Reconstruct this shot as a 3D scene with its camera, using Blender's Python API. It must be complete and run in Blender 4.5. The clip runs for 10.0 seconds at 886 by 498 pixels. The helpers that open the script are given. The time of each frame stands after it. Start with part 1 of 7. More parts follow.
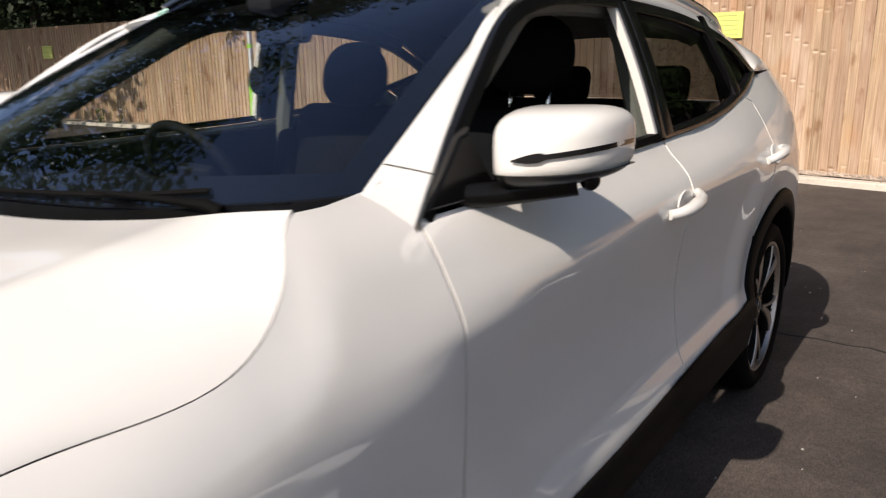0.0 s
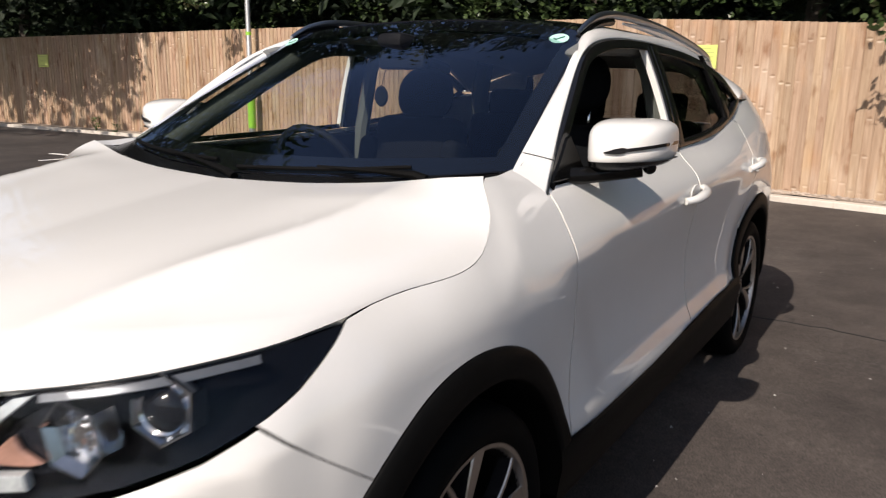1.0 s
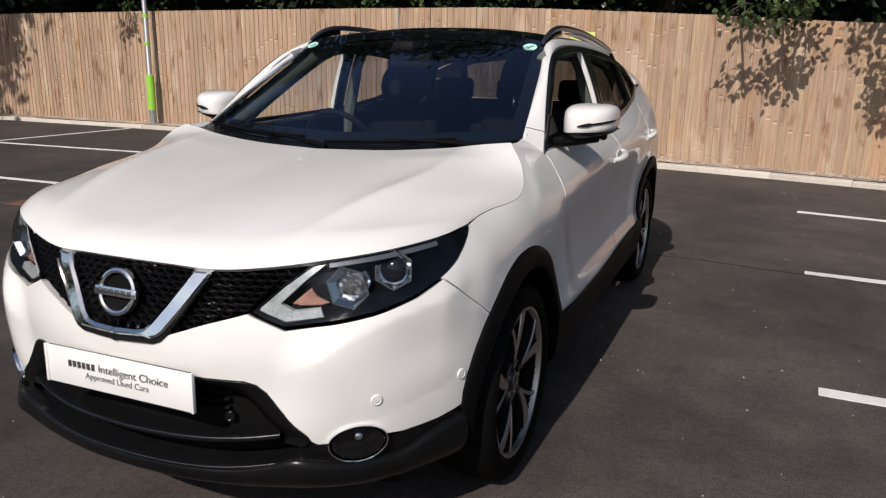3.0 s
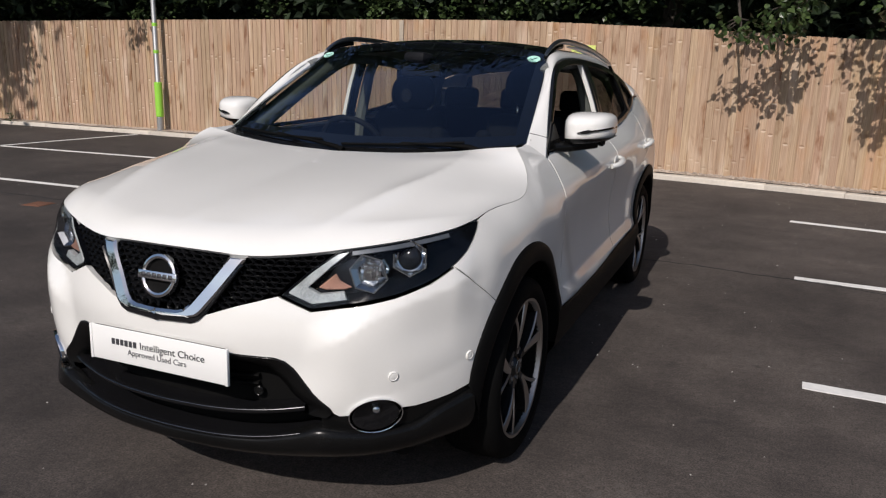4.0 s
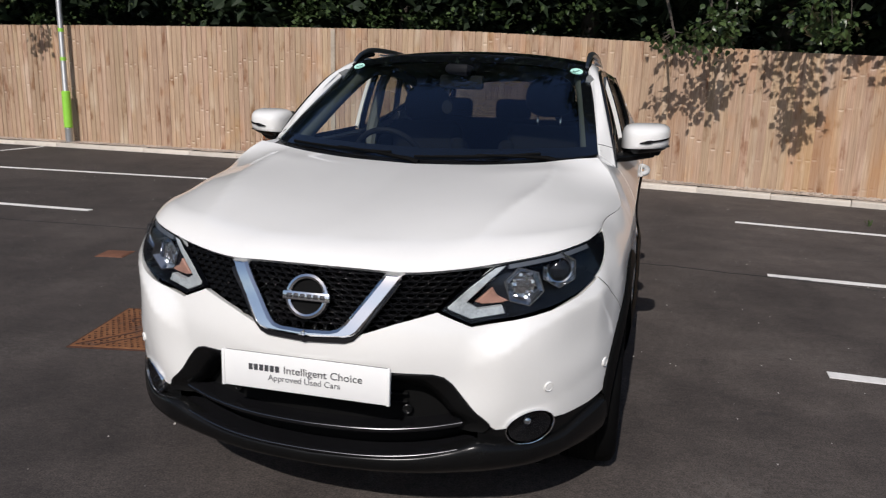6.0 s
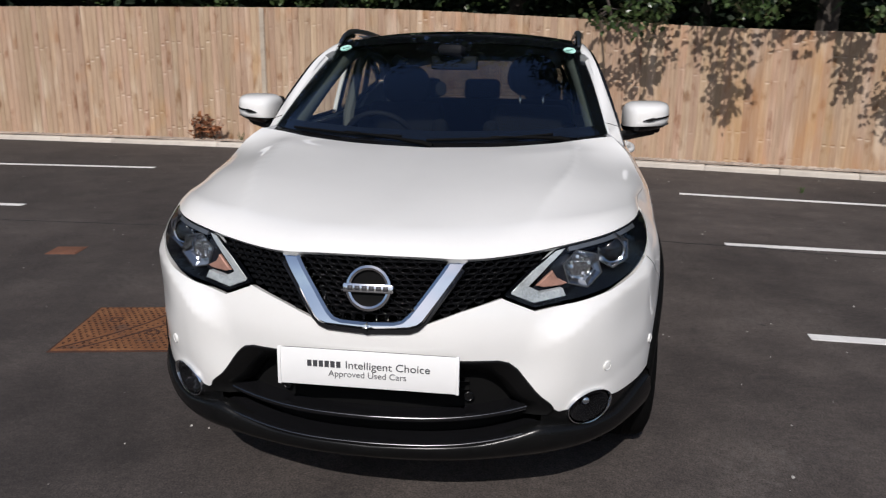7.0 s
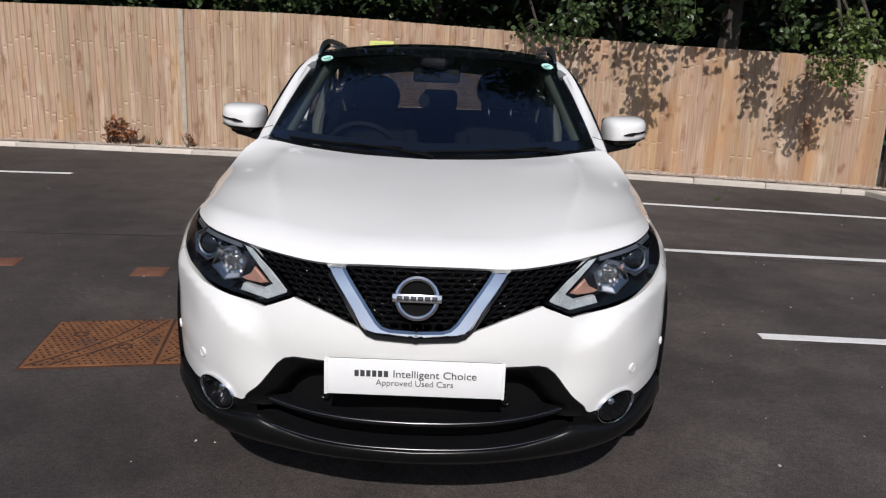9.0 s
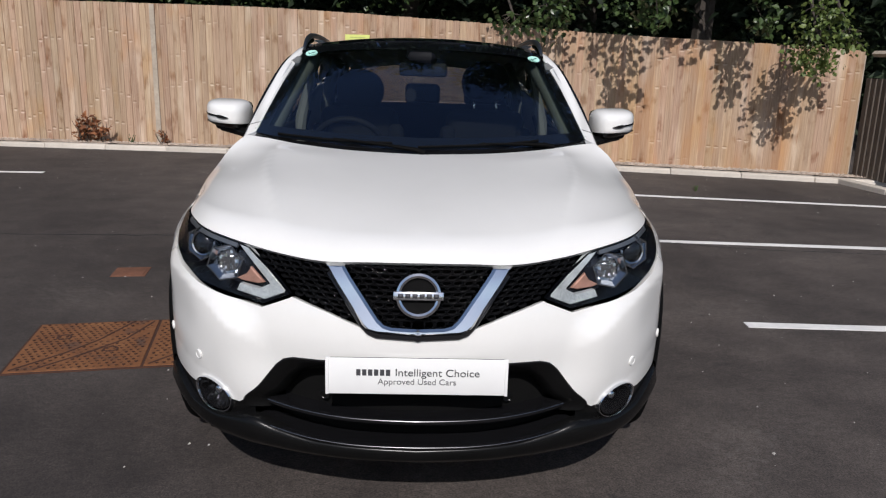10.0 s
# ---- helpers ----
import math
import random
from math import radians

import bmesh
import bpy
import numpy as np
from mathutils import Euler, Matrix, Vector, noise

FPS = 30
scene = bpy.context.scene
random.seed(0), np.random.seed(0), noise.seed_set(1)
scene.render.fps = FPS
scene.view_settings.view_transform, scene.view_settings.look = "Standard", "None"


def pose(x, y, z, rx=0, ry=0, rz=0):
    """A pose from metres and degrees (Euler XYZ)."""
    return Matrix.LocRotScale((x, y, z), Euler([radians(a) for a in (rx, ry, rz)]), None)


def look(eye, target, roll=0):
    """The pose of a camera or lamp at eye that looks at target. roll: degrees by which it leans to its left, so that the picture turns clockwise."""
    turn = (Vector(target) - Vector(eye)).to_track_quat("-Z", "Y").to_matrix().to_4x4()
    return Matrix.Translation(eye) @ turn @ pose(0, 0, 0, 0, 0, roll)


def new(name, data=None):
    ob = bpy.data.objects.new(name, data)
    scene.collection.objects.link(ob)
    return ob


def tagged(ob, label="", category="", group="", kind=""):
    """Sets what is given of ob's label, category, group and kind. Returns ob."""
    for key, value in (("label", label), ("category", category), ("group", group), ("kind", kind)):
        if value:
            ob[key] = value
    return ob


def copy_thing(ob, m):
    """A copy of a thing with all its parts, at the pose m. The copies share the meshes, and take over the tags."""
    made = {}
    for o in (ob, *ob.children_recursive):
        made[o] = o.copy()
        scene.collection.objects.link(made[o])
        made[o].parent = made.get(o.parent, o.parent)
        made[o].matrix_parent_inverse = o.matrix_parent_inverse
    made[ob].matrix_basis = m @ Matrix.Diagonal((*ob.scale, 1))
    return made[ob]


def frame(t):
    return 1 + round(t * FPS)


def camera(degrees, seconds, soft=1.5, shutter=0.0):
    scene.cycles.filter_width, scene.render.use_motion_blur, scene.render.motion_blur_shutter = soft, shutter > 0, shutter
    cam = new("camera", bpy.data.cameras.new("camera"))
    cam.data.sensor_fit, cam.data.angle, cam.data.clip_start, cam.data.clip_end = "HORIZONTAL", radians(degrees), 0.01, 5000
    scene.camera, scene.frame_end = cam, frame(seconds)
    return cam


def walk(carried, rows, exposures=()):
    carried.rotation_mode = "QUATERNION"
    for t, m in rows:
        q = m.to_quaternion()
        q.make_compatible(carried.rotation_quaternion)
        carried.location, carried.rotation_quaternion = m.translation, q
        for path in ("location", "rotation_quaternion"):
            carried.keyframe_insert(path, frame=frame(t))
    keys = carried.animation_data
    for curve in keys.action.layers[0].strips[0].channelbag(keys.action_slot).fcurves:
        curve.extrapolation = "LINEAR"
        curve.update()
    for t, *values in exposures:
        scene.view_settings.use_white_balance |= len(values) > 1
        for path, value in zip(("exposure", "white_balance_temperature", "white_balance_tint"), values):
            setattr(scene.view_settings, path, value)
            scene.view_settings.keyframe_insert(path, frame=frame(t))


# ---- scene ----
cam = camera(60.0, 10.0, soft=1.2, shutter=0.5)
PATH = [
    (0, (1.502, -0.463, 1.326), (0.388, 1.124, 0.837), -0.9),
    (0.5, (1.576, -0.867, 1.342), (0.44, 0.711, 0.872), -0.1),
    (1, (1.592, -1.243, 1.346), (0.543, 0.401, 0.903), 0.8),
    (1.5, (1.586, -1.59, 1.378), (0.608, 0.085, 0.892), 0.1),
    (2, (1.604, -1.918, 1.392), (0.705, -0.202, 0.895), -0.2),
    (2.5, (1.555, -2.191, 1.41), (0.754, -0.421, 0.934), -0.0),
    (2.7, (1.562, -2.264, 1.428), (0.801, -0.482, 0.933), 0.4),
    (4, (1.635, -2.58, 1.424), (0.881, -0.787, 0.957), 1.4),
    (4.5, (1.555, -2.624, 1.422), (0.798, -0.831, 0.959), 1.2),
    (5, (1.313, -2.662, 1.411), (0.625, -0.849, 0.925), 0.3),
    (5.5, (1.112, -2.736, 1.431), (0.531, -0.878, 0.972), 0.9),
    (5.7, (1.03, -2.796, 1.423), (0.491, -0.92, 0.987), 1.1),
    (6.8, (0.574, -2.882, 1.434), (0.25, -0.969, 0.952), 1.5),
    (7, (0.49, -2.899, 1.432), (0.225, -0.979, 0.942), 0.7),
    (7.5, (0.371, -2.947, 1.436), (0.219, -1.007, 0.974), 1.6),
    (8, (0.258, -3.031, 1.449), (0.146, -1.091, 0.977), 0.8),
    (8.5, (0.186, -3.035, 1.457), (0.116, -1.091, 0.993), 1.2),
    (9, (0.075, -3.004, 1.457), (0.07, -1.06, 0.987), 2.1),
    (9.5, (0.021, -2.993, 1.455), (0.068, -1.054, 0.965), 2.0),
    (10, (-0.001, -2.981, 1.459), (0.061, -1.042, 0.974), 1.6),
]
EXPOSURES = [(0, 0.66, 7250, 15), (1.0, 0.62, 7050, 15), (1.5, 0.55, 6900, 14), (2.5, 0.31, 6750, 14), (4.0, 0.11, 6580, 13.5), (7.5, 0.11, 6320, 13), (10.0, 0.11, 6270, 13)]
walk(cam, [(t, look(eye, target, roll)) for t, eye, target, roll in PATH], EXPOSURES)

# ---- world, sun ----
SUN_TO = Vector((-0.035, -1.21, 1.0)).normalized()
world = bpy.data.worlds.new("sky")
scene.world = world
world.use_nodes = True
sky = world.node_tree.nodes.new("ShaderNodeTexSky")
sky.sky_type, sky.sun_disc = "NISHITA", False
sky.sun_elevation = math.asin(SUN_TO.z)
sky.sun_rotation = math.atan2(SUN_TO.x, SUN_TO.y)
background = world.node_tree.nodes["Background"]
background.inputs["Strength"].default_value = 0.079
world.node_tree.links.new(sky.outputs["Color"], background.inputs["Color"])
sun = new("sun", bpy.data.lights.new("sun", "SUN"))
sun.data.energy, sun.data.angle, sun.data.color = 3.48, radians(0.53), (1.0, 0.95, 0.89)
sun.matrix_world = look(SUN_TO * 50, (0, 0, 0))
scene.view_settings.exposure = 0.0


# ---- materials ----
def material(name, colour, rough=0.5, metal=0.0, spots=0.0, scale=40.0, bump=0.0, bump_scale=200.0, coat=0.0, spec=0.5, vary=0.0):
    """A Principled surface with blotches of colour at two scales, a bump and a slight change from piece to piece."""
    m = bpy.data.materials.new(name)
    m.use_nodes = True
    nodes, links = m.node_tree.nodes, m.node_tree.links
    b = nodes["Principled BSDF"]
    b.inputs["Base Color"].default_value = (*colour, 1)
    b.inputs["Roughness"].default_value = rough
    b.inputs["Metallic"].default_value = metal
    b.inputs["Coat Weight"].default_value = coat
    b.inputs["Coat Roughness"].default_value = 0.03
    b.inputs["Specular IOR Level"].default_value = spec
    where = nodes.new("ShaderNodeTexCoord").outputs["Object"]
    if spots:
        big, small = nodes.new("ShaderNodeTexNoise"), nodes.new("ShaderNodeTexNoise")
        for tex, s in ((big, scale * 0.12), (small, scale)):
            tex.inputs["Scale"].default_value = s
            tex.inputs["Detail"].default_value = 6
            links.new(where, tex.inputs["Vector"])
        both = nodes.new("ShaderNodeMath")
        both.operation = "MULTIPLY_ADD"
        links.new(big.outputs["Fac"], both.inputs[0])
        both.inputs[1].default_value = 0.6
        half = nodes.new("ShaderNodeMath")
        half.operation = "MULTIPLY"
        half.inputs[1].default_value = 0.4
        links.new(small.outputs["Fac"], half.inputs[0])
        links.new(half.outputs[0], both.inputs[2])
        ramp = nodes.new("ShaderNodeValToRGB")
        ramp.color_ramp.elements[0].position, ramp.color_ramp.elements[1].position = 0.3, 0.7
        ramp.color_ramp.elements[0].color = (*[max(c * (1 - spots), 0) for c in colour], 1)
        ramp.color_ramp.elements[1].color = (*[min(c * (1 + spots), 0.95) for c in colour], 1)
        links.new(both.outputs[0], ramp.inputs[0])
        out = ramp.outputs[0]
        if vary:
            out = piece_tint(nodes, links, out, vary)
        links.new(out, b.inputs["Base Color"])
    if bump:
        tex, bp = nodes.new("ShaderNodeTexNoise"), nodes.new("ShaderNodeBump")
        tex.inputs["Scale"].default_value = bump_scale
        tex.inputs["Detail"].default_value = 4
        links.new(where, tex.inputs["Vector"])
        bp.inputs["Strength"].default_value = bump
        bp.inputs["Distance"].default_value = 0.002
        links.new(tex.outputs["Fac"], bp.inputs["Height"])
        links.new(bp.outputs[0], b.inputs["Normal"])
    return m


def piece_tint(nodes, links, colour, vary):
    info, hsv, rng = nodes.new("ShaderNodeObjectInfo"), nodes.new("ShaderNodeHueSaturation"), nodes.new("ShaderNodeMapRange")
    rng.inputs["To Min"].default_value, rng.inputs["To Max"].default_value = 1 - vary, 1 + vary
    links.new(info.outputs["Random"], rng.inputs["Value"])
    links.new(rng.outputs[0], hsv.inputs["Value"])
    links.new(colour, hsv.inputs["Color"])
    return hsv.outputs[0]


def glass_material(name, tint, ior=1.5, rough=0.0, gleam=(1, 1, 1)):
    """A thin pane: clear with a tint, with more gloss at a slant."""
    m = bpy.data.materials.new(name)
    m.use_nodes = True
    nodes, links = m.node_tree.nodes, m.node_tree.links
    nodes.remove(nodes["Principled BSDF"])
    clear, gloss, mix, face = (nodes.new(k) for k in ("ShaderNodeBsdfTransparent", "ShaderNodeBsdfGlossy", "ShaderNodeMixShader", "ShaderNodeLayerWeight"))
    clear.inputs["Color"].default_value = (*tint, 1)
    gloss.inputs["Roughness"].default_value = rough
    gloss.inputs["Color"].default_value = (*gleam, 1)
    least = ((ior - 1) / (ior + 1)) ** 2 * 2.0
    power, scaled = nodes.new("ShaderNodeMath"), nodes.new("ShaderNodeMath")
    power.operation, scaled.operation = "POWER", "MULTIPLY_ADD"
    power.inputs[1].default_value = 3.6
    scaled.inputs[1].default_value, scaled.inputs[2].default_value = 1 - least, least
    face.inputs["Blend"].default_value = 0.5
    links.new(face.outputs["Facing"], power.inputs[0])
    links.new(power.outputs[0], scaled.inputs[0])
    links.new(scaled.outputs[0], mix.inputs[0])
    links.new(clear.outputs[0], mix.inputs[1])
    links.new(gloss.outputs[0], mix.inputs[2])
    links.new(mix.outputs[0], nodes["Material Output"].inputs["Surface"])
    return m


PAINT = material("pearl_white_paint", (0.772, 0.764, 0.732), 0.42, 0.0, 0.012, 90, 0.0, coat=1.0)
PAINT.node_tree.nodes["Principled BSDF"].inputs["Coat IOR"].default_value = 1.75
PAINT.node_tree.nodes["Principled BSDF"].inputs["Specular IOR Level"].default_value = 0.1
CLADDING = material("grained_black_plastic", (0.0050, 0.0050, 0.0050), 0.24, 0, 0.25, 60, 0.04, 900, spec=0.20)
ARCH_PLASTIC = material("matt_black_plastic", (0.005, 0.005, 0.005), 0.5, 0, 0.25, 60, 0.12, 700, spec=0.05)
BLACK_GLOSS = material("gloss_black_plastic", (0.008, 0.008, 0.009), 0.12, 0, 0.2, 30)
RUBBER = material("black_rubber", (0.0045, 0.0045, 0.0045), 0.7, 0, 0.3, 50, 0.2, 300, spec=0.05)
CHROME = material("chrome", (0.86, 0.87, 0.88), 0.06, 1.0, 0.02, 60)
SATIN = material("satin_metal", (0.42, 0.43, 0.45), 0.32, 1.0, 0.06, 50)
ALLOY = material("machined_alloy", (0.46, 0.43, 0.40), 0.40, 1.0, 0.08, 50)
WHEEL_BLACK = material("gloss_black_wheel_paint", (0.012, 0.012, 0.013), 0.2, 0, 0.2, 40)
DARK = material("dark_void_plastic", (0.005, 0.005, 0.005), 0.8, 0, 0.3, 20, spec=0.08)
SMOKED = material("smoked_metal_trim", (0.13, 0.132, 0.138), 0.22, 1.0, 0.06, 50)
BEZEL = material("lamp_bezel_metal", (0.52, 0.54, 0.57), 0.12, 1.0, 0.05, 80)
BRIGHT = material("bright_vacuum_metal", (0.84, 0.85, 0.87), 0.16, 1.0, 0.03, 80)
GRILLE_BLACK = material("gloss_black_grille", (0.004, 0.004, 0.0045), 0.07, 0, 0.2, 30, spec=0.09)
LAMP_BLACK = material("black_lamp_housing", (0.004, 0.0045, 0.006), 0.22, 0, 0.2, 30, spec=0.06)
TRIM = material("dark_cabin_plastic", (0.008, 0.0085, 0.010), 0.6, 0, 0.2, 60, 0.2, 600, spec=0.10)
FABRIC = material("black_seat_cloth", (0.007, 0.0075, 0.009), 0.9, 0, 0.3, 80, 0.3, 700, spec=0.08)
HEADLINER = material("pale_headliner", (0.55, 0.55, 0.52), 0.85, 0, 0.06, 60, 0.2, 500)
PILLAR_TRIM = material("grey_pillar_trim", (0.095, 0.105, 0.095), 0.6, 0, 0.05, 40)
GLASS = glass_material("windscreen_glass", (0.82, 0.87, 0.84), 1.52, gleam=(0.60, 0.67, 0.86))
DARK_GLASS = glass_material("privacy_glass", (0.66, 0.66, 0.62), 1.5, gleam=(0.30, 0.31, 0.33))
REAR_GLASS = glass_material("rear_privacy_glass", (0.14, 0.15, 0.16), 1.5)
LENS = glass_material("clear_lamp_lens", (0.93, 0.95, 0.96), 1.45, gleam=(0.26, 0.27, 0.29))
ROOF_GLASS = material("dark_roof_glass", (0.004, 0.005, 0.008), 0.03, 0, 0.1, 20)
FRIT = material("black_glass_edge", (0.006, 0.006, 0.008), 0.05, 0, 0.1, 30)
INK_LIGHT = material("faint_grey_print", (0.40, 0.44, 0.14), 0.5)
AMBER = material("pale_indicator_reflector", (0.60, 0.33, 0.25), 0.22, 0.45, 0.25, 160)
LAMP_SILVER = material("dark_lamp_lining", (0.016, 0.018, 0.024), 0.22, 0.3, 0.25, 90)
ROOF_LINING = material("grey_roof_trim", (0.16, 0.165, 0.16), 0.8, 0, 0.08, 60)
LAMP_BROW = material("smoked_silver_lamp_strip", (0.16, 0.17, 0.185), 0.3, 0.5, 0.2, 90)
LAMP_GREY = material("frosted_light_guide", (0.50, 0.53, 0.535), 0.22, 0.25, 0.4, 160, 0.35, 110)
PLATE_WHITE = material("white_plate_acrylic", (0.80, 0.80, 0.78), 0.35, 0, 0.015, 40)
INK = material("dark_grey_print", (0.05, 0.05, 0.055), 0.5)
INK_PALE = material("grey_print", (0.13, 0.13, 0.135), 0.5)
STICKER = material("pale_green_sticker", (0.42, 0.72, 0.62), 0.5, 0, 0.08, 200)


# ---- building helpers ----
def mesh_object(name, verts, faces, mat, parent=None, label="", smooth=True, normals=None):
    me = bpy.data.meshes.new(name)
    me.from_pydata([tuple(v) for v in verts], [], [tuple(f) for f in faces])
    me.materials.append(mat)
    me.update()
    if smooth:
        me.polygons.foreach_set("use_smooth", [True] * len(me.polygons))
    if normals is not None:
        me.normals_split_custom_set_from_vertices([tuple(n) for n in normals])
    ob = new(name, me)
    ob.parent = parent
    if label:
        tagged(ob, label)
    return ob


def part(name, bm, mat, parent, label="", smooth=True, sharp=40):
    """Links a bmesh as one mesh object under a thing or a part."""
    me = bpy.data.meshes.new(name)
    bmesh.ops.recalc_face_normals(bm, faces=bm.faces)
    for e in bm.edges:
        e.smooth = len(e.link_faces) == 2 and e.calc_face_angle(0) < radians(sharp)
    bm.to_mesh(me)
    bm.free()
    me.materials.append(mat)
    if smooth:
        me.polygons.foreach_set("use_smooth", [True] * len(me.polygons))
    ob = new(name, me)
    ob.parent = parent
    if label:
        tagged(ob, label)
    return ob


def thing(name, at, label, category, group="", kind="", turn=0.0):
    ob = new(name)
    ob.empty_display_size = 0.1
    ob.matrix_world = pose(*at, 0, 0, turn)
    return tagged(ob, label, category, group, kind)


def box(bm, size, at=(0, 0, 0), bevel=0.0, turn=(0, 0, 0), segments=2):
    made = bmesh.ops.create_cube(bm, size=1)["verts"]
    bmesh.ops.scale(bm, vec=size, verts=made)
    if bevel:
        edges = list({e for v in made for e in v.link_edges})
        made = bmesh.ops.bevel(bm, geom=edges, offset=bevel, segments=segments, affect="EDGES", profile=0.5)["verts"]
        made = list({v for v in made})
    bmesh.ops.transform(bm, matrix=pose(*at, *turn), verts=made)
    return made


def lathe(bm, profile, steps=48, axis="x", at=(0, 0, 0)):
    """Turns a closed or open profile of (along, radius) about an axis."""
    rings = []
    for k in range(steps):
        a = 2 * math.pi * k / steps
        c, s = math.cos(a), math.sin(a)
        ring = []
        for h, r in profile:
            p = {"x": (h, r * c, r * s), "y": (r * c, h, r * s), "z": (r * c, r * s, h)}[axis]
            ring.append(bm.verts.new(Vector(p) + Vector(at)))
        rings.append(ring)
    for k in range(steps):
        a, b = rings[k], rings[(k + 1) % steps]
        for j in range(len(profile) - 1):
            bm.faces.new((a[j], a[j + 1], b[j + 1], b[j]))
    return rings


def tube(bm, points, radius, sides=8, closed=False, flat=1.0):
    """A pipe along points; radius may be one number or one for each point."""
    pts = [Vector(p) for p in points]
    n = len(pts)
    rings = []
    for i, p in enumerate(pts):
        a = pts[(i - 1) % n] if closed or i else pts[0]
        b = pts[(i + 1) % n] if closed or i < n - 1 else pts[-1]
        t = (b - a).normalized()
        side = t.cross(Vector((0, 0, 1)))
        side = side.normalized() if side.length > 1e-4 else Vector((1, 0, 0))
        up = side.cross(t)
        r = radius[i] if isinstance(radius, (list, tuple)) else radius
        rings.append([bm.verts.new(p + side * r * math.cos(2 * math.pi * k / sides) + up * r * flat * math.sin(2 * math.pi * k / sides)) for k in range(sides)])
    for i in range(n if closed else n - 1):
        a, b = rings[i], rings[(i + 1) % n]
        for k in range(sides):
            bm.faces.new((a[k], a[(k + 1) % sides], b[(k + 1) % sides], b[k]))
    if not closed:
        bm.faces.new(rings[0])
        bm.faces.new(list(reversed(rings[-1])))


def pchip(xs, ys):
    """A smooth curve through points that never overshoots; ys may hold vectors."""
    xs, ys = np.array(xs, float), np.array(ys, float)
    flat = ys.reshape(len(xs), -1)
    h = np.diff(xs)[:, None]
    d = np.diff(flat, axis=0) / h
    m = np.zeros_like(flat)
    m[0], m[-1] = d[0], d[-1]
    if len(xs) > 2:
        same = d[:-1] * d[1:] > 0
        w1, w2 = 2 * h[1:] + h[:-1], h[1:] + 2 * h[:-1]
        with np.errstate(divide="ignore", invalid="ignore"):
            mean = (w1 + w2) / (w1 / d[:-1] + w2 / d[1:])
        m[1:-1] = np.where(same, np.nan_to_num(mean), 0)

    def at(x):
        x = np.asarray(x, float)
        i = np.clip(np.searchsorted(xs, x) - 1, 0, len(xs) - 2)
        t = ((x - xs[i]) / (xs[i + 1] - xs[i]))[..., None]
        t0 = np.clip(t, 0, 1)
        hh = (xs[i + 1] - xs[i])[..., None]
        y = ((1 + 2 * t0) * (1 - t0) ** 2 * flat[i] + t0 * (1 - t0) ** 2 * hh * m[i] + t0**2 * (3 - 2 * t0) * flat[i + 1] + t0**2 * (t0 - 1) * hh * m[i + 1])
        y = y + np.where(t > 1, (t - 1) * hh * m[i + 1], 0) + np.where(t < 0, t * hh * m[i], 0)
        return y.reshape(x.shape + ys.shape[1:])

    return at


def spline(xs, ys):
    """A natural cubic spline through points; ys may hold vectors."""
    xs, ys = np.array(xs, float), np.array(ys, float)
    flat = ys.reshape(len(xs), -1)
    n = len(xs)
    h = np.diff(xs)
    a = np.eye(n)
    r = np.zeros_like(flat)
    for i in range(1, n - 1):
        a[i, i - 1 : i + 2] = h[i - 1], 2 * (h[i - 1] + h[i]), h[i]
        r[i] = 6 * ((flat[i + 1] - flat[i]) / h[i] - (flat[i] - flat[i - 1]) / h[i - 1])
    m = np.linalg.solve(a, r)

    def at(x):
        x = np.asarray(x, float)
        i = np.clip(np.searchsorted(xs, x) - 1, 0, n - 2)
        hh = h[i][..., None]
        u, v = (xs[i + 1] - x)[..., None], (x - xs[i])[..., None]
        y = m[i] * u**3 / (6 * hh) + m[i + 1] * v**3 / (6 * hh) + (flat[i] / hh - m[i] * hh / 6) * u + (flat[i + 1] / hh - m[i + 1] * hh / 6) * v
        return y.reshape(x.shape + ys.shape[1:])

    return at


def curve(points):
    """A smooth curve in space through points, on 0..1 by its length."""
    p = np.array(points, float)
    t = np.r_[0, np.cumsum(np.linalg.norm(np.diff(p, axis=0), axis=1))]
    return pchip(t / t[-1], p) if len(p) > 2 else (lambda x: p[0] + np.asarray(x)[..., None] * (p[1] - p[0]))


def smooth_curve(points):
    p = np.array(points, float)
    t = np.r_[0, np.cumsum(np.linalg.norm(np.diff(p, axis=0), axis=1))]
    return spline(t / t[-1], p)


def dense(points, step=0.02):
    """Points along a polyline, no further apart than step."""
    p = np.array(points, float)
    out = []
    for a, b in zip(p[:-1], p[1:]):
        n = max(1, int(np.ceil(np.linalg.norm(b - a) / step)))
        out += [a + (b - a) * k / n for k in range(n)]
    return out + [p[-1]]


def mirrored(ob, parent=None):
    """The same part on the car's other side."""
    me = ob.data.copy()
    n = len(me.vertices)
    co = np.empty(n * 3)
    me.vertices.foreach_get("co", co)
    co[0::3] *= -1
    custom = me.has_custom_normals
    if custom:
        loops = np.empty(len(me.loops) * 3)
        me.corner_normals.foreach_get("vector", loops)
        index = np.empty(len(me.loops), int)
        me.loops.foreach_get("vertex_index", index)
        per = np.zeros((n, 3))
        per[index] = loops.reshape(-1, 3)
        per[:, 0] *= -1
    me.vertices.foreach_set("co", co)
    me.flip_normals()
    me.update()
    if custom:
        me.normals_split_custom_set_from_vertices([tuple(v) for v in per])
    twin = new(ob.name.split(".")[0], me)
    twin.parent = parent or ob.parent
    if "label" in ob:
        tagged(twin, ob["label"])
    for child in list(ob.children):
        mirrored(child, twin)
    return twin


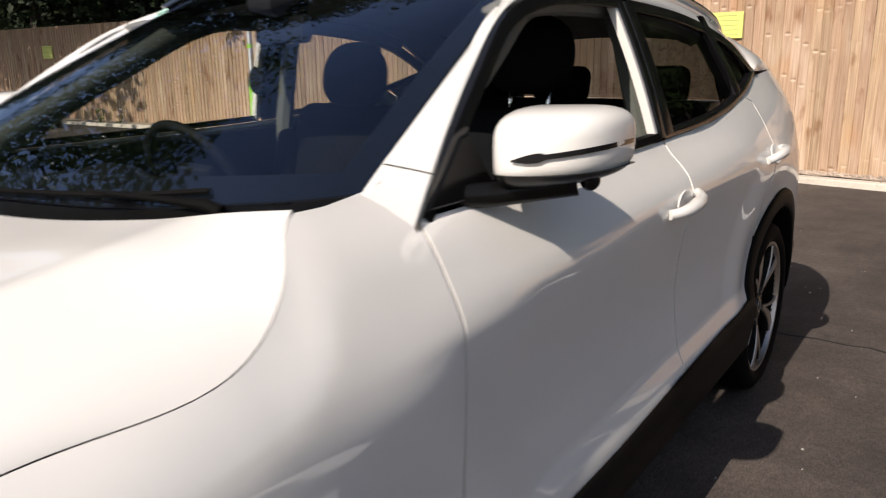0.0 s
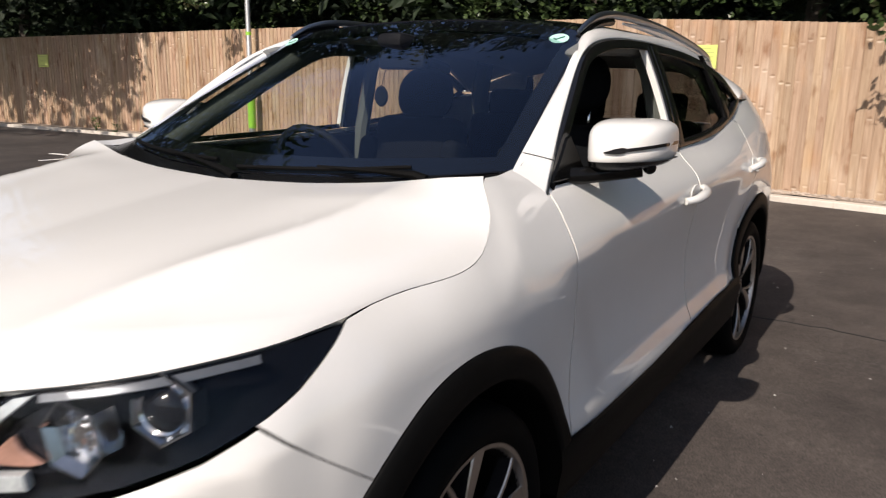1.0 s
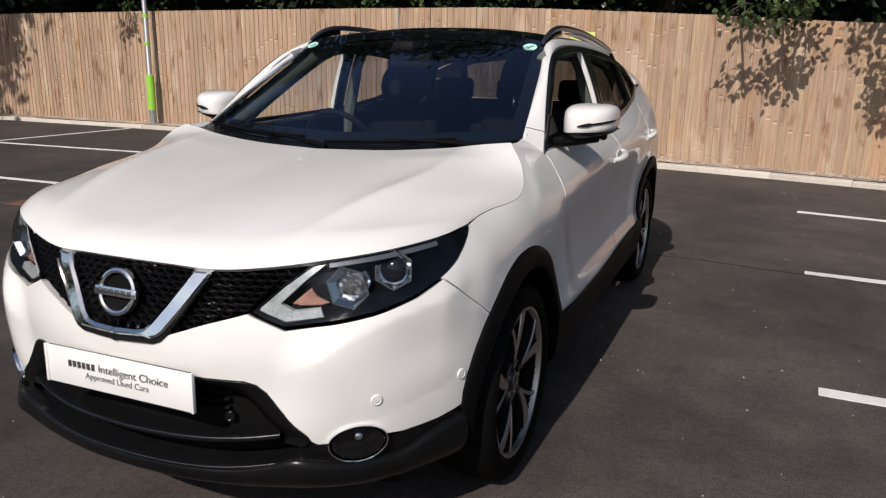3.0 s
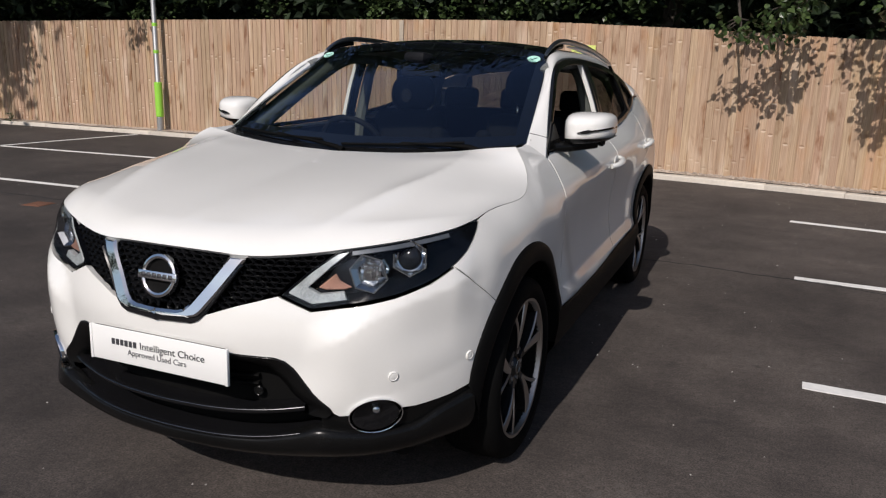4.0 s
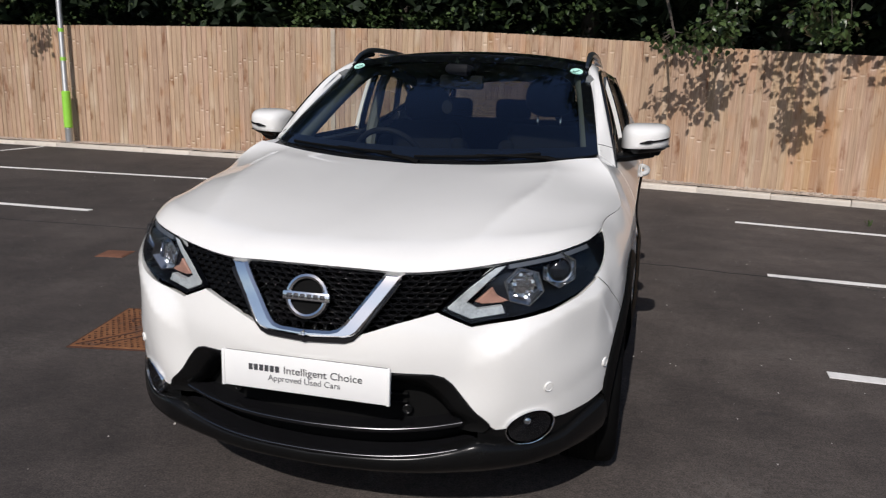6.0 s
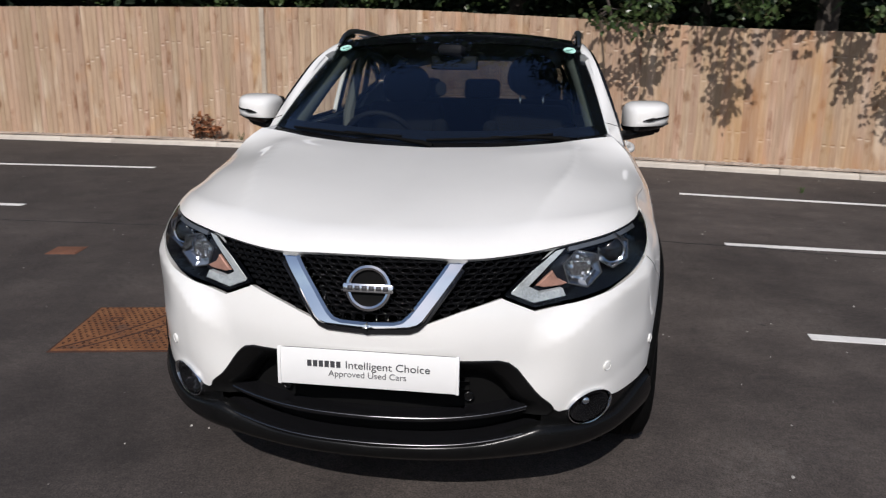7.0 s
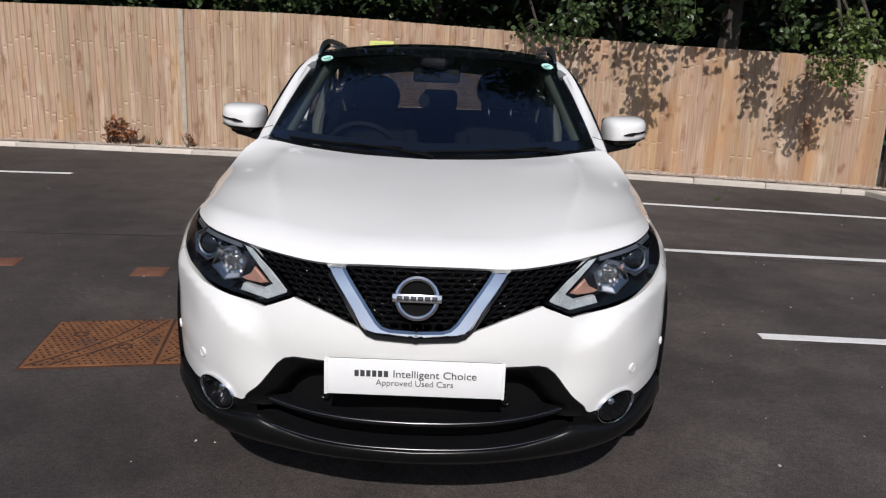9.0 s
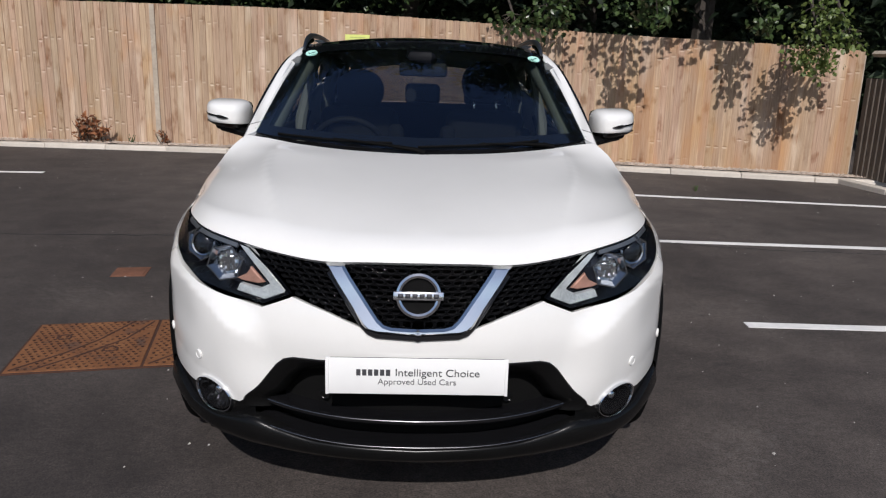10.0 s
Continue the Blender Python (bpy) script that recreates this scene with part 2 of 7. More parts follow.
def patch(name, grid, mat, parent, label="", both=False, thick=0.0):
    """A sheet from a grid of points (rows x columns x 3); both: mirrored across the middle into one mesh; thick: with a turned-in rim."""
    g = np.array(grid, float)
    if both:
        g = np.concatenate([(g * (-1, 1, 1))[:, :0:-1], g], axis=1)
    r, c = g.shape[:2]
    verts = g.reshape(-1, 3)
    faces = [(i * c + j, i * c + j + 1, (i + 1) * c + j + 1, (i + 1) * c + j) for i in range(r - 1) for j in range(c - 1)]
    du, dv = np.gradient(g, axis=1), np.gradient(g, axis=0)
    nrm = np.cross(du, dv)
    nrm /= np.maximum(np.linalg.norm(nrm, axis=2, keepdims=True), 1e-9)
    out = nrm.mean((0, 1))
    mid = g.mean((0, 1)) - np.array((0, 1.3, 0.7))
    if np.dot(out, mid * (0 if both else 1, 1, 1)) < 0:
        nrm, faces = -nrm, [f[::-1] for f in faces]
    normals = nrm.reshape(-1, 3)
    if thick:
        rim = [*range(c), *(i * c + c - 1 for i in range(1, r)), *((r - 1) * c + j for j in range(c - 2, -1, -1)), *(i * c for i in range(r - 2, 0, -1))]
        verts, faces, normals = add_rim(verts, faces, normals, rim, thick)
    return mesh_object(name, verts, faces, mat, parent, label, normals=normals)


def add_rim(verts, faces, normals, rim, thick):
    """Turns the edge of a sheet inwards."""
    n, k = len(verts), len(rim)
    top, inward = verts[rim], normals[rim]
    low = top - inward * thick
    side = np.zeros_like(top)
    verts = np.concatenate([verts, top, low])
    normals = np.concatenate([normals, side, side])
    faces = list(faces) + [(n + i, n + k + i, n + k + (i + 1) % k, n + (i + 1) % k) for i in range(k)]
    return verts, faces, normals

# ---- the car's outer skin: a plan outline, pushed in and out with height ----
PLAN = np.array([(0, -0.893), (0.2, -0.876), (0.4, -0.822), (0.56, -0.748), (0.69, -0.655), (0.774, -0.545), (0.836, -0.425), (0.866, -0.30), (0.883, -0.12), (0.893, 0.15), (0.901, 0.5), (0.905, 1.2), (0.905, 2.0), (0.902, 2.6), (0.875, 3.05), (0.78, 3.32), (0.55, 3.44), (0.28, 3.475), (0, 3.48)])
plan_t = np.r_[0, np.cumsum(np.linalg.norm(np.diff(PLAN, axis=0), axis=1))]
plan_line = spline(plan_t, PLAN)
PLAN_END = plan_t[-1]
fine_s = np.linspace(0, PLAN_END, 1500)
fine_p = plan_line(fine_s)
HEIGHTS = [0.18, 0.30, 0.42, 0.55, 0.65, 0.77, 0.88, 0.92, 0.95, 1.0, 1.08, 1.15, 1.25]
# how far the skin stands out from the plan outline at those heights, at stations round the car
STATIONS = {
    (0.0, -1): (-0.11, -0.03, -0.004, -0.008, 0.0, -0.022, -0.056, -0.09, -0.12, -0.18, -0.3, -0.4, -0.5),
    (0.45, -1): (-0.10, -0.02, 0.0, -0.002, 0.0, -0.026, -0.05, -0.075, -0.10, -0.16, -0.26, -0.36, -0.5),
    (0.60, -1): (-0.088, -0.012, 0.012, 0.018, 0.013, -0.014, -0.036, -0.058, -0.082, -0.14, -0.24, -0.33, -0.45),
    (0.74, -1): (-0.07, -0.010, 0.012, 0.016, 0.002, -0.006, -0.020, -0.043, -0.068, -0.12, -0.22, -0.3, -0.4),
    (-0.3, 0): (-0.04, 0.0, 0.008, 0.014, 0.016, 0.008, -0.026, -0.052, -0.080, -0.13, -0.19, -0.26, -0.36),
    (0.07, 0): (-0.04, -0.01, 0.0, 0.004, 0.008, 0.006, -0.008, -0.020, -0.031, -0.056, -0.108, -0.195, -0.31),
    (0.25, 0): (-0.04, -0.011, 0.0, -0.001, -0.002, -0.001, -0.007, -0.016, -0.027, -0.051, -0.102, -0.185, -0.31),
    (0.45, 0): (-0.04, -0.012, 0.0, -0.008, -0.012, -0.009, -0.004, -0.008, -0.020, -0.048, -0.106, -0.20, -0.31),
    (1.5, 0): (-0.04, -0.012, 0.003, -0.016, -0.024, -0.019, -0.006, -0.002, -0.001, -0.020, -0.105, -0.15, -0.2),
    (2.35, 0): (-0.04, -0.012, 0.001, -0.013, -0.014, -0.008, 0.0, 0.002, 0.003, -0.012, -0.052, -0.095, -0.155),
    (3.0, 0): (-0.05, -0.012, 0.0, 0.0, 0.004, 0.006, 0.004, 0.002, -0.002, -0.012, -0.036, -0.070, -0.135),
    (3.35, 0): (-0.06, -0.012, 0.01, 0.02, 0.01, -0.03, -0.06, -0.065, -0.07, -0.08, -0.11, -0.14, -0.2),
    (3.479, 0): (-0.06, -0.012, 0.01, 0.02, 0.01, -0.04, -0.08, -0.085, -0.09, -0.1, -0.12, -0.14, -0.2),
}
front_half = fine_p[:, 1] < -0.35
station_s = [np.interp(k[0], fine_p[front_half, 0], fine_s[front_half]) if k[1] < 0 else np.interp(k[0], fine_p[:, 1], fine_s) for k in STATIONS]
by_station = pchip(station_s, np.array(list(STATIONS.values())))


def ease(x, a, b):
    t = np.clip((x - a) / (b - a), 0, 1)
    return t * t * (3 - 2 * t)


def corner_fold(p, z):
    """The soft fold under the headlight, where the bumper's corner stands out."""
    fold_z = np.interp(p[:, 0], [0.44, 0.56, 0.62, 0.71, 0.80, 0.84], [0.588, 0.656, 0.704, 0.748, 0.782, 0.80])
    weight = ease(p[:, 0], 0.43, 0.56) * (1 - ease(p[:, 0], 0.79, 0.86)) * (p[:, 1] < -0.2)
    below = fold_z - z
    fall = np.log(np.exp(-below / 0.08 * 22) + np.exp(below / 0.26 * 22)) / 22
    fold = 0.026 * weight * np.clip(1 - fall, 0, 1)
    # a soft crease round each wheel arch
    for hub in (0.0, 2.646):
        r = np.hypot(p[:, 1] - hub, z - 0.338)
        crease = 0.009 * ease(r, 0.475, 0.60) * (1 - ease(r, 0.60, 0.74)) * (p[:, 0] > 0.80)
        fold = fold + crease * ease(z, 0.40, 0.55) * ease(p[:, 0], 0.835, 0.875)
    # the sharp shoulder crease along the doors, and the fold along their foot
    shoulder_z = np.interp(p[:, 1], [0.2, 0.475, 0.74, 1.11, 1.45, 2.16, 2.7], [0.882, 0.914, 0.932, 0.954, 0.966, 0.975, 0.985])
    under = np.clip(shoulder_z - z, 0, 1)
    strong = ease(p[:, 1], 0.22, 0.80) * (1 - ease(p[:, 1], 2.15, 2.55)) * (p[:, 0] > 0.80)
    fold = fold - 0.011 * strong * (1 - np.exp(-under / 0.045)) * ease(z, 0.50, 0.74)
    fold = fold + 0.012 * strong * np.clip((0.535 - z) / 0.05, 0, 1) * ease(z, 0.30, 0.44)
    # the wing's shoulder rolls over towards the bonnet's edge
    cut_z = np.interp(p[:, 1], [-0.3, -0.1, 0.02, 0.10, 0.152, 0.188, 0.212, 0.238, 0.270, 0.45], [0.946, 0.960, 0.970, 0.992, 1.022, 1.055, 1.085, 1.107, 1.122, 1.128])
    near = ease(p[:, 1], -0.35, -0.12) * (1 - ease(p[:, 1], 0.46, 0.66)) * (p[:, 0] > 0.80)
    fold = fold - 0.014 * near * ease(z - cut_z, -0.12, 0.02)
    return -fold


def skin(s, z, out=0.0):
    """Points of the skin at places s round the outline and heights z, moved out by so much."""
    s, z = np.broadcast_arrays(np.asarray(s, float), np.asarray(z, float))
    shape, s, z = s.shape, s.ravel(), z.ravel()
    p = plan_line(s)
    d = (plan_line(s + 0.004) - plan_line(s - 0.004))
    nrm = np.stack([-d[:, 1], d[:, 0]], 1) * -1
    nrm /= np.linalg.norm(nrm, axis=1, keepdims=True)
    table = by_station(s)
    hs = np.array(HEIGHTS)
    slope = np.gradient(table, hs, axis=1)
    i = np.clip(np.searchsorted(hs, z) - 1, 0, len(hs) - 2)
    h = hs[i + 1] - hs[i]
    t = np.clip((z - hs[i]) / h, -0.5, 1.5)
    rows = np.arange(len(s))
    push = ((1 + 2 * t) * (1 - t) ** 2 * table[rows, i] + t * (1 - t) ** 2 * h * slope[rows, i] + t**2 * (3 - 2 * t) * table[rows, i + 1] + t**2 * (t - 1) * h * slope[rows, i + 1])
    push = push - corner_fold(p, z)
    xy = p + nrm * (push + out)[:, None]
    return np.concatenate([xy, z[:, None]], 1).reshape(shape + (3,))


def skin_normal(s, z):
    e = 0.006
    a = skin(np.asarray(s) + e, z) - skin(np.asarray(s) - e, z)
    b = skin(s, np.asarray(z) + e) - skin(s, np.asarray(z) - e)
    n = np.cross(a, b)
    return n / np.maximum(np.linalg.norm(n, axis=-1, keepdims=True), 1e-9)


def at_x(x, z):
    """The place on the nose where the skin lies x metres from the middle."""
    s = fine_s[front_half]
    return float(np.interp(x, skin(s, z)[:, 0], s))


def at_y(y, z):
    """The place round the outline where the skin lies at y."""
    line = skin(fine_s, z)[:, 1]
    return float(np.interp(y, np.maximum.accumulate(line), fine_s))


def nose(*points):
    return [(at_x(x, z), z) for x, z in points]


def flank(*points):
    return [(at_y(y, z), z) for y, z in points]


def inside(poly, p):
    x, y = p[:, 0], p[:, 1]
    hit = np.zeros(len(p), bool)
    a = np.array(poly)
    b = np.roll(a, -1, axis=0)
    for (x1, y1), (x2, y2) in zip(a, b):
        cross = ((y1 > y) != (y2 > y)) & (x < (x2 - x1) * (y - y1) / (y2 - y1 + 1e-12) + x1)
        hit ^= cross
    return hit


def edge_distance(poly, p):
    a = np.array(poly)
    b = np.roll(a, -1, axis=0)
    best = np.full(len(p), 9.0)
    for u, v in zip(a, b):
        w = v - u
        t = np.clip(((p - u) @ w) / max(w @ w, 1e-12), 0, 1)
        best = np.minimum(best, np.linalg.norm(p - u - t[:, None] * w, axis=1))
    return best


def sheet_of(outline, step=0.028, step_edge=0.02):
    """Fills an outline in the plane with triangles: points, faces, the number of points on the rim."""
    from mathutils.geometry import delaunay_2d_cdt
    ring = dense(list(outline) + [outline[0]], step_edge)[:-1]
    ring = np.array(ring)
    lo, hi = ring.min(0), ring.max(0)
    nx, ny = max(2, int((hi[0] - lo[0]) / step)), max(2, int((hi[1] - lo[1]) / step))
    gx, gy = np.meshgrid(np.linspace(lo[0], hi[0], nx + 1), np.linspace(lo[1], hi[1], ny + 1))
    gx[1::2] += (hi[0] - lo[0]) / nx * 0.5
    grid = np.stack([gx.ravel(), gy.ravel()], 1)
    grid = grid[inside(ring, grid)]
    if len(grid):
        grid = grid[edge_distance(ring, grid) > step * 0.45]
    pts = np.concatenate([ring, grid]) if len(grid) else ring
    n = len(ring)
    verts, _, faces, *_ = delaunay_2d_cdt([Vector(p) for p in pts], [(i, (i + 1) % n) for i in range(n)], [list(range(n))], 1, 1e-5)
    return np.array([tuple(v) for v in verts]), [tuple(f) for f in faces], n


def panel(name, outline, mat, parent, label="", out=0.0, thick=0.012, step=0.028, gap=0.0015, both=False, bulge=None):
    """A body panel that lies on the skin inside an outline of (place, height)."""
    v2, faces, n = sheet_of(outline, step)
    p = skin(v2[:, 0], v2[:, 1], out)
    nrm = skin_normal(v2[:, 0], v2[:, 1])
    if bulge is not None:
        p = p + nrm * bulge(v2, edge_distance(v2[:n], v2))[:, None]
    faces = oriented(p, faces, nrm)
    if thick:
        if gap:
            e = np.roll(v2[:n], -1, axis=0) - np.roll(v2[:n], 1, axis=0)
            inn = np.stack([-e[:, 1], e[:, 0]], 1)
            inn /= np.maximum(np.linalg.norm(inn, axis=1, keepdims=True), 1e-9)
            area = (v2[:n, 0] * np.roll(v2[:n, 1], -1) - np.roll(v2[:n, 0], -1) * v2[:n, 1]).sum()
            inn *= np.sign(area)
            move = inn * gap
            if both:
                move[np.abs(v2[:n, 0]) < 1e-4] = 0
            p[:n] = skin(v2[:n, 0] + move[:, 0], v2[:n, 1] + move[:, 1], out)
        rim = [i for i in range(n)]
        p, faces, nrm = add_rim(p, faces, nrm, rim, thick)
        if both:
            n0 = len(v2)
            faces = [f for f in faces if not (min(f) >= n0 and all(abs(p[i][0]) < 1e-3 for i in f))]
    if both:
        k = len(p)
        p = np.concatenate([p, p * (-1, 1, 1)])
        nrm = np.concatenate([nrm, nrm * (-1, 1, 1)])
        mid = np.abs(p[:k, 0]) < 2e-3
        p[:k][mid, 0] = 0
        p[k:][mid, 0] = 0
        nrm[:k][mid, 0] = 0
        nrm[k:][mid, 0] = 0
        faces = faces + [tuple(i + k for i in f[::-1]) for f in faces]
    return mesh_object(name, p, faces, mat, parent, label, normals=nrm)


def oriented(p, faces, nrm):
    done = []
    for f in faces:
        a, b, c = p[f[0]], p[f[1]], p[f[2]]
        done.append(f if np.dot(np.cross(b - a, c - a), nrm[f[0]]) >= 0 else f[::-1])
    return done


car = thing("car", (0, 0, 0), "white compact crossover car with black lower cladding, parked on asphalt", "car")

# lines that several panels share
bonnet_edge_z = pchip([0, 0.15, 0.275, 0.42, 0.55, 0.66, 0.74, 0.80, 0.84], [0.879, 0.877, 0.872, 0.882, 0.901, 0.918, 0.930, 0.940, 0.947])
BONNET_EDGE = [(at_x(x, float(bonnet_edge_z(x))), float(bonnet_edge_z(x))) for x in np.linspace(0, 0.76, 31)]
tip_s = at_y(-0.290, 0.946)
BONNET_EDGE = [p for p in BONNET_EDGE if p[0] < tip_s - 0.05] + [(tip_s, 0.946)]
cut_line = smooth_curve([(-0.30, 0.946), (-0.10, 0.962), (0.02, 0.970), (0.10, 0.992), (0.152, 1.022), (0.188, 1.055), (0.212, 1.085), (0.238, 1.107), (0.270, 1.122)])
SIDE_CUT = flank(*[tuple(p) for p in cut_line(np.linspace(0.12, 1, 22))])
HUB_F, HUB_R, HUB_Z = 0.0, 2.646, 0.338


def arch(hub, radii, a0=-16, a1=196, n=44, z_min=0.0):
    """Points round a wheel arch, from the front to the rear; radii at front, front-top, top, rear-top, rear."""
    r = pchip([0, 45, 90, 135, 180], radii)
    pts = []
    for a in np.linspace(a0, a1, n):
        y, z = hub - float(r(a)) * math.cos(radians(a)), HUB_Z + float(r(a)) * math.sin(radians(a))
        if z > z_min:
            pts.append((y, z))
    return pts


RADII_F = (0.455, 0.478, 0.474, 0.462, 0.452)
SEAM_AT = 47.0
ARCH_F = arch(HUB_F, RADII_F, 12, 167)
ARCH_F_LOW, ARCH_F_HIGH = arch(HUB_F, RADII_F, 12, SEAM_AT, 14), arch(HUB_F, RADII_F, SEAM_AT, 167, 36)
ARCH_R = arch(HUB_R, (0.455, 0.470, 0.474, 0.470, 0.462), 12, 167)
ARCH_F_IN = arch(HUB_F, (0.392, 0.400, 0.402, 0.398, 0.392), -4, 184)
ARCH_R_IN = arch(HUB_R, (0.395, 0.398, 0.402, 0.398, 0.395), -4, 184)

# ---- bonnet ----
def strip(points, n):
    """n points evenly along a smooth curve."""
    return curve(points)(np.linspace(0, 1, n))


NU, NV = 41, 41
edge_line = skin(np.array([p[0] for p in dense(BONNET_EDGE, 0.01)]), np.array([p[1] for p in dense(BONNET_EDGE, 0.01)]))
front_line = strip(edge_line, NU)
front_line[0, 0] = 0
side_pts = [(tip_s, 0.946), *SIDE_CUT]
side_line = strip(skin(np.array([p[0] for p in dense(side_pts, 0.02)]), np.array([p[1] for p in dense(side_pts, 0.02)])), NV)
mid_line = strip([(0, front_line[0, 1], front_line[0, 2]), (0, -0.815, 0.908), (0, -0.75, 0.938), (0, -0.6, 0.972), (0, -0.3, 1.018), (0, 0.0, 1.056), (0, 0.14, 1.072)], NV)
rear_line = strip([(0, 0.14, 1.072), (0.25, 0.155, 1.079), (0.5, 0.20, 1.096), (0.65, 0.243, 1.115), tuple(side_line[-1])], NU)
u, v = np.linspace(0, 1, NU)[None, :, None], np.linspace(0, 1, NV)[:, None, None]
b = np.concatenate([u, u, u**2.3], 2)
grid = (1 - b) * mid_line[:, None] + b * side_line[:, None]
for w, line in ((1 - v, front_line), (v, rear_line)):
    grid = grid + w * (line[None] - ((1 - b) * line[0] + b * line[-1]))
uu, vv = u[..., 0], v[..., 0]
crown = 0.030 * np.sin(np.pi * vv) ** 0.8 * np.sin(np.pi * np.clip(uu, 0, 1)) ** 1.2 * (1 - 0.35 * vv)
ridge_at = 0.40 + 0.36 * vv
ridge = 0.012 * np.exp(-np.abs((uu - ridge_at) / 0.055) ** 1.3) * np.sin(np.pi * vv) ** 0.7 - 0.003 * np.exp(-((uu - ridge_at - 0.14) / 0.10) ** 2) * np.sin(np.pi * vv)
grid[..., 2] += crown
for _ in range(70):
    inner = (grid[2:, 1:-1, 2] + grid[:-2, 1:-1, 2] + grid[1:-1, 2:, 2] + grid[1:-1, :-2, 2]) / 4
    keep = grid[:5].copy()
    grid[1:-1, 1:-1, 2] = inner
    grid[:5] = keep
grid[..., 2] += ridge
grid[..., 2] += 0.011 * (1 - uu**9) * ease(vv, 0.12, 0.45) * (1 - ease(vv, 0.80, 1.0)) * ease(uu, 0.25, 0.7)
bonnet = patch("bonnet", grid, PAINT, car, "white bonnet with two soft raised creases", both=True, thick=0.018)

# ---- front bumper, wings, doors, rear quarter ----
seam_end = ARCH_F_LOW[-1]
SEAM = flank((-0.505, 0.831), (-0.435, 0.770), seam_end)
arch_front = ARCH_F_LOW[:-1][::-1]
def oval(cs, cz, rs, rz, n=40, tilt=0.0):
    return [(cs + rs * math.cos(a) * math.cos(tilt) - rz * math.sin(a) * math.sin(tilt), cz + rz * math.sin(a) * math.cos(tilt) + rs * math.cos(a) * math.sin(tilt)) for a in [2 * math.pi * k / n for k in range(n)]]


fog_s, fog_z = at_x(0.643, 0.402), 0.403
FOG_RIM = oval(fog_s, fog_z, 0.0735, 0.0513, 40, 0.10)
BUMPER_LOW = flank((-0.446, 0.441)) + nose((0.80, 0.425), (0.735, 0.416)) + FOG_RIM[1:20] + nose((0.550, 0.401), (0.535, 0.412), (0.48, 0.475), (0.425, 0.548), (0.40, 0.570), (0.37, 0.579), (0.25, 0.582), (0.0, 0.584))
bumper_outline = nose((0, 0.668), (0.10, 0.672), (0.148, 0.688), (0.26, 0.728), (0.374, 0.762), (0.382, 0.757), (0.468, 0.720), (0.58, 0.738), (0.684, 0.762), (0.762, 0.795)) + SEAM + flank(*[p for p in arch_front if p[1] > 0.46]) + BUMPER_LOW
front_bumper = panel("front_bumper", bumper_outline, PAINT, car, "white painted front bumper with parking sensors", both=True, thick=0.02, step=0.017)

arch_back = ARCH_F_HIGH[1:][::-1]
wing_outline = flank((-0.505, 0.836), (-0.428, 0.871), (-0.358, 0.910), (-0.292, 0.944)) + SIDE_CUT[:-1] + flank((0.270, 1.120), (0.33, 1.119), (0.39, 1.122), (0.425, 1.124), (0.474, 1.08), (0.462, 0.98), (0.458, 0.90), (0.454, 0.70), (0.450, 0.452)) + flank(*[p for p in arch_back if p[1] > 0.455]) + SEAM[::-1][:-1]
wing = panel("front_wing", wing_outline, PAINT, car, "white front wing", thick=0.02)
mirrored(wing)

BELT = pchip([0.47, 1.0, 1.6, 2.1, 2.45, 2.62], [1.079, 1.083, 1.094, 1.125, 1.19, 1.235])
front_door = panel("front_door", flank((0.478, 1.078), *[(y, float(BELT(y))) for y in (0.7, 1.0, 1.3, 1.60)], (1.545, 0.985), (1.525, 0.80), (1.52, 0.44), (0.455, 0.44), (0.458, 0.70), (0.462, 0.90), (0.466, 0.98)), PAINT, car, "white front door", thick=0.02, gap=0.002)
rear_arch_cut = [p for p in ARCH_R if p[0] < 2.33 and p[1] > 0.45]
rear_door = panel("rear_door", flank((1.604, float(BELT(1.604))), *[(y, float(BELT(y))) for y in (1.8, 2.0, 2.2, 2.38)], (2.45, 1.15), (2.47, 1.0), (2.44, 0.90), (2.33, 0.80), *rear_arch_cut[::-1], (2.19, 0.44), (1.524, 0.44), (1.529, 0.80), (1.549, 0.985)), PAINT, car, "white rear door", thick=0.02, gap=0.002)
quarter_low = [p for p in ARCH_R if p[0] >= 2.33 and p[1] > 0.42]
rear_quarter = panel("rear_quarter", flank((2.384, float(BELT(2.384))), (2.5, 1.203), (2.62, 1.235), (2.9, 1.25), (3.2, 1.25)) + [(PLAN_END - 0.62, 1.25), (PLAN_END - 0.62, 0.45)] + flank(*quarter_low[::-1], (2.334, 0.80), (2.444, 0.90), (2.474, 1.0), (2.454, 1.15)), PAINT, car, "white rear quarter panel", thick=0.02)
tailgate = panel("tailgate", [(PLAN_END - 0.616, 1.10), (PLAN_END, 1.10), (PLAN_END, 0.42), (PLAN_END - 0.616, 0.42)], PAINT, car, "white tailgate", thick=0.02)
for o in (front_door, rear_door, rear_quarter, tailgate):
    mirrored(o)

# ---- black cladding ----
def cladding(outer, inner, name, label):
    o, i = np.array(flank(*outer)), np.array(flank(*inner))
    n = 50
    lo, li = strip(o, n), strip(i, n)
    rows = []
    for k, lift in ((0.0, 0.002), (0.05, 0.009), (0.3, 0.013), (0.7, 0.014), (0.95, 0.012), (1.0, 0.004), (1.0, -0.05)):
        mix = lo * (1 - k) + li * k
        rows.append(skin(mix[:, 0], mix[:, 1], lift))
    return patch(name, rows, ARCH_PLASTIC, car, label)


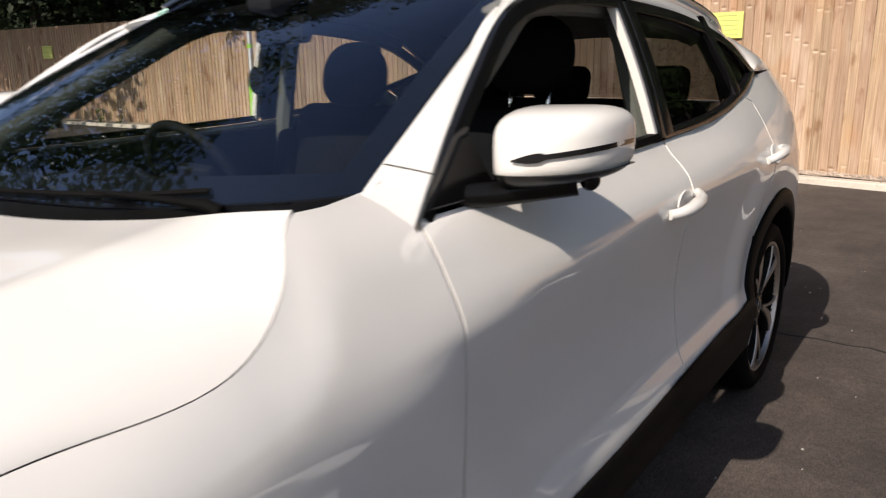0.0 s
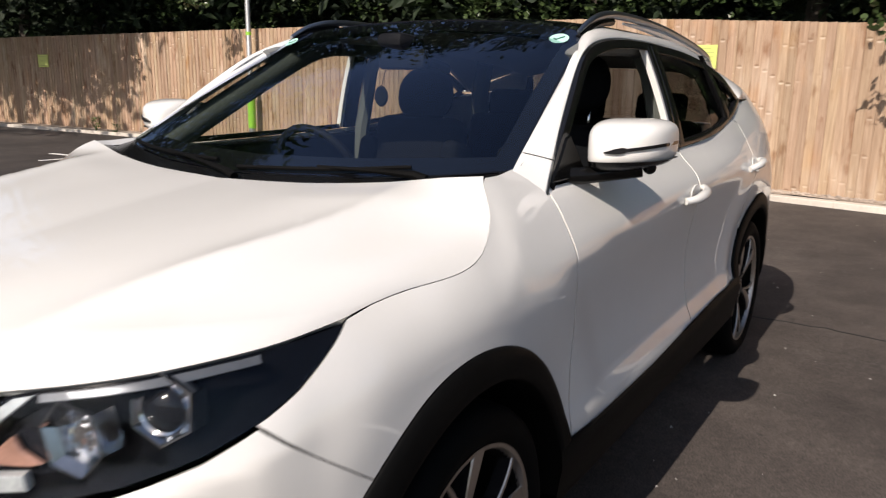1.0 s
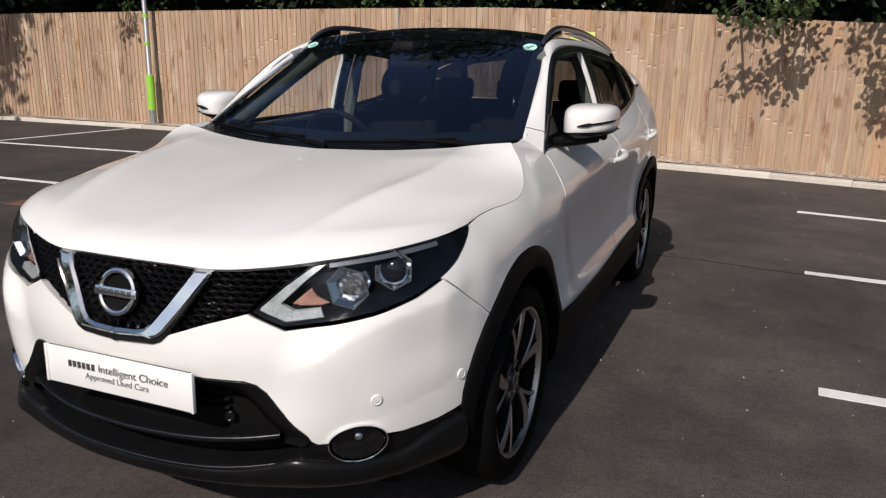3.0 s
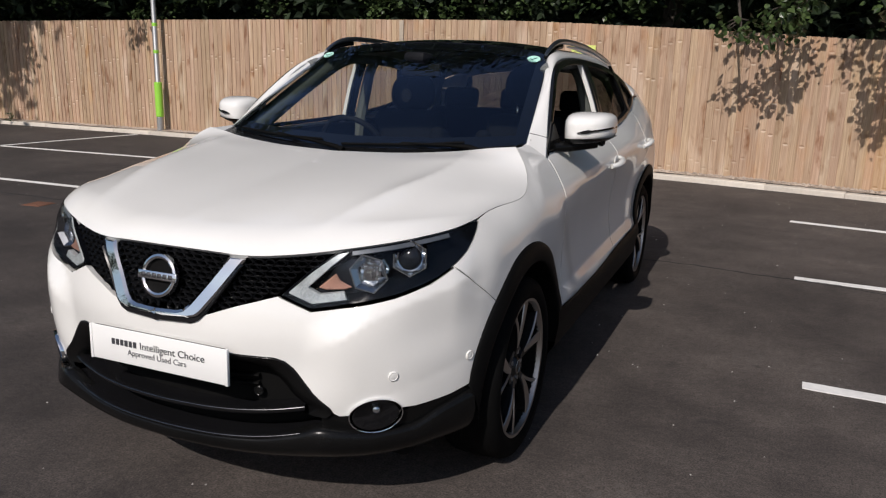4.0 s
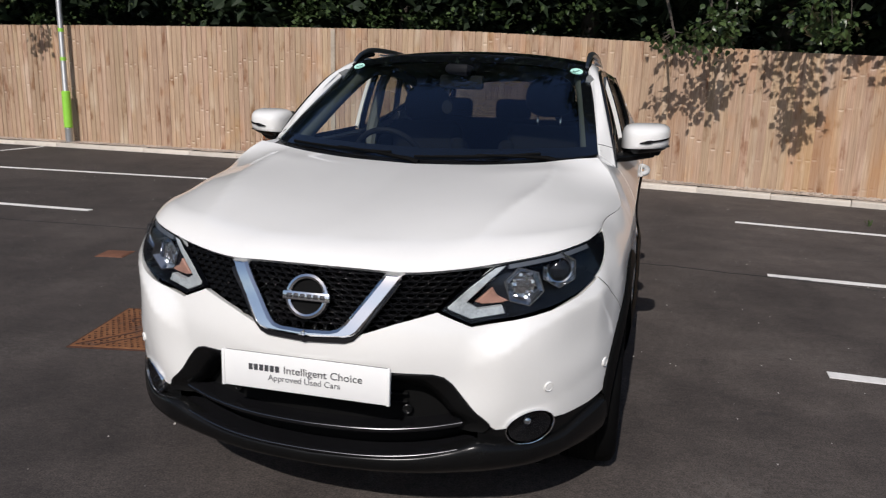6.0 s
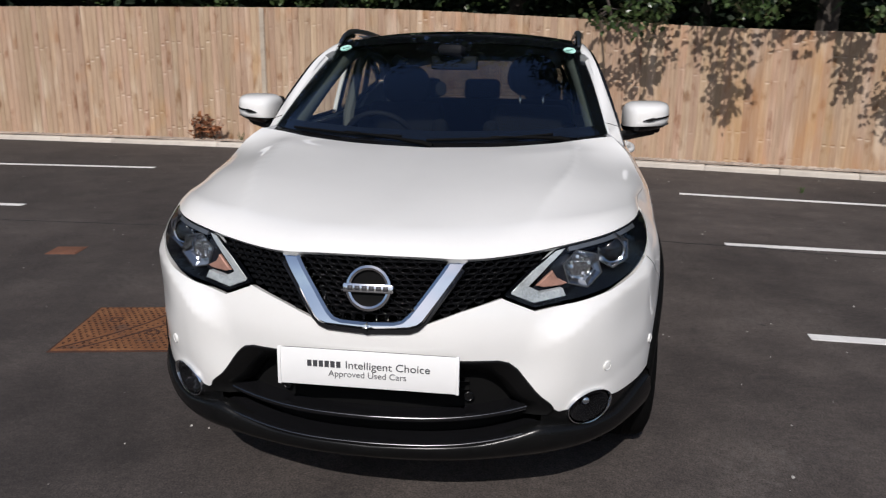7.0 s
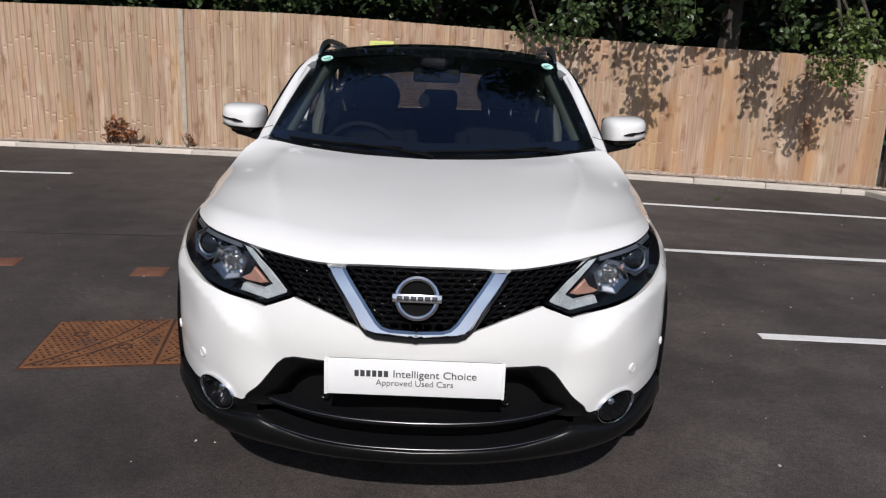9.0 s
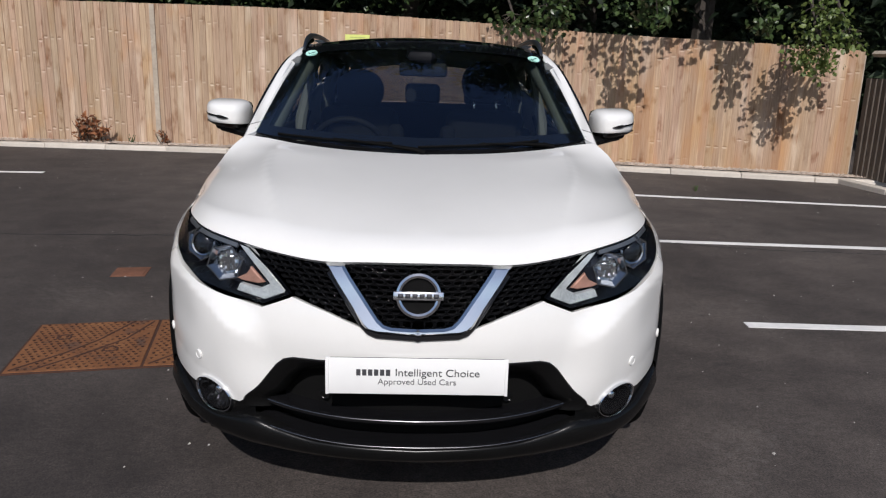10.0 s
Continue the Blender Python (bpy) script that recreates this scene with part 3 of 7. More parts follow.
arch_f_part = cladding(ARCH_F, ARCH_F_IN, "wheel_arch_trim", "black plastic wheel arch trim")
arch_r_part = cladding(ARCH_R, ARCH_R_IN, "wheel_arch_trim", "black plastic wheel arch trim")
sill_s = np.linspace(at_y(0.375, 0.35), at_y(2.27, 0.35), 40)
sill_rise = np.interp(skin(sill_s, 0.4)[:, 1], [0.4, 1.07, 1.5, 2.2], [0.008, 0.012, 0.028, 0.045])
sill = patch("sill_trim", [skin(sill_s, z + sill_rise * (1 if z > 0.38 else 0), o) for z, o in ((0.446, 0.004), (0.440, 0.014), (0.39, 0.018), (0.30, 0.016), (0.25, -0.005), (0.23, -0.08))], ARCH_PLASTIC, car, "black plastic sill trim")
rear_low_s = np.linspace(at_y(3.02, 0.35), PLAN_END, 30)
rear_low = patch("rear_bumper_trim", [skin(rear_low_s, z, o) for z, o in ((0.50, 0.004), (0.49, 0.012), (0.35, 0.012), (0.25, -0.02))], CLADDING, car)
for o in (arch_f_part, arch_r_part, sill, rear_low):
    mirrored(o)

# lower front bumper: corner pieces, chin and blades
lip_s = np.linspace(0, at_y(-0.432, 0.40), 60)
lip_x = skin(lip_s, 0.4)[:, 0]
top_z = pchip([0, 0.30, 0.42, 0.50, 0.56, 0.64, 0.72, 0.80, 0.9], [0.306, 0.318, 0.345, 0.372, 0.362, 0.348, 0.352, 0.400, 0.440])(lip_x)
bulge_out = pchip([0, 0.3, 0.42, 0.51, 0.60, 0.72, 0.9], [0.012, 0.014, 0.022, 0.034, 0.022, 0.006, 0.002])(lip_x)
low_z = pchip([0, 0.37, 0.6, 0.9], [0.228, 0.228, 0.236, 0.262])(lip_x)
rows = []
for k, o in ((0.0, -0.03), (0.0, 0.002), (0.12, 0.012), (0.4, 0.020), (0.65, 0.016), (0.85, 0.004), (1.0, -0.022), (1.06, -0.09)):
    z = top_z * (1 - k) + low_z * k
    rows.append(skin(lip_s, z, o + bulge_out * (1 - abs(2 * k - 0.8) * 0.6)))
chin = patch("lower_bumper", rows, CLADDING, car, "black plastic lower bumper and chin", both=True)
surround = panel("fog_surround", nose((0.50, 0.43), (0.535, 0.412), (0.550, 0.400)) + FOG_RIM[20:40] + nose((0.735, 0.415), (0.80, 0.426)) + flank((-0.448, 0.441), (-0.440, 0.36)) + nose((0.80, 0.33), (0.70, 0.32), (0.60, 0.33), (0.50, 0.36)), CLADDING, car, "black plastic fog lamp surround", out=-0.004, thick=0)
mirrored(surround)
dam_s = np.linspace(0, at_y(-0.42, 0.3), 40)
dam = patch("air_dam", [skin(dam_s, 0.27, -0.09), skin(dam_s, 0.20, -0.115), skin(dam_s, 0.165, -0.13)], RUBBER, car, "black rubber air dam", both=True)
# mouth: frame round the opening, dark back, two blades
mouth_outer = nose((0.0, 0.584), (0.25, 0.582), (0.37, 0.579), (0.40, 0.570), (0.425, 0.548), (0.48, 0.475), (0.535, 0.412), (0.52, 0.398))
mouth_inner = nose((0.0, 0.548), (0.25, 0.545), (0.33, 0.535), (0.36, 0.520), (0.385, 0.500), (0.42, 0.455), (0.455, 0.415), (0.45, 0.395))
mo, mi = strip(np.array(mouth_outer), 50), strip(np.array(mouth_inner), 50)
rows = [skin((mo * (1 - k) + mi * k)[:, 0], (mo * (1 - k) + mi * k)[:, 1], o) for k, o in ((0, -0.012), (0, 0.003), (0.1, 0.006), (0.6, -0.008), (1.0, -0.03), (1.05, -0.09))]
mouth = patch("intake_surround", rows, CLADDING, car, "black plastic intake surround", both=True)
back_s = np.linspace(0, at_x(0.54, 0.5), 24)
patch("intake_back", [skin(back_s, z, -0.085) for z in (0.58, 0.5, 0.42, 0.30)], DARK, car, both=True)


def blade(z_mid, z_end, half, out):
    """A curved shelf across the intake with a thin strip for its edge highlight."""
    x = np.linspace(0, half, 30)
    z = z_mid + (z_end - z_mid) * (x / half) ** 3.2
    s = np.array([at_x(a, float(c)) for a, c in zip(x, z)])
    rows = [skin(s, z + dz, o) for dz, o in ((0.004, -0.085), (0.008, -0.02 + out), (0.010, out), (0.006, out + 0.004), (-0.004, out + 0.003), (-0.012, out - 0.006), (-0.02, -0.085))]
    ob = patch("intake_blade", rows, BLACK_GLOSS, car, "gloss black intake blade", both=True)
    # added metal strip draws the bright line that the glossy edge reflects
    lip = skin(s, z + 0.008, out + 0.005)
    lip = np.concatenate([(lip * (-1, 1, 1))[:0:-1], lip])
    bm = bmesh.new()
    tube(bm, lip, 0.0018, 6)
    part("blade_lip", bm, SMOKED, ob, "thin smoked metal strip added as the blade's edge highlight")
    return ob


blade(0.394, 0.421, 0.455, -0.006)
blade(0.308, 0.356, 0.497, 0.012)
for zz in (0.49, 0.465):
    x = np.linspace(0, 0.30, 14)
    s = np.array([at_x(a, zz) for a in x])
    patch("intake_bar", [skin(s, zz + dz, o) for dz, o in ((0.004, -0.084), (0.004, -0.066), (-0.004, -0.066), (-0.004, -0.084))], DARK, car, both=True)

# ---- grille, badge, V-shaped chrome, plate ----
grille = panel("grille", nose((0, 0.880), (0.15, 0.878), (0.275, 0.872), (0.42, 0.882), (0.535, 0.900), (0.455, 0.836), (0.372, 0.758), (0.26, 0.722), (0.148, 0.682), (0.10, 0.664), (0, 0.660)), DARK, car, "gloss black honeycomb grille", out=-0.055, both=True, thick=0.0)
bm = bmesh.new()
mesh_outline = np.array(nose((0, 0.873), (0.15, 0.871), (0.275, 0.862), (0.42, 0.870), (0.50, 0.880), (0.44, 0.826), (0.372, 0.766), (0.26, 0.730), (0.148, 0.692), (0.10, 0.676), (0, 0.676)))
cell_w, cell_h = 0.034, 0.021
for row in range(14):
    for col in range(18):
        cs, cz = (col + 0.5 * (row % 2)) * cell_w, 0.670 + row * cell_h * 0.78
        if not inside(mesh_outline, np.array([(cs, cz)]))[0]:
            continue
        for sign in (1, -1):
            if cs == 0 and sign < 0:
                continue
            ring = [(cs + cell_w * 0.5 * a, cz + cell_h * 0.5 * c) for a, c in ((1, 0.28), (0.45, 1), (-0.45, 1), (-1, 0.28), (-1, -0.28), (-0.45, -1), (0.45, -1), (1, -0.28))]
            outer = [(cs + (q[0] - cs) * 1.0, cz + (q[1] - cz) * 1.0) for q in ring]
            inner = [(cs + (q[0] - cs) * 0.70, cz + (q[1] - cz) * 0.62) for q in ring]
            tilt = noise.random() * 0.004
            p1 = [bm.verts.new(Vector(skin(q[0], q[1], -0.026)) * 1) for q in outer]
            p2 = [bm.verts.new(Vector(skin(q[0], q[1], -0.017 + tilt))) for q in [((o[0] + i[0]) / 2, (o[1] + i[1]) / 2) for o, i in zip(outer, inner)]]
            p3 = [bm.verts.new(Vector(skin(q[0], q[1], -0.045))) for q in inner]
            for ring_v in (p1, p2, p3):
                for vert in ring_v:
                    vert.co.x *= sign
            for a, c in ((p1, p2), (p2, p3)):
                for k in range(8):
                    bm.faces.new((a[k], a[(k + 1) % 8], c[(k + 1) % 8], c[k]))
part("honeycomb", bm, GRILLE_BLACK, grille, "gloss black honeycomb mesh", sharp=179)


def solid_on(surface, outline, name, mat, parent, label="", front=0.02, back=-0.03, bevel=0.004, step=0.02, both=False):
    """A thick piece with a slightly rounded edge that follows a surface inside an outline."""
    v2, faces, n = sheet_of(outline, step, 0.012)
    e = np.roll(v2[:n], -1, axis=0) - np.roll(v2[:n], 1, axis=0)
    inn = np.stack([-e[:, 1], e[:, 0]], 1)
    inn /= np.maximum(np.linalg.norm(inn, axis=1, keepdims=True), 1e-9)
    area = (v2[:n, 0] * np.roll(v2[:n, 1], -1) - np.roll(v2[:n, 0], -1) * v2[:n, 1]).sum()
    inn *= np.sign(area)
    if both:
        inn[np.abs(v2[:n, 0]) < 1e-4] = 0
    top = v2.copy()
    top[:n] += inn * bevel
    bm = bmesh.new()
    vt = [bm.verts.new(q) for q in surface(top[:, 0], top[:, 1], front)]
    vm = [bm.verts.new(q) for q in surface(v2[:n, 0], v2[:n, 1], front - bevel)]
    vb = [bm.verts.new(q) for q in surface(v2[:n, 0], v2[:n, 1], back)]
    for f in faces:
        bm.faces.new([vt[i] for i in f])
    for a, c in ((vt, vm), (vm, vb)):
        for k in range(n):
            if both and abs(v2[k, 0]) < 1e-4 and abs(v2[(k + 1) % n, 0]) < 1e-4:
                continue
            bm.faces.new((a[k], a[(k + 1) % n], c[(k + 1) % n], c[k]))
    if both:
        bmesh.ops.mirror(bm, geom=bm.verts[:] + bm.edges[:] + bm.faces[:], axis="X", merge_dist=0.0005)
        bmesh.ops.remove_doubles(bm, verts=bm.verts, dist=0.0004)
    return part(name, bm, mat, parent, label, sharp=30)


def leaning(s_, z_, out_=0.0):
    """The nose, tipped back towards the bonnet."""
    return skin(s_, z_, out_ - (np.asarray(z_, float) - 0.68) * 0.12)


solid_on(leaning, nose((0, 0.698), (0.075, 0.700), (0.098, 0.706), (0.116, 0.722), (0.222, 0.867), (0.276, 0.866), (0.158, 0.702), (0.142, 0.690), (0.118, 0.684), (0, 0.680)), "chrome_chevron", CHROME, grille, "chrome V-shaped trim", front=0.020, back=-0.04, bevel=0.007, both=True)
solid_on(skin, nose((0, 0.6795), (0.118, 0.6835), (0.142, 0.6895), (0.158, 0.7015), (0.262, 0.846), (0.268, 0.842), (0.166, 0.694), (0.146, 0.674), (0.12, 0.664), (0, 0.659)), "chevron_base", BLACK_GLOSS, grille, "gloss black foot of the chrome trim", front=0.008, back=-0.04, both=True)
# round badge: ring, bar and boss, without lettering
badge_at = Vector((0, float(skin(0.0, 0.79)[1]) - 0.002, 0.790))
bm = bmesh.new()
rings = lathe(bm, [(0.004, 0.051), (-0.010, 0.052), (-0.013, 0.058), (-0.010, 0.065), (0.004, 0.067)], 56, "y")
badge = part("badge", bm, CHROME, grille, "round chrome badge with a plain bar")
badge.matrix_local = Matrix.Translation(badge_at) @ pose(0, 0, 0, -13)
bm = bmesh.new()
box(bm, (0.146, 0.014, 0.026), (0, -0.010, 0), 0.004)
bar = part("badge_bar", bm, BRIGHT, badge)
bm = bmesh.new()
for k in range(6):
    box(bm, (0.0145, 0.002, 0.013), ((k - 2.5) * 0.0205, -0.0172, 0), 0)
part("badge_bar_inlay", bm, INK, badge)
bm = bmesh.new()
lathe(bm, [(0.002, 0.0005), (0.002, 0.052)], 40, "y")
part("badge_back", bm, DARK, badge)

plate_y = -0.9035
bm = bmesh.new()
box(bm, (0.520, 0.006, 0.111), (0, 0, 0), 0.0025)
plate = part("number_plate", bm, PLATE_WHITE, car, "white dealer show plate with grey lettering")
plate.matrix_local = pose(0, plate_y, 0.555, -1.0)
bm = bmesh.new()
box(bm, (0.512, 0.010, 0.106), (0, 0.009, 0), 0.003)
part("plate_holder", bm, CLADDING, plate)
for sx in (-1, 1):
    bm = bmesh.new()
    box(bm, (0.010, 0.012, 0.113), (sx * 0.2605, 0.0, 0), 0.002)
    part("plate_clip", bm, PLATE_WHITE, plate)


def lettering(text, size, at, mat, parent, width, name="lettering"):
    data = bpy.data.curves.new(name, "FONT")
    data.body, data.size, data.align_x, data.align_y, data.extrude = text, size, "LEFT", "CENTER", 0.0006
    temp = new(name, data)
    bpy.context.view_layer.update()
    me = bpy.data.meshes.new_from_object(temp)
    bpy.data.objects.remove(temp)
    co = np.empty(len(me.vertices) * 3)
    me.vertices.foreach_get("co", co)
    co = co.reshape(-1, 3)
    co[:, 0] = (co[:, 0] - co[:, 0].min()) * width / (co[:, 0].max() - co[:, 0].min())
    me.vertices.foreach_set("co", co.ravel())
    me.materials.clear()
    me.materials.append(mat)
    ob = new(name, me)
    ob.parent = parent
    ob.matrix_local = pose(*at, 90, 0, 0)
    return ob


lettering("Intelligent Choice", 0.032, (-0.062, -0.0042, 0.012), INK, plate, 0.244)
lettering("Approved Used Cars", 0.026, (-0.114, -0.0042, -0.016), INK_PALE, plate, 0.228)
bm = bmesh.new()
for k in range(6):
    box(bm, (0.0125, 0.0012, 0.019), (-0.170 + k * 0.0172, -0.0038, 0.012), 0)
part("print_bar", bm, INK, plate, smooth=False)

# ---- headlights ----
lamp_top = [(p[0], p[1] - 0.0045) for p in BONNET_EDGE if p[0] > at_x(0.535, 0.897)]
lamp_top[-1] = (lamp_top[-1][0] - 0.012, lamp_top[-1][1] - 0.004)
lamp_outline = nose((0.384, 0.765), (0.466, 0.729), (0.58, 0.747), (0.684, 0.771), (0.76, 0.803)) + flank((-0.507, 0.835), (-0.430, 0.870), (-0.360, 0.909)) + lamp_top[::-1] + nose((0.52, 0.8885), (0.455, 0.836))
housing = panel("headlight", lamp_outline, LAMP_BLACK, car, "clear headlight with projector lens and chrome bezels", out=-0.004, thick=0.02, step=0.02, gap=0.0, bulge=lambda v2, d: -np.minimum(d * 1.7, 0.062))
lens = panel("lens", lamp_outline, LENS, housing, "clear lens", out=0.001, thick=0.0, step=0.03)
lens.visible_shadow = False


def in_lamp(x, z, deep):
    """A place in the headlight, so deep behind its lens, and the way it faces."""
    s = at_x(x, z)
    p = Vector(skin(s, z, -deep))
    n = Vector(skin_normal(np.array([s]), np.array([z]))[0])
    return p, (n + Vector((0, -1.6, 0.0))).normalized()


def facing(p, n):
    return Matrix.Translation(p) @ n.to_track_quat("-Y", "Z").to_matrix().to_4x4()


def bezel(radius, sides, depth, spin=0.0):
    bm = bmesh.new()
    rings = lathe(bm, [(0.012, radius * 0.62), (-depth * 0.3, radius * 0.72), (-depth, radius * 0.98), (-depth, radius * 1.06), (0.02, radius * 1.08)], sides, "y")
    bmesh.ops.rotate(bm, verts=bm.verts, cent=(0, 0, 0), matrix=Matrix.Rotation(spin, 3, "Y"))
    return bm


def lamp_unit(x, z, deep, radius, spin):
    p, n = in_lamp(x, z, deep)
    m = facing(p, n)
    ob = part("bezel", bezel(radius, 6, 0.022, spin), BEZEL, housing, "hexagonal chrome bezel", smooth=False)
    ob.matrix_local = m
    return p, n, m


p, n, m = lamp_unit(0.722, 0.862, 0.046, 0.054, 0.5)
bm = bmesh.new()
bmesh.ops.create_uvsphere(bm, u_segments=28, v_segments=16, radius=0.036)
bmesh.ops.scale(bm, vec=(1, 0.7, 1), verts=bm.verts)
ob = part("projector_lens", bm, BLACK_GLOSS, housing, "round dark projector lens")
ob.matrix_local = m @ pose(0, -0.002, 0)
bm = bmesh.new()
lathe(bm, [(0.0, 0.035), (-0.013, 0.0355), (-0.015, 0.039), (0.0, 0.041)], 36, "y")
ob = part("projector_ring", bm, CHROME, housing)
ob.matrix_local = m @ pose(0, -0.004, 0)
p, n, m = lamp_unit(0.620, 0.824, 0.042, 0.058, 0.2)
bm = bmesh.new()
rnd = random.Random(3)
for i in range(9):
    for j in range(7):
        x0, z0 = -0.036 + i * 0.009, -0.030 + j * 0.010
        if x0 * x0 + z0 * z0 > 0.037**2:
            continue
        box(bm, (0.0085, 0.004, 0.0095), (x0, 0.004 + 6 * (x0 * x0 + z0 * z0), z0), 0, (rnd.uniform(-14, 14), 0, rnd.uniform(-22, 22)))
ob = part("reflector", bm, BRIGHT, housing, "faceted chrome reflector", smooth=False)
ob.matrix_local = m
solid_on(skin, nose((0.470, 0.762), (0.56, 0.760), (0.60, 0.770), (0.575, 0.80), (0.572, 0.84), (0.60, 0.875), (0.585, 0.886), (0.52, 0.838)), "lamp_lining", LAMP_SILVER, housing, "dark lamp lining", front=-0.042, back=-0.05, bevel=0.002, step=0.03)
guide = nose((0.398, 0.768), (0.468, 0.7375), (0.562, 0.752), (0.552, 0.774), (0.488, 0.766), (0.452, 0.785), (0.511, 0.846), (0.556, 0.8900), (0.524, 0.8850), (0.46, 0.828))
solid_on(skin, guide, "light_guide", LAMP_GREY, housing, "pale boomerang-shaped daytime light guide", front=-0.012, back=-0.03, bevel=0.002, step=0.02)
solid_on(skin, nose((0.480, 0.782), (0.500, 0.776), (0.558, 0.779), (0.572, 0.785), (0.540, 0.802), (0.526, 0.824)), "indicator", AMBER, housing, "pale silvered indicator reflector", front=-0.026, back=-0.035, bevel=0.003)
brow = [(p[0], p[1] - 0.006) for p in lamp_top[:-1]]
brow_low = [(p[0], p[1] - 0.018) for p in lamp_top[:-1]]
solid_on(skin, brow + brow_low[::-1], "light_guide", LAMP_BROW, housing, "smoked silver strip along the lamp's upper edge", front=-0.010, back=-0.02, bevel=0.001)
def mirror_tree(ob, parent=None):
    """A mirrored copy of a part whose pieces carry their own poses."""
    me = ob.data.copy()
    inv = ob.matrix_basis.copy()
    if parent is not ob.parent and ob.parent is not None:
        inv = ob.parent.matrix_basis @ inv
    me.transform(inv)
    me.transform(Matrix.Diagonal((-1, 1, 1, 1)))
    me.flip_normals()
    twin = new(ob.name.split(".")[0], me)
    twin.parent = parent
    twin.visible_shadow = ob.visible_shadow
    if "label" in ob:
        tagged(twin, ob["label"])
    return twin


def mirror_part(ob):
    twin = mirror_tree(ob, ob.parent)
    for child in list(ob.children):
        mirror_tree(child, twin)
    return twin


mirror_part(housing)

# ---- fog lamps, parking sensors ----
bm = bmesh.new()
prof = [(1.10, -0.015), (1.092, 0.003), (1.062, 0.008), (1.03, 0.007), (1.00, 0.001), (0.98, -0.02)]
rings = []
for k, o in prof:
    rings.append([bm.verts.new(skin(q[0], q[1], o + 0.003)) for q in oval(fog_s, fog_z, 0.083 * k * 0.9, 0.058 * k * 0.9, 48, 0.10)])
for a, c in zip(rings[:-1], rings[1:]):
    for k in range(48):
        bm.faces.new((a[k], a[(k + 1) % 48], c[(k + 1) % 48], c[k]))
fog = part("fog_lamp", bm, CHROME, car, "oval fog lamp in a chrome ring")
bowl = panel("fog_bowl", oval(fog_s, fog_z, 0.069, 0.049, 36, 0.10), BLACK_GLOSS, fog, "dark bowl of the fog lamp", out=0.004, thick=0, gap=0, step=0.009, bulge=lambda v2, d: -0.046 * np.clip(d / 0.046, 0, 1) ** 0.55)
bm = bmesh.new()
bmesh.ops.create_uvsphere(bm, u_segments=20, v_segments=12, radius=0.017)
bmesh.ops.scale(bm, vec=(1, 0.9, 1), verts=bm.verts)
q = Vector(skin(fog_s + 0.004, fog_z + 0.006, -0.030))
bmesh.ops.translate(bm, vec=q, verts=bm.verts)
part("fog_bulb", bm, CHROME, fog, "small chrome fog bulb cap")
fl_lens = panel("fog_lens", oval(fog_s, fog_z, 0.069, 0.049, 36, 0.10), LENS, fog, out=0.011, thick=0, gap=0, step=0.02)
fl_lens.visible_shadow = False
mirror_part(fog)
for cs, cz in ((at_x(0.69, 0.528), 0.528), (at_y(-0.455, 0.540), 0.540), (at_x(0.30, 0.442), 0.442)):
    o = 0.0 if cz > 0.5 else -0.07
    bm = bmesh.new()
    p, n = Vector(skin(cs, cz, o)), Vector(skin_normal(np.array([cs]), np.array([cz]))[0])
    lathe(bm, [(0.004, 0.016), (-0.003, 0.0155), (-0.0045, 0.013), (-0.003, 0.011), (-0.0035, 0.009), (-0.0038, 0.0004)], 28, "y")
    ob = part("parking_sensor", bm, PAINT if cz > 0.5 else CLADDING, car, "small round parking sensor")
    ob.matrix_local = facing(p, n)
    mirror_part(ob)

# ---- windscreen, pillars, roof ----
SCREEN_LOW = [(0, 0.215, 1.082), (0.30, 0.245, 1.090), (0.52, 0.305, 1.104), (0.65, 0.360, 1.114), (0.728, 0.424, 1.122)]
SCREEN_TOP = [(0, 1.130, 1.533), (0.3, 1.122, 1.524), (0.49, 1.110, 1.507), (0.612, 1.098, 1.480)]
ROOF_EDGE = [(0.728, 0.424, 1.122), (0.709, 0.55, 1.193), (0.679, 0.75, 1.303), (0.647, 0.93, 1.398), (0.612, 1.098, 1.480), (0.598, 1.4, 1.507), (0.586, 1.8, 1.503), (0.579, 2.3, 1.474), (0.565, 2.75, 1.425), (0.555, 3.02, 1.385)]
FRAME_TOP = [(0.800, 0.484, 1.083), (0.764, 0.605, 1.190), (0.719, 0.77, 1.313), (0.684, 0.92, 1.406), (0.665, 1.08, 1.450), (0.656, 1.4, 1.470), (0.655, 1.8, 1.456), (0.676, 2.2, 1.408), (0.713, 2.46, 1.338), (0.757, 2.66, 1.252)]
ROOF_EDGE.insert(0, (0.734, 0.385, 1.097))
FRAME_TOP.insert(0, (0.811, 0.448, 1.050))


def screen_grid(u0, u1, v0, v1, lift, nu=24, nv=20):
    low, top = curve(SCREEN_LOW), curve(SCREEN_TOP)
    us, vs = np.linspace(u0, u1, nu), np.linspace(v0, v1, nv)
    g = low(us)[None] * (1 - vs)[:, None, None] + top(us)[None] * vs[:, None, None]
    out = np.array([0, -0.55, 0.83])
    return g + out * (0.030 * (np.sin(np.pi * vs)[:, None, None] * (1 - us[None, :, None] ** 2 * 0.75)) + lift)


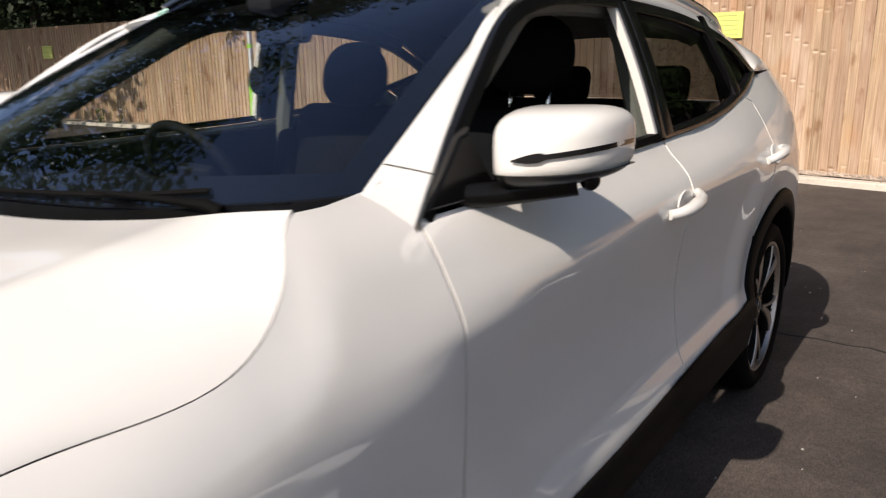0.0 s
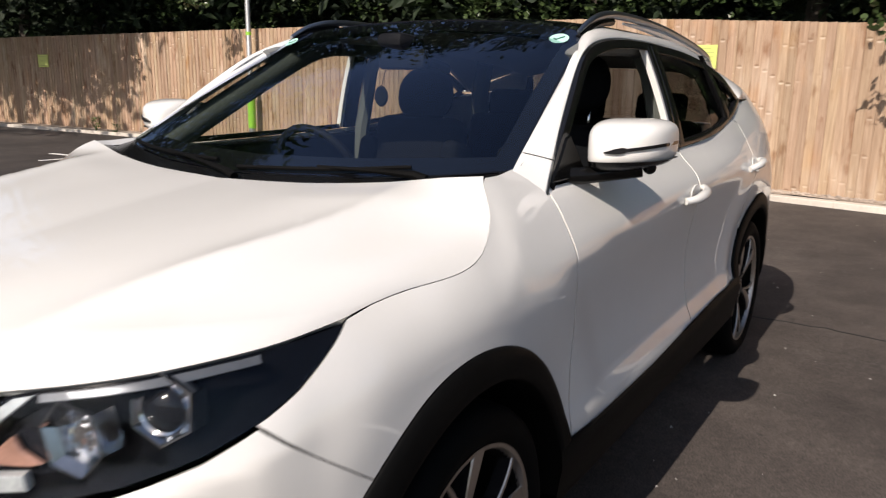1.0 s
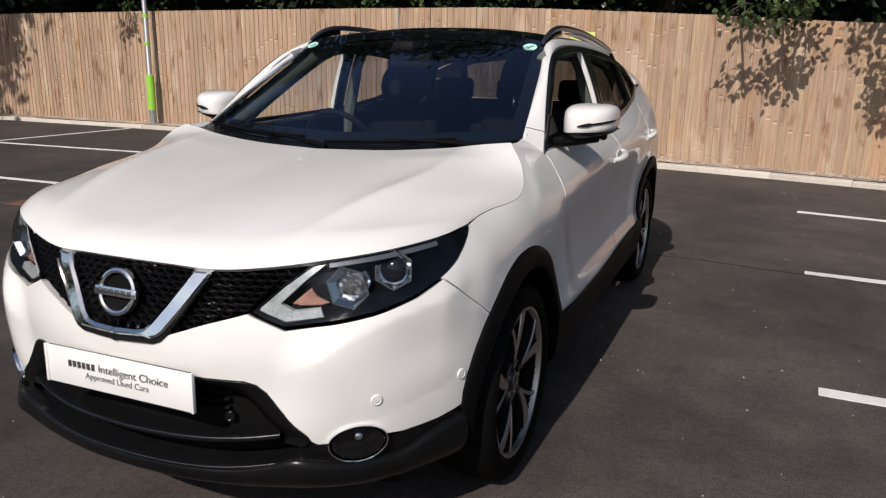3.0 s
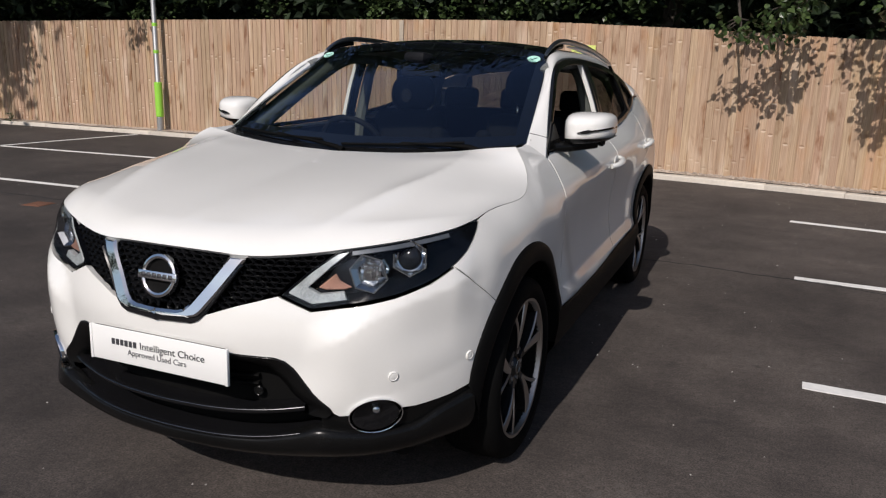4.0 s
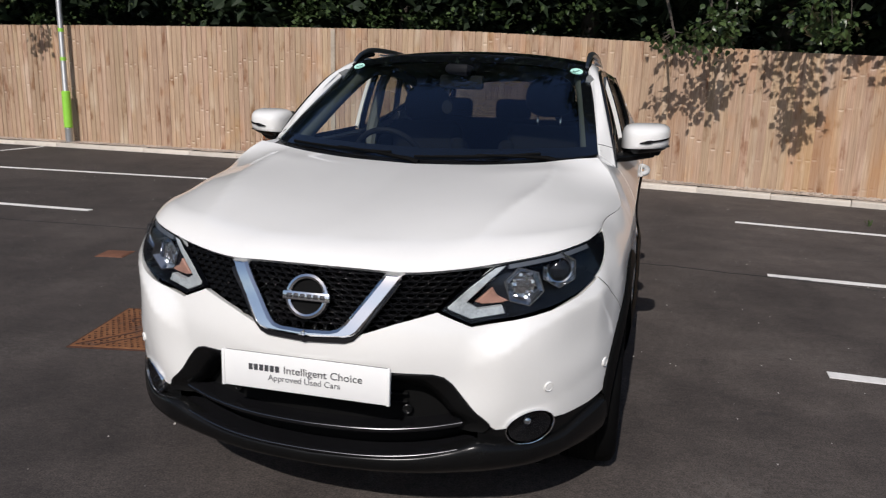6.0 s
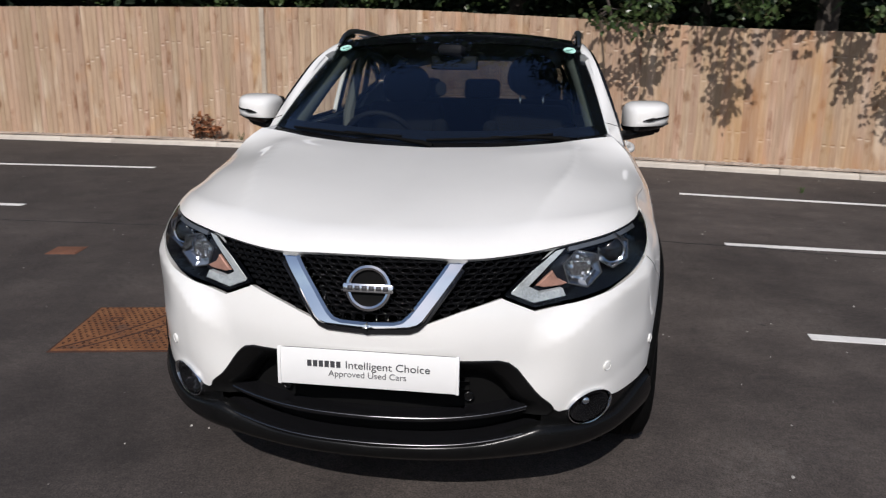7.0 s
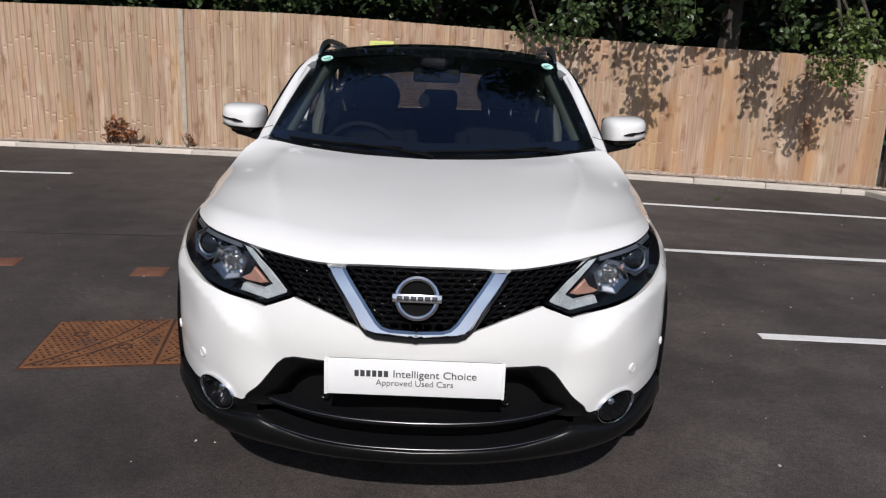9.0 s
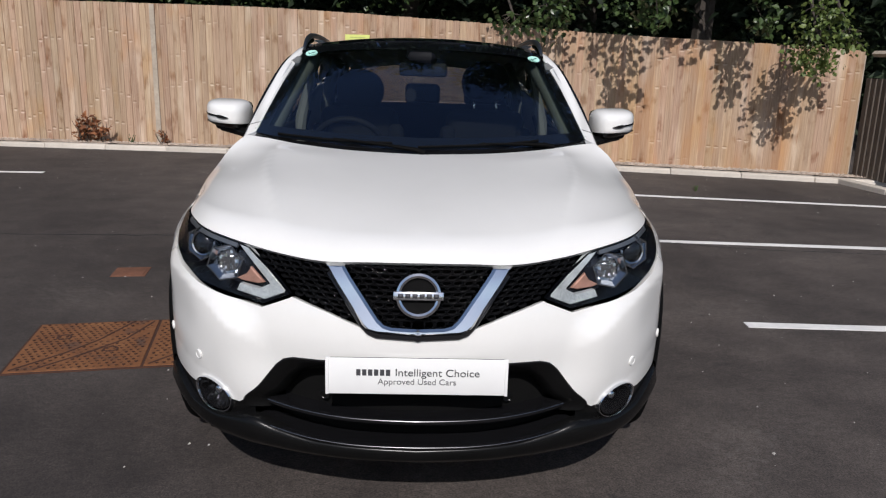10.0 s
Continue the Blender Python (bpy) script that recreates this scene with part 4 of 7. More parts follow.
windscreen = patch("windscreen", screen_grid(0, 1, 0, 1, 0.0), GLASS, car, "clear raked windscreen with a black border", both=True)
patch("screen_border", screen_grid(0, 1, 0.0, 0.085, -0.004), FRIT, windscreen, both=True)
patch("screen_border", screen_grid(0, 1, 0.905, 1, -0.004), FRIT, windscreen, both=True)
side_border = patch("screen_border", screen_grid(0.922, 1.018, 0.03, 1.0, -0.004, 6), FRIT, windscreen)
mirrored(side_border)
patch("sensor_cover", screen_grid(0, 0.13, 0.80, 0.96, -0.006, 6, 6), FRIT, windscreen, "black sensor cover behind the mirror", both=True)
sticker_c = screen_grid(0.895, 0.895, 0.895, 0.895, 0.002, 1, 1)[0, 0]
for sx in (1, -1):
    bm = bmesh.new()
    lathe(bm, [(0.0, 0.0004), (0.0, 0.030), (0.0008, 0.031)], 32, "z")
    bmesh.ops.scale(bm, vec=(1, 0.85, 1), verts=bm.verts)
    ob = part("sticker", bm, STICKER, windscreen, "small pale green oval sticker")
    c = Vector(sticker_c)
    c.x *= sx
    ob.matrix_local = Matrix.Translation(c) @ Vector((sx * 0.15, -0.55, 0.83)).to_track_quat("Z", "Y").to_matrix().to_4x4()
    bm = bmesh.new()
    box(bm, (0.03, 0.005, 0.001), (0.004, 0.002, 0.0012), 0, (0, 0, 32))
    box(bm, (0.014, 0.005, 0.001), (-0.012, -0.003, 0.0012), 0, (0, 0, -40))
    part("tick", bm, material("dark_green_print", (0.02, 0.12, 0.10), 0.5), ob)

re, ft = np.array(ROOF_EDGE), np.array(FRAME_TOP)
tt = np.r_[0, np.cumsum(np.linalg.norm(np.diff(re + ft, axis=0), axis=1))]
re_c, ft_c = spline(tt / tt[-1], re), spline(tt / tt[-1], ft)
ks = np.linspace(0, 1, 90)
rows = []
for k in np.linspace(0, 1, 10):
    g = re_c(ks) * (1 - k) + ft_c(ks) * k
    out = np.stack([np.full(len(ks), 0.75), np.interp(ks, [0, 0.3, 0.5], [-0.5, -0.4, 0.0]), np.full(len(ks), 0.6)], 1)
    g = g + out * (0.011 * math.sin(math.pi * k) ** 0.8) * (ease(ks, 0.02, 0.16) + 1.4 * ease(ks, 0.42, 0.72) * (1 - ease(ks, 0.80, 0.98)))[:, None]
    rows.append(g)
rows = [rows[0] - np.array([0.012, 0, 0.02]), *rows, rows[-1] - np.array([0.03, 0, 0.0])]
pillar = patch("roof_side", rows, PAINT, car, "white windscreen pillar and roof side")
mirrored(pillar)
at_seam = float(np.interp(0.487, re_c(ks)[:, 1], ks))
seam_pts = []
for k in np.linspace(0.02, 0.97, 14):
    q = re_c(np.array([at_seam]))[0] * (1 - k) + ft_c(np.array([at_seam]))[0] * k
    seam_pts.append(q + np.array([0.75, -0.49, 0.6]) * (0.011 * math.sin(math.pi * k) ** 0.8 * float(ease(at_seam, 0.02, 0.16)) + 0.0003))
bm = bmesh.new()
tube(bm, seam_pts, 0.0014, 6)
mirrored(part("pillar_seam", bm, RUBBER, car, "thin dark joint between wing and pillar"))
# rear pillar between roof, quarter panel and tailgate
d_s = np.linspace(at_y(2.60, 1.25), at_y(3.2, 1.25), 16)
low_line = skin(d_s, 1.25)
top_line = strip([(0.757, 2.66, 1.252), (0.655, 2.85, 1.325), (0.560, 3.02, 1.386), (0.565, 3.10, 1.30)], 16)
d_pillar = patch("rear_pillar", [top_line * (1 - k) + low_line * k + np.array([0.018, 0.0, 0.008]) * math.sin(math.pi * k) for k in np.linspace(0, 1, 8)], PAINT, car, "white rear pillar")
mirrored(d_pillar)

roof_mid = curve([(0, 1.136, 1.536), (0, 1.4, 1.557), (0, 1.8, 1.562), (0, 2.3, 1.538), (0, 2.75, 1.488), (0, 3.05, 1.440)])
roof_side = curve([(0.594, 1.104, 1.489), (0.588, 1.4, 1.512), (0.584, 1.8, 1.506), (0.577, 2.3, 1.477), (0.563, 2.75, 1.428), (0.553, 3.02, 1.388)])
ts, us = np.linspace(0, 1, 30), np.linspace(0, 1, 20)
g = roof_mid(ts)[:, None] * (1 - us[None, :, None] * np.array([1, 1, 0])) + roof_side(ts)[:, None] * (us[None, :, None] * np.array([1, 1, 0]))
g[..., 2] = roof_mid(ts)[:, None, 2] + (roof_side(ts) - roof_mid(ts))[:, None, 2] * us[None] ** 2.2
roof = patch("roof", g, ROOF_GLASS, car, "black panoramic glass roof", both=True, thick=0.02)
lining = g * np.array([0.97, 1, 1]) - np.array([0, 0, 0.045])
patch("headlining", lining, HEADLINER, car, "pale headlining", both=True)
rear_glass = patch("rear_window", np.array([strip([(0, 3.07, 1.445), (0.35, 3.06, 1.425), (0.52, 3.04, 1.395)], 12) * (1 - k) + strip([(0, 3.36, 1.10), (0.35, 3.34, 1.10), (0.60, 3.26, 1.105)], 12) * k for k in np.linspace(0, 1, 8)]), REAR_GLASS, car, "tinted rear window", both=True)
gate = []
for k in np.linspace(0, 1, 8):
    inner = np.array([0.52, 3.04, 1.395]) * (1 - k) + np.array([0.60, 3.26, 1.105]) * k
    outer = np.array([0.535, 3.035, 1.385]) * (1 - k) + np.array([0.69, 3.215, 1.10]) * k
    gate.append([inner, (inner + outer) / 2, outer])
mirrored(patch("tailgate_frame", gate, BLACK_GLOSS, car))
patch("tailgate_frame", gate, BLACK_GLOSS, car)

# roof rails
rail_line = smooth_curve([(0.606, 1.070, 1.482), (0.607, 1.14, 1.514), (0.606, 1.26, 1.543), (0.605, 1.48, 1.553), (0.602, 1.85, 1.541), (0.595, 2.32, 1.500), (0.580, 2.72, 1.444), (0.568, 2.86, 1.413)])
bm = bmesh.new()
n_r = 60
pts = rail_line(np.linspace(0, 1, n_r))
rad = [0.008 + 0.0085 * min(1, k / 8, (n_r - 1 - k) / 5) for k in range(n_r)]
tube(bm, pts, rad, 10, flat=0.85)
rail = part("roof_rail", bm, SATIN, car, "satin grey roof rail")
mirrored(rail)
bm = bmesh.new()
foot = [Vector(q) - Vector((0, 0, 0.022)) for q in rail_line(np.linspace(0.0, 0.16, 12))]
tube(bm, foot, 0.014, 8)
mirrored(part("rail_foot", bm, CLADDING, rail), rail)
bm = bmesh.new()
tube(bm, [Vector(q) - Vector((0, 0, 0.024)) for q in rail_line(np.linspace(0.22, 1.0, 30))], [0.004 + 0.013 * min(1, k / 9) for k in range(30)], 8)
rail_base = part("rail_base", bm, PAINT, car, "white roof edge under the rail")
mirrored(rail_base)

# ---- side windows ----
glass_lean = pchip([0.4, 1.0, 1.5, 2.0, 2.4, 2.7], [0.345, 0.35, 0.35, 0.37, 0.42, 0.51])
belt_x = pchip([0.45, 0.7, 1.0, 1.3, 1.6, 2.0, 2.4, 2.7], [float(skin(at_y(y, float(BELT(y))), float(BELT(y)))[0]) for y in (0.45, 0.7, 1.0, 1.3, 1.6, 2.0, 2.4, 2.7)])


def window_side(y, z, out=0.0):
    y, z = np.asarray(y, float), np.asarray(z, float)
    x = belt_x(y) - glass_lean(y) * (z - BELT(y)) + 0.010 * np.sin(np.pi * np.clip((z - BELT(y)) / 0.4, 0, 1)) + out
    return np.stack([x, y, z], -1)


frame_curve = ft_c(np.linspace(0, 1, 120))
top_of_window = lambda y: float(np.interp(y, frame_curve[:, 1], frame_curve[:, 2]))


def ribbon(line, width, name, mat, parent, label="", out=0.0, side=1, taper=None):
    """A flat band of trim along a line on the side of the cabin; it lies on one side of the line."""
    p = np.array(dense(line, 0.03))
    e = np.gradient(p, axis=0)
    nrm = np.stack([-e[:, 1], e[:, 0]], 1)
    nrm /= np.linalg.norm(nrm, axis=1, keepdims=True)
    w = np.full(len(p), width) if taper is None else np.linspace(taper[0], taper[1], len(p))
    rows = []
    for k, o in ((0, -0.02), (0, 0.0), (0.08, 0.003), (0.92, 0.003), (1, 0.0), (1, -0.02)):
        q = p + nrm * side * k * w[:, None]
        rows.append(window_side(q[:, 0], q[:, 1], out + o))
    return patch(name, rows, mat, parent, label)


front_top = [(y, top_of_window(y)) for y in np.r_[0.486, np.linspace(0.52, 1.56, 24)]]
rear_top = [(y, top_of_window(y)) for y in np.linspace(1.60, 2.64, 24)]
f_frame = ribbon(front_top, 0.030, "window_frame", BLACK_GLOSS, front_door, "black window frame", 0.004, -1)
r_frame = ribbon(rear_top, 0.032, "window_frame", BLACK_GLOSS, rear_door, "black window frame", 0.004, -1)
belt_f = ribbon([(y, float(BELT(y)) + 0.002) for y in np.linspace(0.62, 1.58, 16)], 0.020, "waist_seal", RUBBER, front_door, "black waist seal", 0.005, 1)
belt_r = ribbon([(y, float(BELT(y)) + 0.002) for y in np.linspace(1.60, 2.64, 16)], 0.022, "waist_seal", BLACK_GLOSS, rear_door, "gloss black waist seal", 0.005, 1)
b_bot, b_top = (1.610, float(BELT(1.6)) + 0.01), (1.570, top_of_window(1.570) - 0.01)
post_r = ribbon([b_bot, b_top], 0.062, "window_post", BLACK_GLOSS, rear_door, "gloss black door post", 0.006, -1)
post_f = ribbon([(b_bot[0] - 0.004, b_bot[1]), (b_top[0] - 0.004, b_top[1])], 0.036, "window_post", BLACK_GLOSS, front_door, "gloss black door post", 0.006, 1)
post_w = ribbon([(b_bot[0] - 0.043, b_bot[1]), (b_top[0] - 0.043, b_top[1])], 0.020, "door_sash", PAINT, front_door, "white painted door sash", 0.0, 1)
post_q = ribbon([(2.31, float(BELT(2.31)) + 0.01), (2.14, top_of_window(2.14) - 0.01)], 0.055, "window_post", BLACK_GLOSS, rear_door, "gloss black rear window post", 0.006, -1)
mirror_base = solid_on(window_side, [(0.492, 1.086), (0.66, 1.088), (0.70, 1.10), (0.655, 1.196), (0.628, 1.19), (0.56, 1.135)], "mirror_corner", CLADDING, front_door, "black corner piece at the mirror", front=0.012, back=-0.02)
pane_r = solid_on(window_side, [(1.63, float(BELT(1.63)))] + [(y, float(BELT(y))) for y in (1.8, 2.0, 2.2, 2.4, 2.6)] + [(y, top_of_window(y)) for y in (2.6, 2.45, 2.3, 2.1, 1.9, 1.7, 1.59)], "pane", DARK_GLASS, rear_door, "lightly tinted rear door pane", front=-0.012, back=-0.016, bevel=0.0005, step=0.08)
doors = [o for o in car.children if o.name.split(".")[0] in ("front_door", "rear_door") and o not in (front_door, rear_door)]
for mine in (front_door, rear_door):
    other = next(o for o in doors if o.name.split(".")[0] == mine.name.split(".")[0])
    for child in list(mine.children):
        mirror_tree(child, other)

# ---- door handles ----
def handle(y, z, door):
    s = at_y(y, z)
    c, n = Vector(skin(s, z)), Vector(skin_normal(np.array([s]), np.array([z]))[0])
    bm = bmesh.new()
    pts, rad = [], []
    for k in np.linspace(-1, 1, 17):
        lift = 0.030 * (1 - abs(k) ** 3.0) + 0.004
        q = Vector(skin(at_y(y + 0.105 * k, z + 0.012 * k), z + 0.012 * k))
        pts.append(q + n * lift)
        rad.append(0.013 + 0.005 * (1 - abs(k)))
    tube(bm, pts, rad, 12)
    ob = part("door_handle", bm, PAINT, door, "white door handle")
    bm = bmesh.new()
    lathe(bm, [(0.002, 0.052), (0.0055, 0.049), (0.004, 0.043), (-0.002, 0.030), (-0.003, 0.0004)], 32, "z")
    bmesh.ops.scale(bm, vec=(1.0, 0.72, 1), verts=bm.verts)
    ob2 = part("handle_recess", bm, PAINT, door, "shallow white recess behind the handle")
    ob2.matrix_local = Matrix.Translation(c + n * 0.001) @ n.to_track_quat("Z", "Y").to_matrix().to_4x4()
    other = next(o for o in doors if o.name.split(".")[0] == door.name.split(".")[0])
    mirror_tree(ob, other)
    mirror_tree(ob2, other)


handle(1.46, 0.952, front_door)
handle(2.44, 0.968, rear_door)

# ---- door mirrors ----
bm = bmesh.new()
NA, NB = 36, 22


def shell_point(b_, a):
    """A place on the rounded mirror shell."""
    ce = lambda q, e: math.copysign(abs(q) ** e, q)
    x, zz, y = ce(math.cos(b_), 0.55) * ce(math.cos(a), 0.52), ce(math.cos(b_), 0.55) * ce(math.sin(a), 0.52), ce(math.sin(b_), 0.9)
    h = 0.077 - 0.018 * (x + 1) / 2
    return x * 0.107, y * (0.140 if y < 0 else 0.05) + 0.055 * max(0, x + 0.2) ** 1.5 * 0.6, zz * h + 0.010 * x


verts = [[bm.verts.new(shell_point(-math.pi / 2 + math.pi * i / NB, 2 * math.pi * j / NA)) for j in range(NA)] for i in range(NB + 1)]
for i in range(NB):
    for j in range(NA):
        bm.faces.new((verts[i][j], verts[i][(j + 1) % NA], verts[i + 1][(j + 1) % NA], verts[i + 1][j]))
bmesh.ops.remove_doubles(bm, verts=bm.verts, dist=1e-5)
shell = part("door_mirror", bm, PAINT, car, "white door mirror with a black foot")
MIRROR_AT = pose(0.914, 0.748, 1.174, 0, 0, 4)
shell.matrix_local = MIRROR_AT
bm = bmesh.new()
# black lower slice of the shell, and the arm
low = {}
for i in range(NB + 1):
    for j in range(NA):
        q = Vector(shell_point(-math.pi / 2 + math.pi * i / NB, 2 * math.pi * j / NA)) * 1.014
        q.z = min(q.z, -0.037 + 0.05 * q.x)
        low[i, j] = q
spots = {key: bm.verts.new(q) for key, q in low.items()}
for i in range(NB):
    for j in range(NA):
        ring = [(i, j), (i, (j + 1) % NA), (i + 1, (j + 1) % NA), (i + 1, j)]
        bm.faces.new([spots[r] for r in ring])
bmesh.ops.remove_doubles(bm, verts=bm.verts, dist=1e-5)
tube(bm, [(-0.145, -0.13, -0.082), (-0.09, -0.09, -0.080), (-0.03, -0.045, -0.070), (0.03, -0.02, -0.058)], [0.022, 0.022, 0.024, 0.026], 14)
part("mirror_foot", bm, CLADDING, shell, "black plastic mirror foot")
bm = bmesh.new()
bmesh.ops.create_uvsphere(bm, u_segments=16, v_segments=10, radius=0.018)
bmesh.ops.translate(bm, vec=(0.050, -0.010, -0.058), verts=bm.verts)
part("mirror_camera", bm, CLADDING, shell)
# dark repeater slit that follows the shell
bm = bmesh.new()
slit = []
for k in np.linspace(0, 1, 16):
    a = -0.30 + 1.28 * k
    x = -0.035 + 0.142 * k
    xn = x / 0.107
    yv = -0.140 * max(0.02, (1 - min(0.999, abs(xn)) ** 3.64)) ** 0.45 + 0.055 * max(0, xn + 0.2) ** 1.5 * 0.6
    hgt = 0.0015 + 0.0065 * k / 0.25 if k < 0.25 else (0.0075 if k < 0.38 else 0.0042)
    slit.append((Vector((x, yv - 0.0060, -0.014 + 0.022 * k)), hgt))
quads = []
for c, h in slit:
    quads.append([bm.verts.new(c + Vector((0, 0, h))), bm.verts.new(c + Vector((0, 0, -h))), bm.verts.new(c + Vector((0, 0.03, -h))), bm.verts.new(c + Vector((0, 0.03, h)))])
for a, c in zip(quads[:-1], quads[1:]):
    for j in range(4):
        bm.faces.new((a[j], a[(j + 1) % 4], c[(j + 1) % 4], c[j]))
bm.faces.new(quads[0])
bm.faces.new(quads[-1][::-1])
part("repeater", bm, BLACK_GLOSS, shell, "dark repeater strip")
bm = bmesh.new()
box(bm, (0.165, 0.004, 0.105), (-0.005, 0.062, 0.0), 0.02)
part("mirror_glass", bm, CHROME, shell, "mirror glass")
mirror_part(shell)

# ---- wipers and scuttle ----
low_c = curve(SCREEN_LOW)
us = np.linspace(0, 1, 30)
hood_back = curve(rear_line)(us)
rows = [hood_back - np.array([0, 0.0, 0.012]), hood_back * 0.5 + low_c(us) * 0.5 - np.array([0, 0, 0.022]), low_c(us) - np.array([0, 0, 0.006])]
patch("scuttle", rows, CLADDING, car, "black plastic scuttle panel", both=True)


def wiper(u_tip, u_end, u_pivot):
    """An arm with its blade at rest along the foot of the screen."""
    def on_glass(u, vv, lift):
        q = low_c(np.array([abs(u)]))[0] * (1 - vv) + curve(SCREEN_TOP)(np.array([abs(u)]))[0] * vv
        return Vector((math.copysign(q[0], u), q[1], q[2])) + Vector((0, -0.55, 0.83)) * lift
    bm = bmesh.new()
    tube(bm, [on_glass(u, 0.012 + 0.018 * k, 0.007) for k, u in zip(np.linspace(0, 1, 14), np.linspace(u_tip, u_end, 14))], 0.0045, 6, flat=1.3)
    ob = part("wiper", bm, RUBBER, car, "black windscreen wiper")
    bm = bmesh.new()
    mid = (u_tip + u_end) / 2
    tube(bm, [on_glass(u_pivot, -0.035, 0.006), on_glass(u_pivot * 0.9 + mid * 0.1, -0.022, 0.014), on_glass(u_pivot * 0.6 + mid * 0.4, -0.002, 0.016), on_glass(mid, 0.028, 0.011)], [0.013, 0.011, 0.006, 0.004], 8)
    part("wiper_arm", bm, RUBBER, ob)
    return ob


wiper(-0.02, 0.66, 0.74)
wiper(-0.82, -0.16, 0.02)

# ---- underbody, wheel housings, cabin shell ----
bm = bmesh.new()
box(bm, (1.40, 3.7, 0.10), (0, 1.25, 0.27), 0.02)
part("underbody", bm, DARK, car, "dark underbody")
bm = bmesh.new()
box(bm, (1.2, 0.5, 0.30), (0, -0.38, 0.42), 0.05)
part("radiator_support", bm, DARK, car)
for hub in (HUB_F, HUB_R):
    for sx in (-1, 1):
        bm = bmesh.new()
        seg = []
        for k in range(25):
            a = math.pi * (1.06 * k / 24 - 0.03)
            seg.append((hub - 0.40 * math.cos(a), HUB_Z + 0.40 * math.sin(a)))
        for (y1, z1), (y2, z2) in zip(seg[:-1], seg[1:]):
            q = [bm.verts.new((sx * x, y, z)) for x, y, z in ((0.86, y1, z1), (0.86, y2, z2), (0.58, y2, z2), (0.58, y1, z1))]
            bm.faces.new(q)
            c = [bm.verts.new((sx * 0.58, y, z)) for y, z in ((y1, z1), (y2, z2), (hub, HUB_Z))]
            bm.faces.new(c)
        part("wheel_housing", bm, DARK, car, "black wheel housing")
in_s = np.linspace(at_y(0.45, 0.8), at_y(2.62, 0.8), 24)
door_lining = patch("door_lining", [skin(in_s, z, o) for z, o in ((1.075, -0.035), (1.06, -0.075), (0.95, -0.085), (0.8, -0.11), (0.6, -0.10), (0.32, -0.10))], TRIM, car, "dark door lining")
mirrored(door_lining)
bm = bmesh.new()
box(bm, (1.5, 2.6, 0.06), (0, 1.6, 0.36), 0.01)
part("cabin_floor", bm, TRIM, car)
bm = bmesh.new()
box(bm, (1.25, 0.05, 0.7), (0, 3.22, 0.70), 0.02)
box(bm, (1.3, 0.75, 0.04), (0, 2.9, 0.86), 0.01)
part("boot_lining", bm, TRIM, car, "dark boot lining")

# dashboard
xs = np.linspace(-0.68, 0.68, 40)
dash_rows = []
for y, z in ((0.26, 1.045), (0.40, 1.045), (0.56, 1.035), (0.70, 1.010), (0.78, 0.970), (0.80, 0.90), (0.76, 0.78), (0.70, 0.55)):
    hood_lift = 0.055 * np.exp(-((xs + 0.37) / 0.17) ** 4) * math.exp(-(((y - 0.72) / 0.12) ** 2))
    dash_rows.append(np.stack([xs, y + 0.20 * np.abs(xs) ** 2 * (1 if y < 0.6 else 0.3), z - 0.02 * xs**2 + hood_lift], 1))
patch("dashboard", dash_rows, TRIM, car, "dark grey dashboard")
bm = bmesh.new()
lathe(bm, [(0.012, 0.033), (0.0, 0.040), (-0.010, 0.044), (-0.002, 0.050), (0.02, 0.052)], 28, "y")
bmesh.ops.transform(bm, matrix=pose(0.60, 0.80, 0.965, -10, 0, 0), verts=bm.verts)
part("air_vent", bm, SATIN, car, "round air vent with a satin ring")
bm = bmesh.new()
ring = [(0.182 * math.cos(2 * math.pi * k / 40), 0.0, 0.182 * math.sin(2 * math.pi * k / 40)) for k in range(40)]
tube(bm, ring, 0.015, 10, closed=True)
box(bm, (0.16, 0.05, 0.11), (0, 0.01, -0.01), 0.03)
box(bm, (0.34, 0.02, 0.035), (0, 0.0, -0.01), 0.008)
box(bm, (0.035, 0.02, 0.17), (0, 0.0, -0.10), 0.008)
wheel_ob = part("steering_wheel", bm, TRIM, car, "black steering wheel")
wheel_ob.matrix_local = pose(-0.37, 0.955, 0.985, 26, 0, 0) @ pose(0, 0, 0)
# interior mirror
bm = bmesh.new()
box(bm, (0.245, 0.035, 0.068), (0, 0, 0), 0.014)
imirror = part("interior_mirror", bm, TRIM, car, "black rear-view mirror")
imirror.matrix_local = pose(0.0, 0.98, 1.395, -8, 0, -14)
bm = bmesh.new()
box(bm, (0.13, 0.12, 0.05), (0, -0.02, 0.055), 0.02)
part("mirror_mount", bm, TRIM, imirror)
bm = bmesh.new()
lathe(bm, [(0.006, 0.0004), (0.006, 0.030), (0.0, 0.034), (-0.006, 0.030), (-0.006, 0.0004)], 28, "y")
bmesh.ops.scale(bm, vec=(0.85, 1, 1.05), verts=bm.verts)
bmesh.ops.translate(bm, vec=(-0.058, 0.93, 1.270), verts=bm.verts)
tube(bm, [(-0.058, 0.93, 1.300), (-0.05, 0.95, 1.37)], 0.0015, 5)
part("hanging_disc", bm, TRIM, car, "black disc hanging from the mirror")
